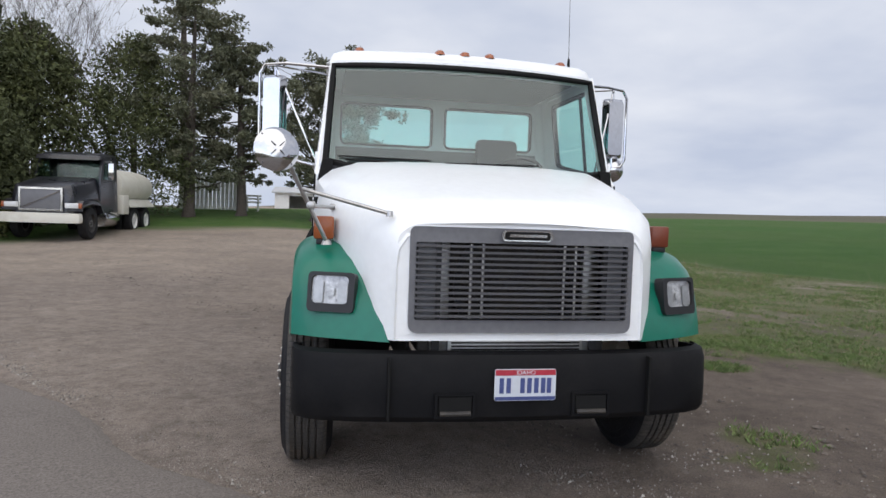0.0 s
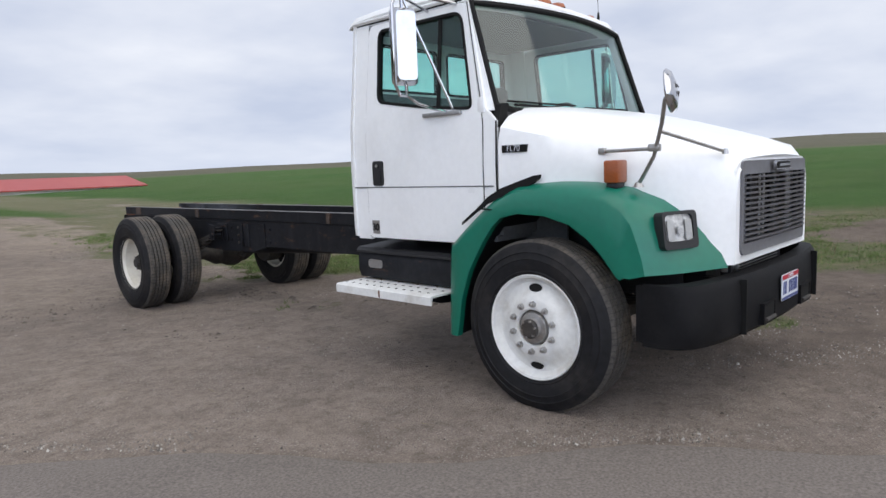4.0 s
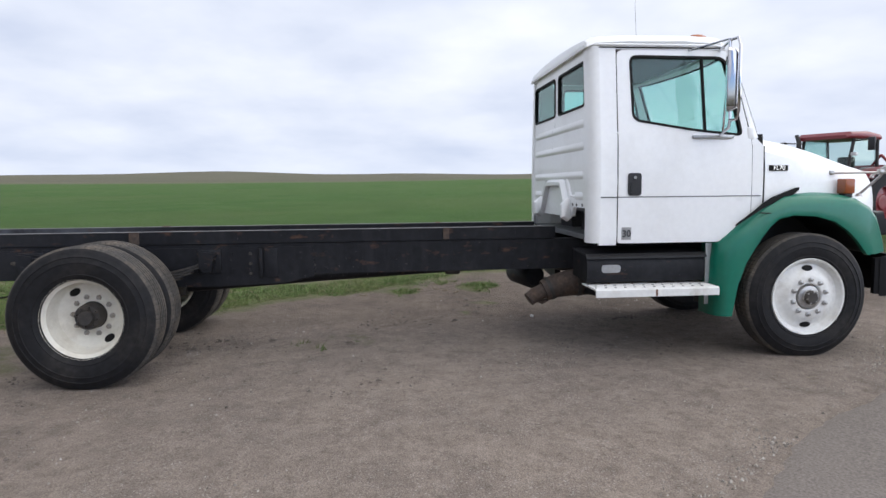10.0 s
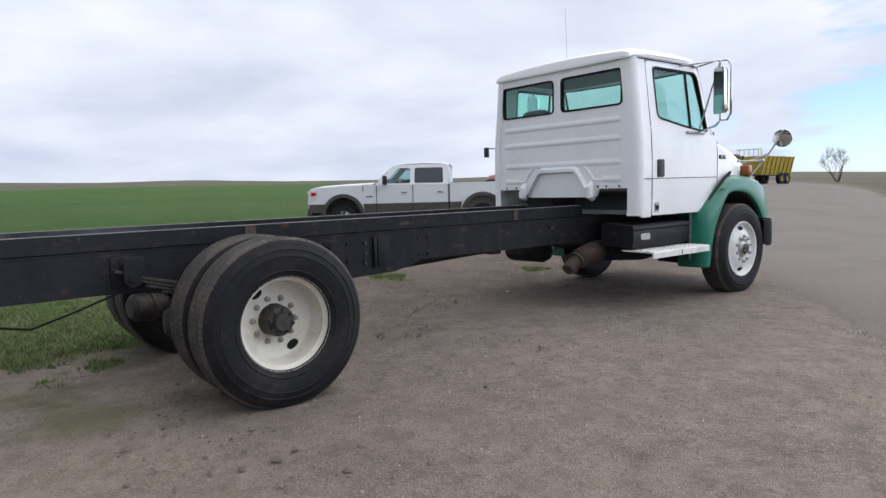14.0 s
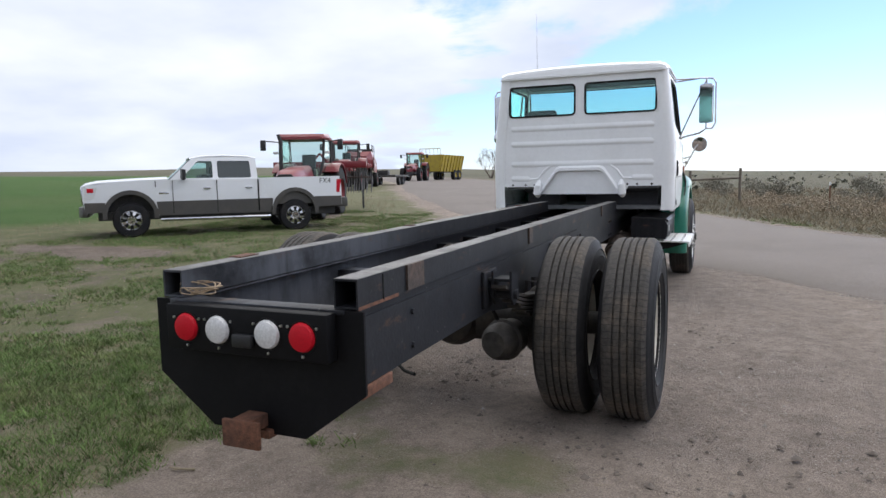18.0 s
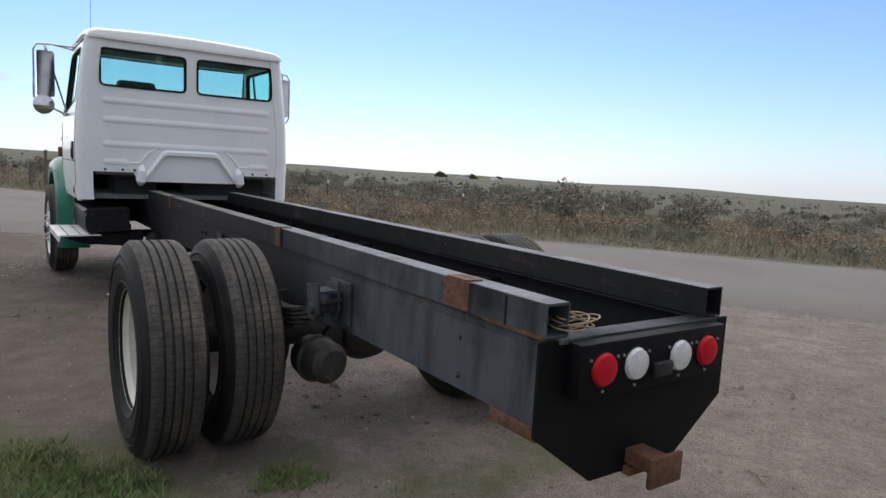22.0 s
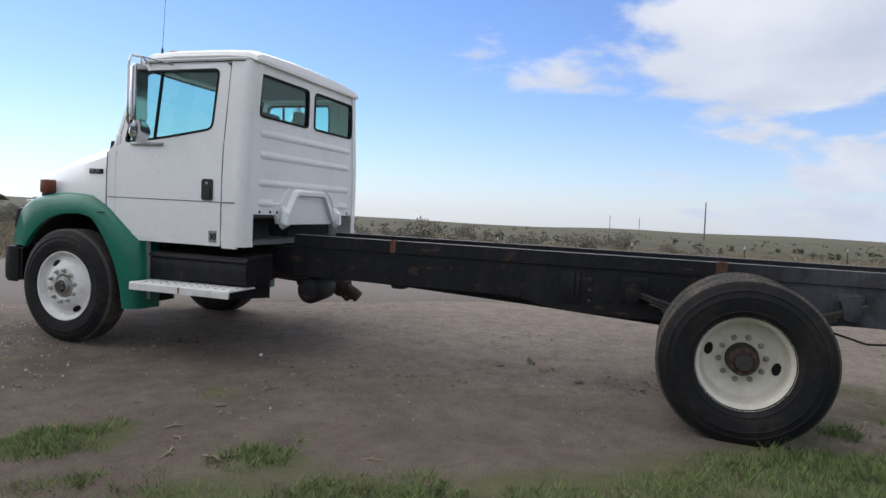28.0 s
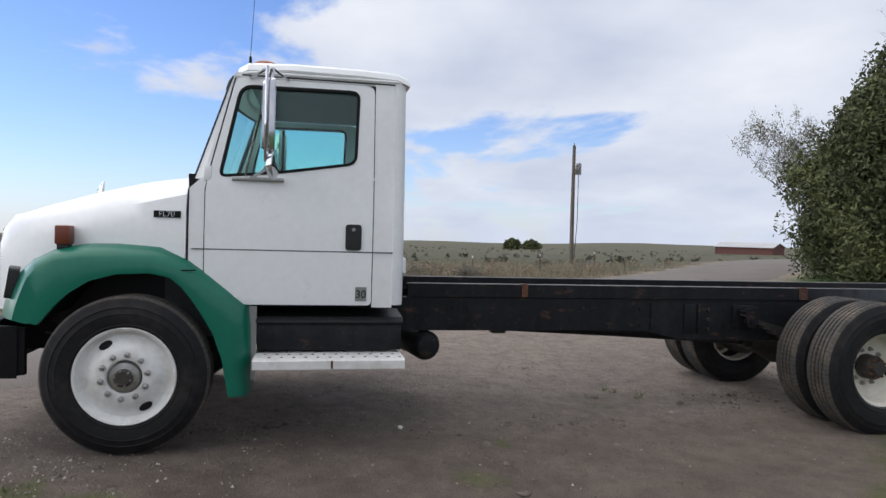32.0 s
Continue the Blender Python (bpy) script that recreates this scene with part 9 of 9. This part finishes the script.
def build_weeds():
    """Low weeds and grass in ragged mats, dead blades among them, and loose gravel."""
    nr = np.random.RandomState(8)
    P = nr.uniform((-3.5, -7), (13, 21), (220000, 2))
    Q = nr.uniform((0.4, 5.5), (4.8, 13.5), (90000, 2))
    P = np.concatenate([P, Q])
    w, c, dr, la = ground_cover(P[:, 0], P[:, 1])
    clump = 0.45 * patches(P[:, 0], P[:, 1], 0.16, 1) + 0.55 * patches(P[:, 0], P[:, 1], 0.5, 2)
    keep = (w > 0.06) & (c < 0.5) & (nr.rand(len(P)) < np.clip((w * 1.0 + clump * 1.3 - 1.17) * 1.9, 0, 1))
    C, Zc = P[keep], ground_z(P[keep, 0], P[keep, 1])
    dead = nr.rand(len(C)) < 0.26
    sp = nr.uniform(0.012, 0.045, len(C))
    G = blades(nr, C[~dead], Zc[~dead], 9, sp[~dead], 0.012, 0.055, 0.0055)
    tall = ~dead & (nr.rand(len(C)) < 0.05)
    G = np.concatenate([G, blades(nr, C[tall], Zc[tall], 6, sp[tall] * 0.6, 0.05, 0.12, 0.004)])
    tagged(new("weeds", tri_mesh("weeds", G, BLADE)), "low mats of green weeds and grass on the dirt", "grass", kind="stuff")
    G = blades(nr, C[dead], Zc[dead], 7, sp[dead], 0.012, 0.055, 0.0028)
    tagged(new("dead_grass", tri_mesh("dead_grass", G, DRY)), "short dead grass among the weeds", "grass", kind="stuff")
    # loose gravel, thick beside the road and thin over the lot
    Q = nr.uniform((-9, -3.5), (7, 17), (1100000, 2))
    rd = road_dist(Q[:, 0], Q[:, 1])
    drift = patches(Q[:, 0], Q[:, 1], 0.5, 2)
    dens = 0.62 * sstep(3.0, 0.6, rd) * np.clip(drift * 1.9 - 0.55, 0.04, 1) + 0.05 * np.where(Q[:, 0] < 1.5, 1, 0.5) * np.clip(patches(Q[:, 0], Q[:, 1], 1.1, 4) * 1.8 - 0.6, 0.1, 1)
    kp = (rd > 0.15) & east_of_road(Q[:, 0], Q[:, 1]) & (nr.rand(len(Q)) < dens * np.where(Q[:, 1] < 13, 1, 0.5))
    Q = Q[kp]
    r = np.clip(0.0056 * np.exp(nr.normal(0, 0.40, len(Q))), 0.003, 0.013)
    v, f = pebbles(nr, Q, ground_z(Q[:, 0], Q[:, 1]), r, 4, 0.75)
    tagged(new("gravel", face_mesh("gravel", v, f, STONE)), "loose crushed gravel scattered on the dirt", "gravel", kind="stuff")


def build_crumbs():
    """Clods of dark soil, twigs and straws on the dirt."""
    rng = random.Random(31)
    nr = np.random.RandomState(6)
    Q = nr.uniform((-7, -2.5), (9, 18), (80000, 2))
    kp = (road_dist(Q[:, 0], Q[:, 1]) > 0.5) & (nr.rand(len(Q)) < np.clip(patches(Q[:, 0], Q[:, 1], 0.4, 7) * 2.2 - 1.0, 0.03, 1) * np.where(Q[:, 0] > 0.5, 0.75, 0.35))
    Q = Q[kp]
    r = np.clip(0.0095 * np.exp(nr.normal(0, 0.6, len(Q))), 0.004, 0.042)
    v, f = pebbles(nr, Q, ground_z(Q[:, 0], Q[:, 1]), r, 5, 0.40)
    tagged(new("soil_clods", face_mesh("soil_clods", v, f, CLOD)), "crumbs and clods of brown soil on the dirt", "soil", kind="stuff")
    s = Soup()
    Q = nr.uniform((-4, -2), (9, 18), (3600, 2))
    w = ground_cover(Q[:, 0], Q[:, 1])[0]
    kp = (road_dist(Q[:, 0], Q[:, 1]) > 0.3) & (nr.rand(len(Q)) < 0.10 + 0.5 * w)
    for (x, y), z in zip(Q[kp], ground_z(Q[kp, 0], Q[kp, 1])):
        a, L = rng.uniform(0, 6.3), rng.uniform(0.02, 0.12)
        d = np.array((math.cos(a), math.sin(a), rng.uniform(-0.02, 0.12))) * L
        c = np.array((x, y, z + 0.012))
        wv = np.array((-math.sin(a), math.cos(a), 0)) * rng.uniform(0.0015, 0.004)
        up = np.array((0, 0, 0.004))
        s.tri(c - wv, c + wv, c + d)
        s.tri(c - wv + up, c + d, c + up)
    tagged(new("straw", s.mesh("straw", DRY)), "bits of straw and dead stalks on the dirt", "straw", kind="stuff")
    # a few larger sticks and a scrap of litter
    for k, (x, y, L, a) in enumerate(((2.95, 7.15, 0.17, 20), (2.6, 6.9, 0.10, 140), (2.55, 8.15, 0.11, 110), (2.75, 7.05, 0.08, 75), (-1.35, 11.9, 0.16, 60), (0.85, 11.75, 0.14, 15), (2.9, 7.4, 0.13, 80))):
        st = thing("stick", "dry bleached stick lying on the dirt", "stick", (x, y, gz(x, y) + 0.012), a, group="sticks on the dirt")
        part("stem", tube([(-L / 2, 0, 0), (0, 0.012, 0.006), (L / 2, -0.006, 0.002)], [0.007, 0.006, 0.004], 6), DRY, st)
        part("twig", tube([(0, 0.012, 0.006), (L * 0.2, 0.05, 0.015)], [0.004, 0.002], 5), DRY, st)
    me = box(-0.018, 0.018, -0.012, 0.012, 0.0, 0.022, 0.006)
    lt = mesh_object("litter", me, WHITE_OLD)
    lt.matrix_world = pose(0.8, 6.28, gz(0.8, 6.28) + 0.004, 0, 0, 30)
    tagged(lt, "small crumpled scrap of white litter on the dirt", "litter")


def build_stalks():
    """Dry weed stalks standing in the strip before the crop."""
    rng = random.Random(17)
    nr = np.random.RandomState(4)
    s = Soup()
    Q = nr.uniform((2.5, -14), (17, 24), (9000, 2))
    w, c, dr, la = ground_cover(Q[:, 0], Q[:, 1])
    kp = (nr.rand(len(Q)) < np.clip(w - 0.45, 0, 1) * patches(Q[:, 0], Q[:, 1], 1.6, 3) * 0.9) & (c < 0.6) & (np.hypot(Q[:, 0] - 4, Q[:, 1] - 8) > 3.2)
    for (x, y), z in zip(Q[kp], ground_z(Q[kp, 0], Q[kp, 1])):
        for j in range(rng.randint(2, 5)):
            b = np.array((x + rng.gauss(0, 0.04), y + rng.gauss(0, 0.04), z))
            wv = rand_unit(rng) * 0.004
            s.tri(b - wv, b + wv, b + np.array((rng.uniform(-0.12, 0.12), rng.uniform(-0.12, 0.12), rng.uniform(0.10, 0.34))))
    tagged(new("dry_stalks", s.mesh("dry_stalks", DRY)), "dry straw-coloured weed stalks before the crop", "weeds", kind="stuff")


def build_fence():
    # steel posts with white tips along the range
    run = [(-4.6, -10.2, 1.10), (-7.49, -6.55, 0.98), (-10.35, -2.94, 0.785), (-12.97, 0.37, 0.64), (-16.0, 4.2, 0.54), (-19.33, 8.4, 0.45), (-22.6, 12.5, 0.40), (-26.0, 16.8, 0.38), (-29.6, 21.3, 0.40)]
    pts = [(x, y) for x, y, z in run]
    for k, (x, y, top) in enumerate(run):
        h = top - gz(x, y)
        post = thing("fence_post", "thin dark steel fence post with a white tip", "fence post", (x, y, gz(x, y)), 20 + 7 * math.sin(k * 2.0), group="range fence posts")
        part("post", box(-0.018, 0.018, -0.018, 0.018, -0.15, h - 0.10, 0.003), RUST, post)
        part("tip", box(-0.020, 0.020, -0.020, 0.020, h - 0.10, h, 0.003), WHITE_OLD, post)
    for h in (0.25, 0.45, 0.62):
        bm = bmesh.new()
        add_tube(bm, [(p[0], p[1], gz(*p) + h) for p in pts], 0.003, 4)
        tagged(mesh_object("fence_wire", bm, RUST), "rusty fence wire between steel posts", "wire", "range fence wires")
    g = thing("timber_gate", "weathered post-and-rail gate corner beside the road", "fence", (-0.6, -15.6, gz(-0.6, -15.6)))
    for x, h, r in ((0.9, 0.9, 0.11), (0.45, 1.35, 0.07), (-1.46, 1.42, 0.06)):
        part("gate_post", tube([(x, 0, -0.1), (x + 0.01, 0, h * 0.5), (x, 0.02, h)], [r, r * 0.95, r * 0.85], 8), WOOD_GREY, g)
    part("rail", tube([(0.45, 0, 0.96), (-0.5, 0, 1.0), (-1.46, 0, 1.02)], 0.045, 6), WOOD_GREY, g)


def utility_pole(x, y, h, with_box):
    p = thing("utility_pole", "tall weathered wooden utility pole" + (" with a transformer" if with_box else ""), "utility pole", (x, y, gz(x, y)), group="utility poles")
    part("pole", tube([(0, 0, -0.2), (0.02, 0, h * 0.5), (0.12 if with_box else 0, 0, h)], [0.16, 0.14, 0.11], 10), WOOD_GREY, p)
    if with_box:
        part("transformer", lathe([(0, -0.4), (0.2, -0.4), (0.22, -0.36), (0.22, 0.36), (0.15, 0.42), (0, 0.44)], 16, Matrix.Translation((-0.1, 0.42, h - 1.6)), "z"), ALU, p)
        part("bracket", box(-0.12, 0.1, 0.05, 0.35, h - 1.7, h - 1.6), ALU, p)
        part("drop_cable", tube([(-0.1, 0.45, h - 1.9), (-0.05, 0.40, 3.0), (0.0, 0.2, 0.3)], 0.025, 6), BLACK_PLASTIC, p)
        part("insulator", tube([(0.12, 0, h), (0.12, 0, h + 0.18)], [0.03, 0.05], 8), ALU, p)


build_trees()
build_range()
build_weeds()
build_crumbs()
build_stalks()
build_fence()
utility_pole(-38.5, 23.5, 8.3, True)
utility_pole(-148.0, 17.2, 8.2, False)
utility_pole(-346.0, -4.0, 8.0, False)
utility_pole(-370.0, -20.5, 9.0, False)
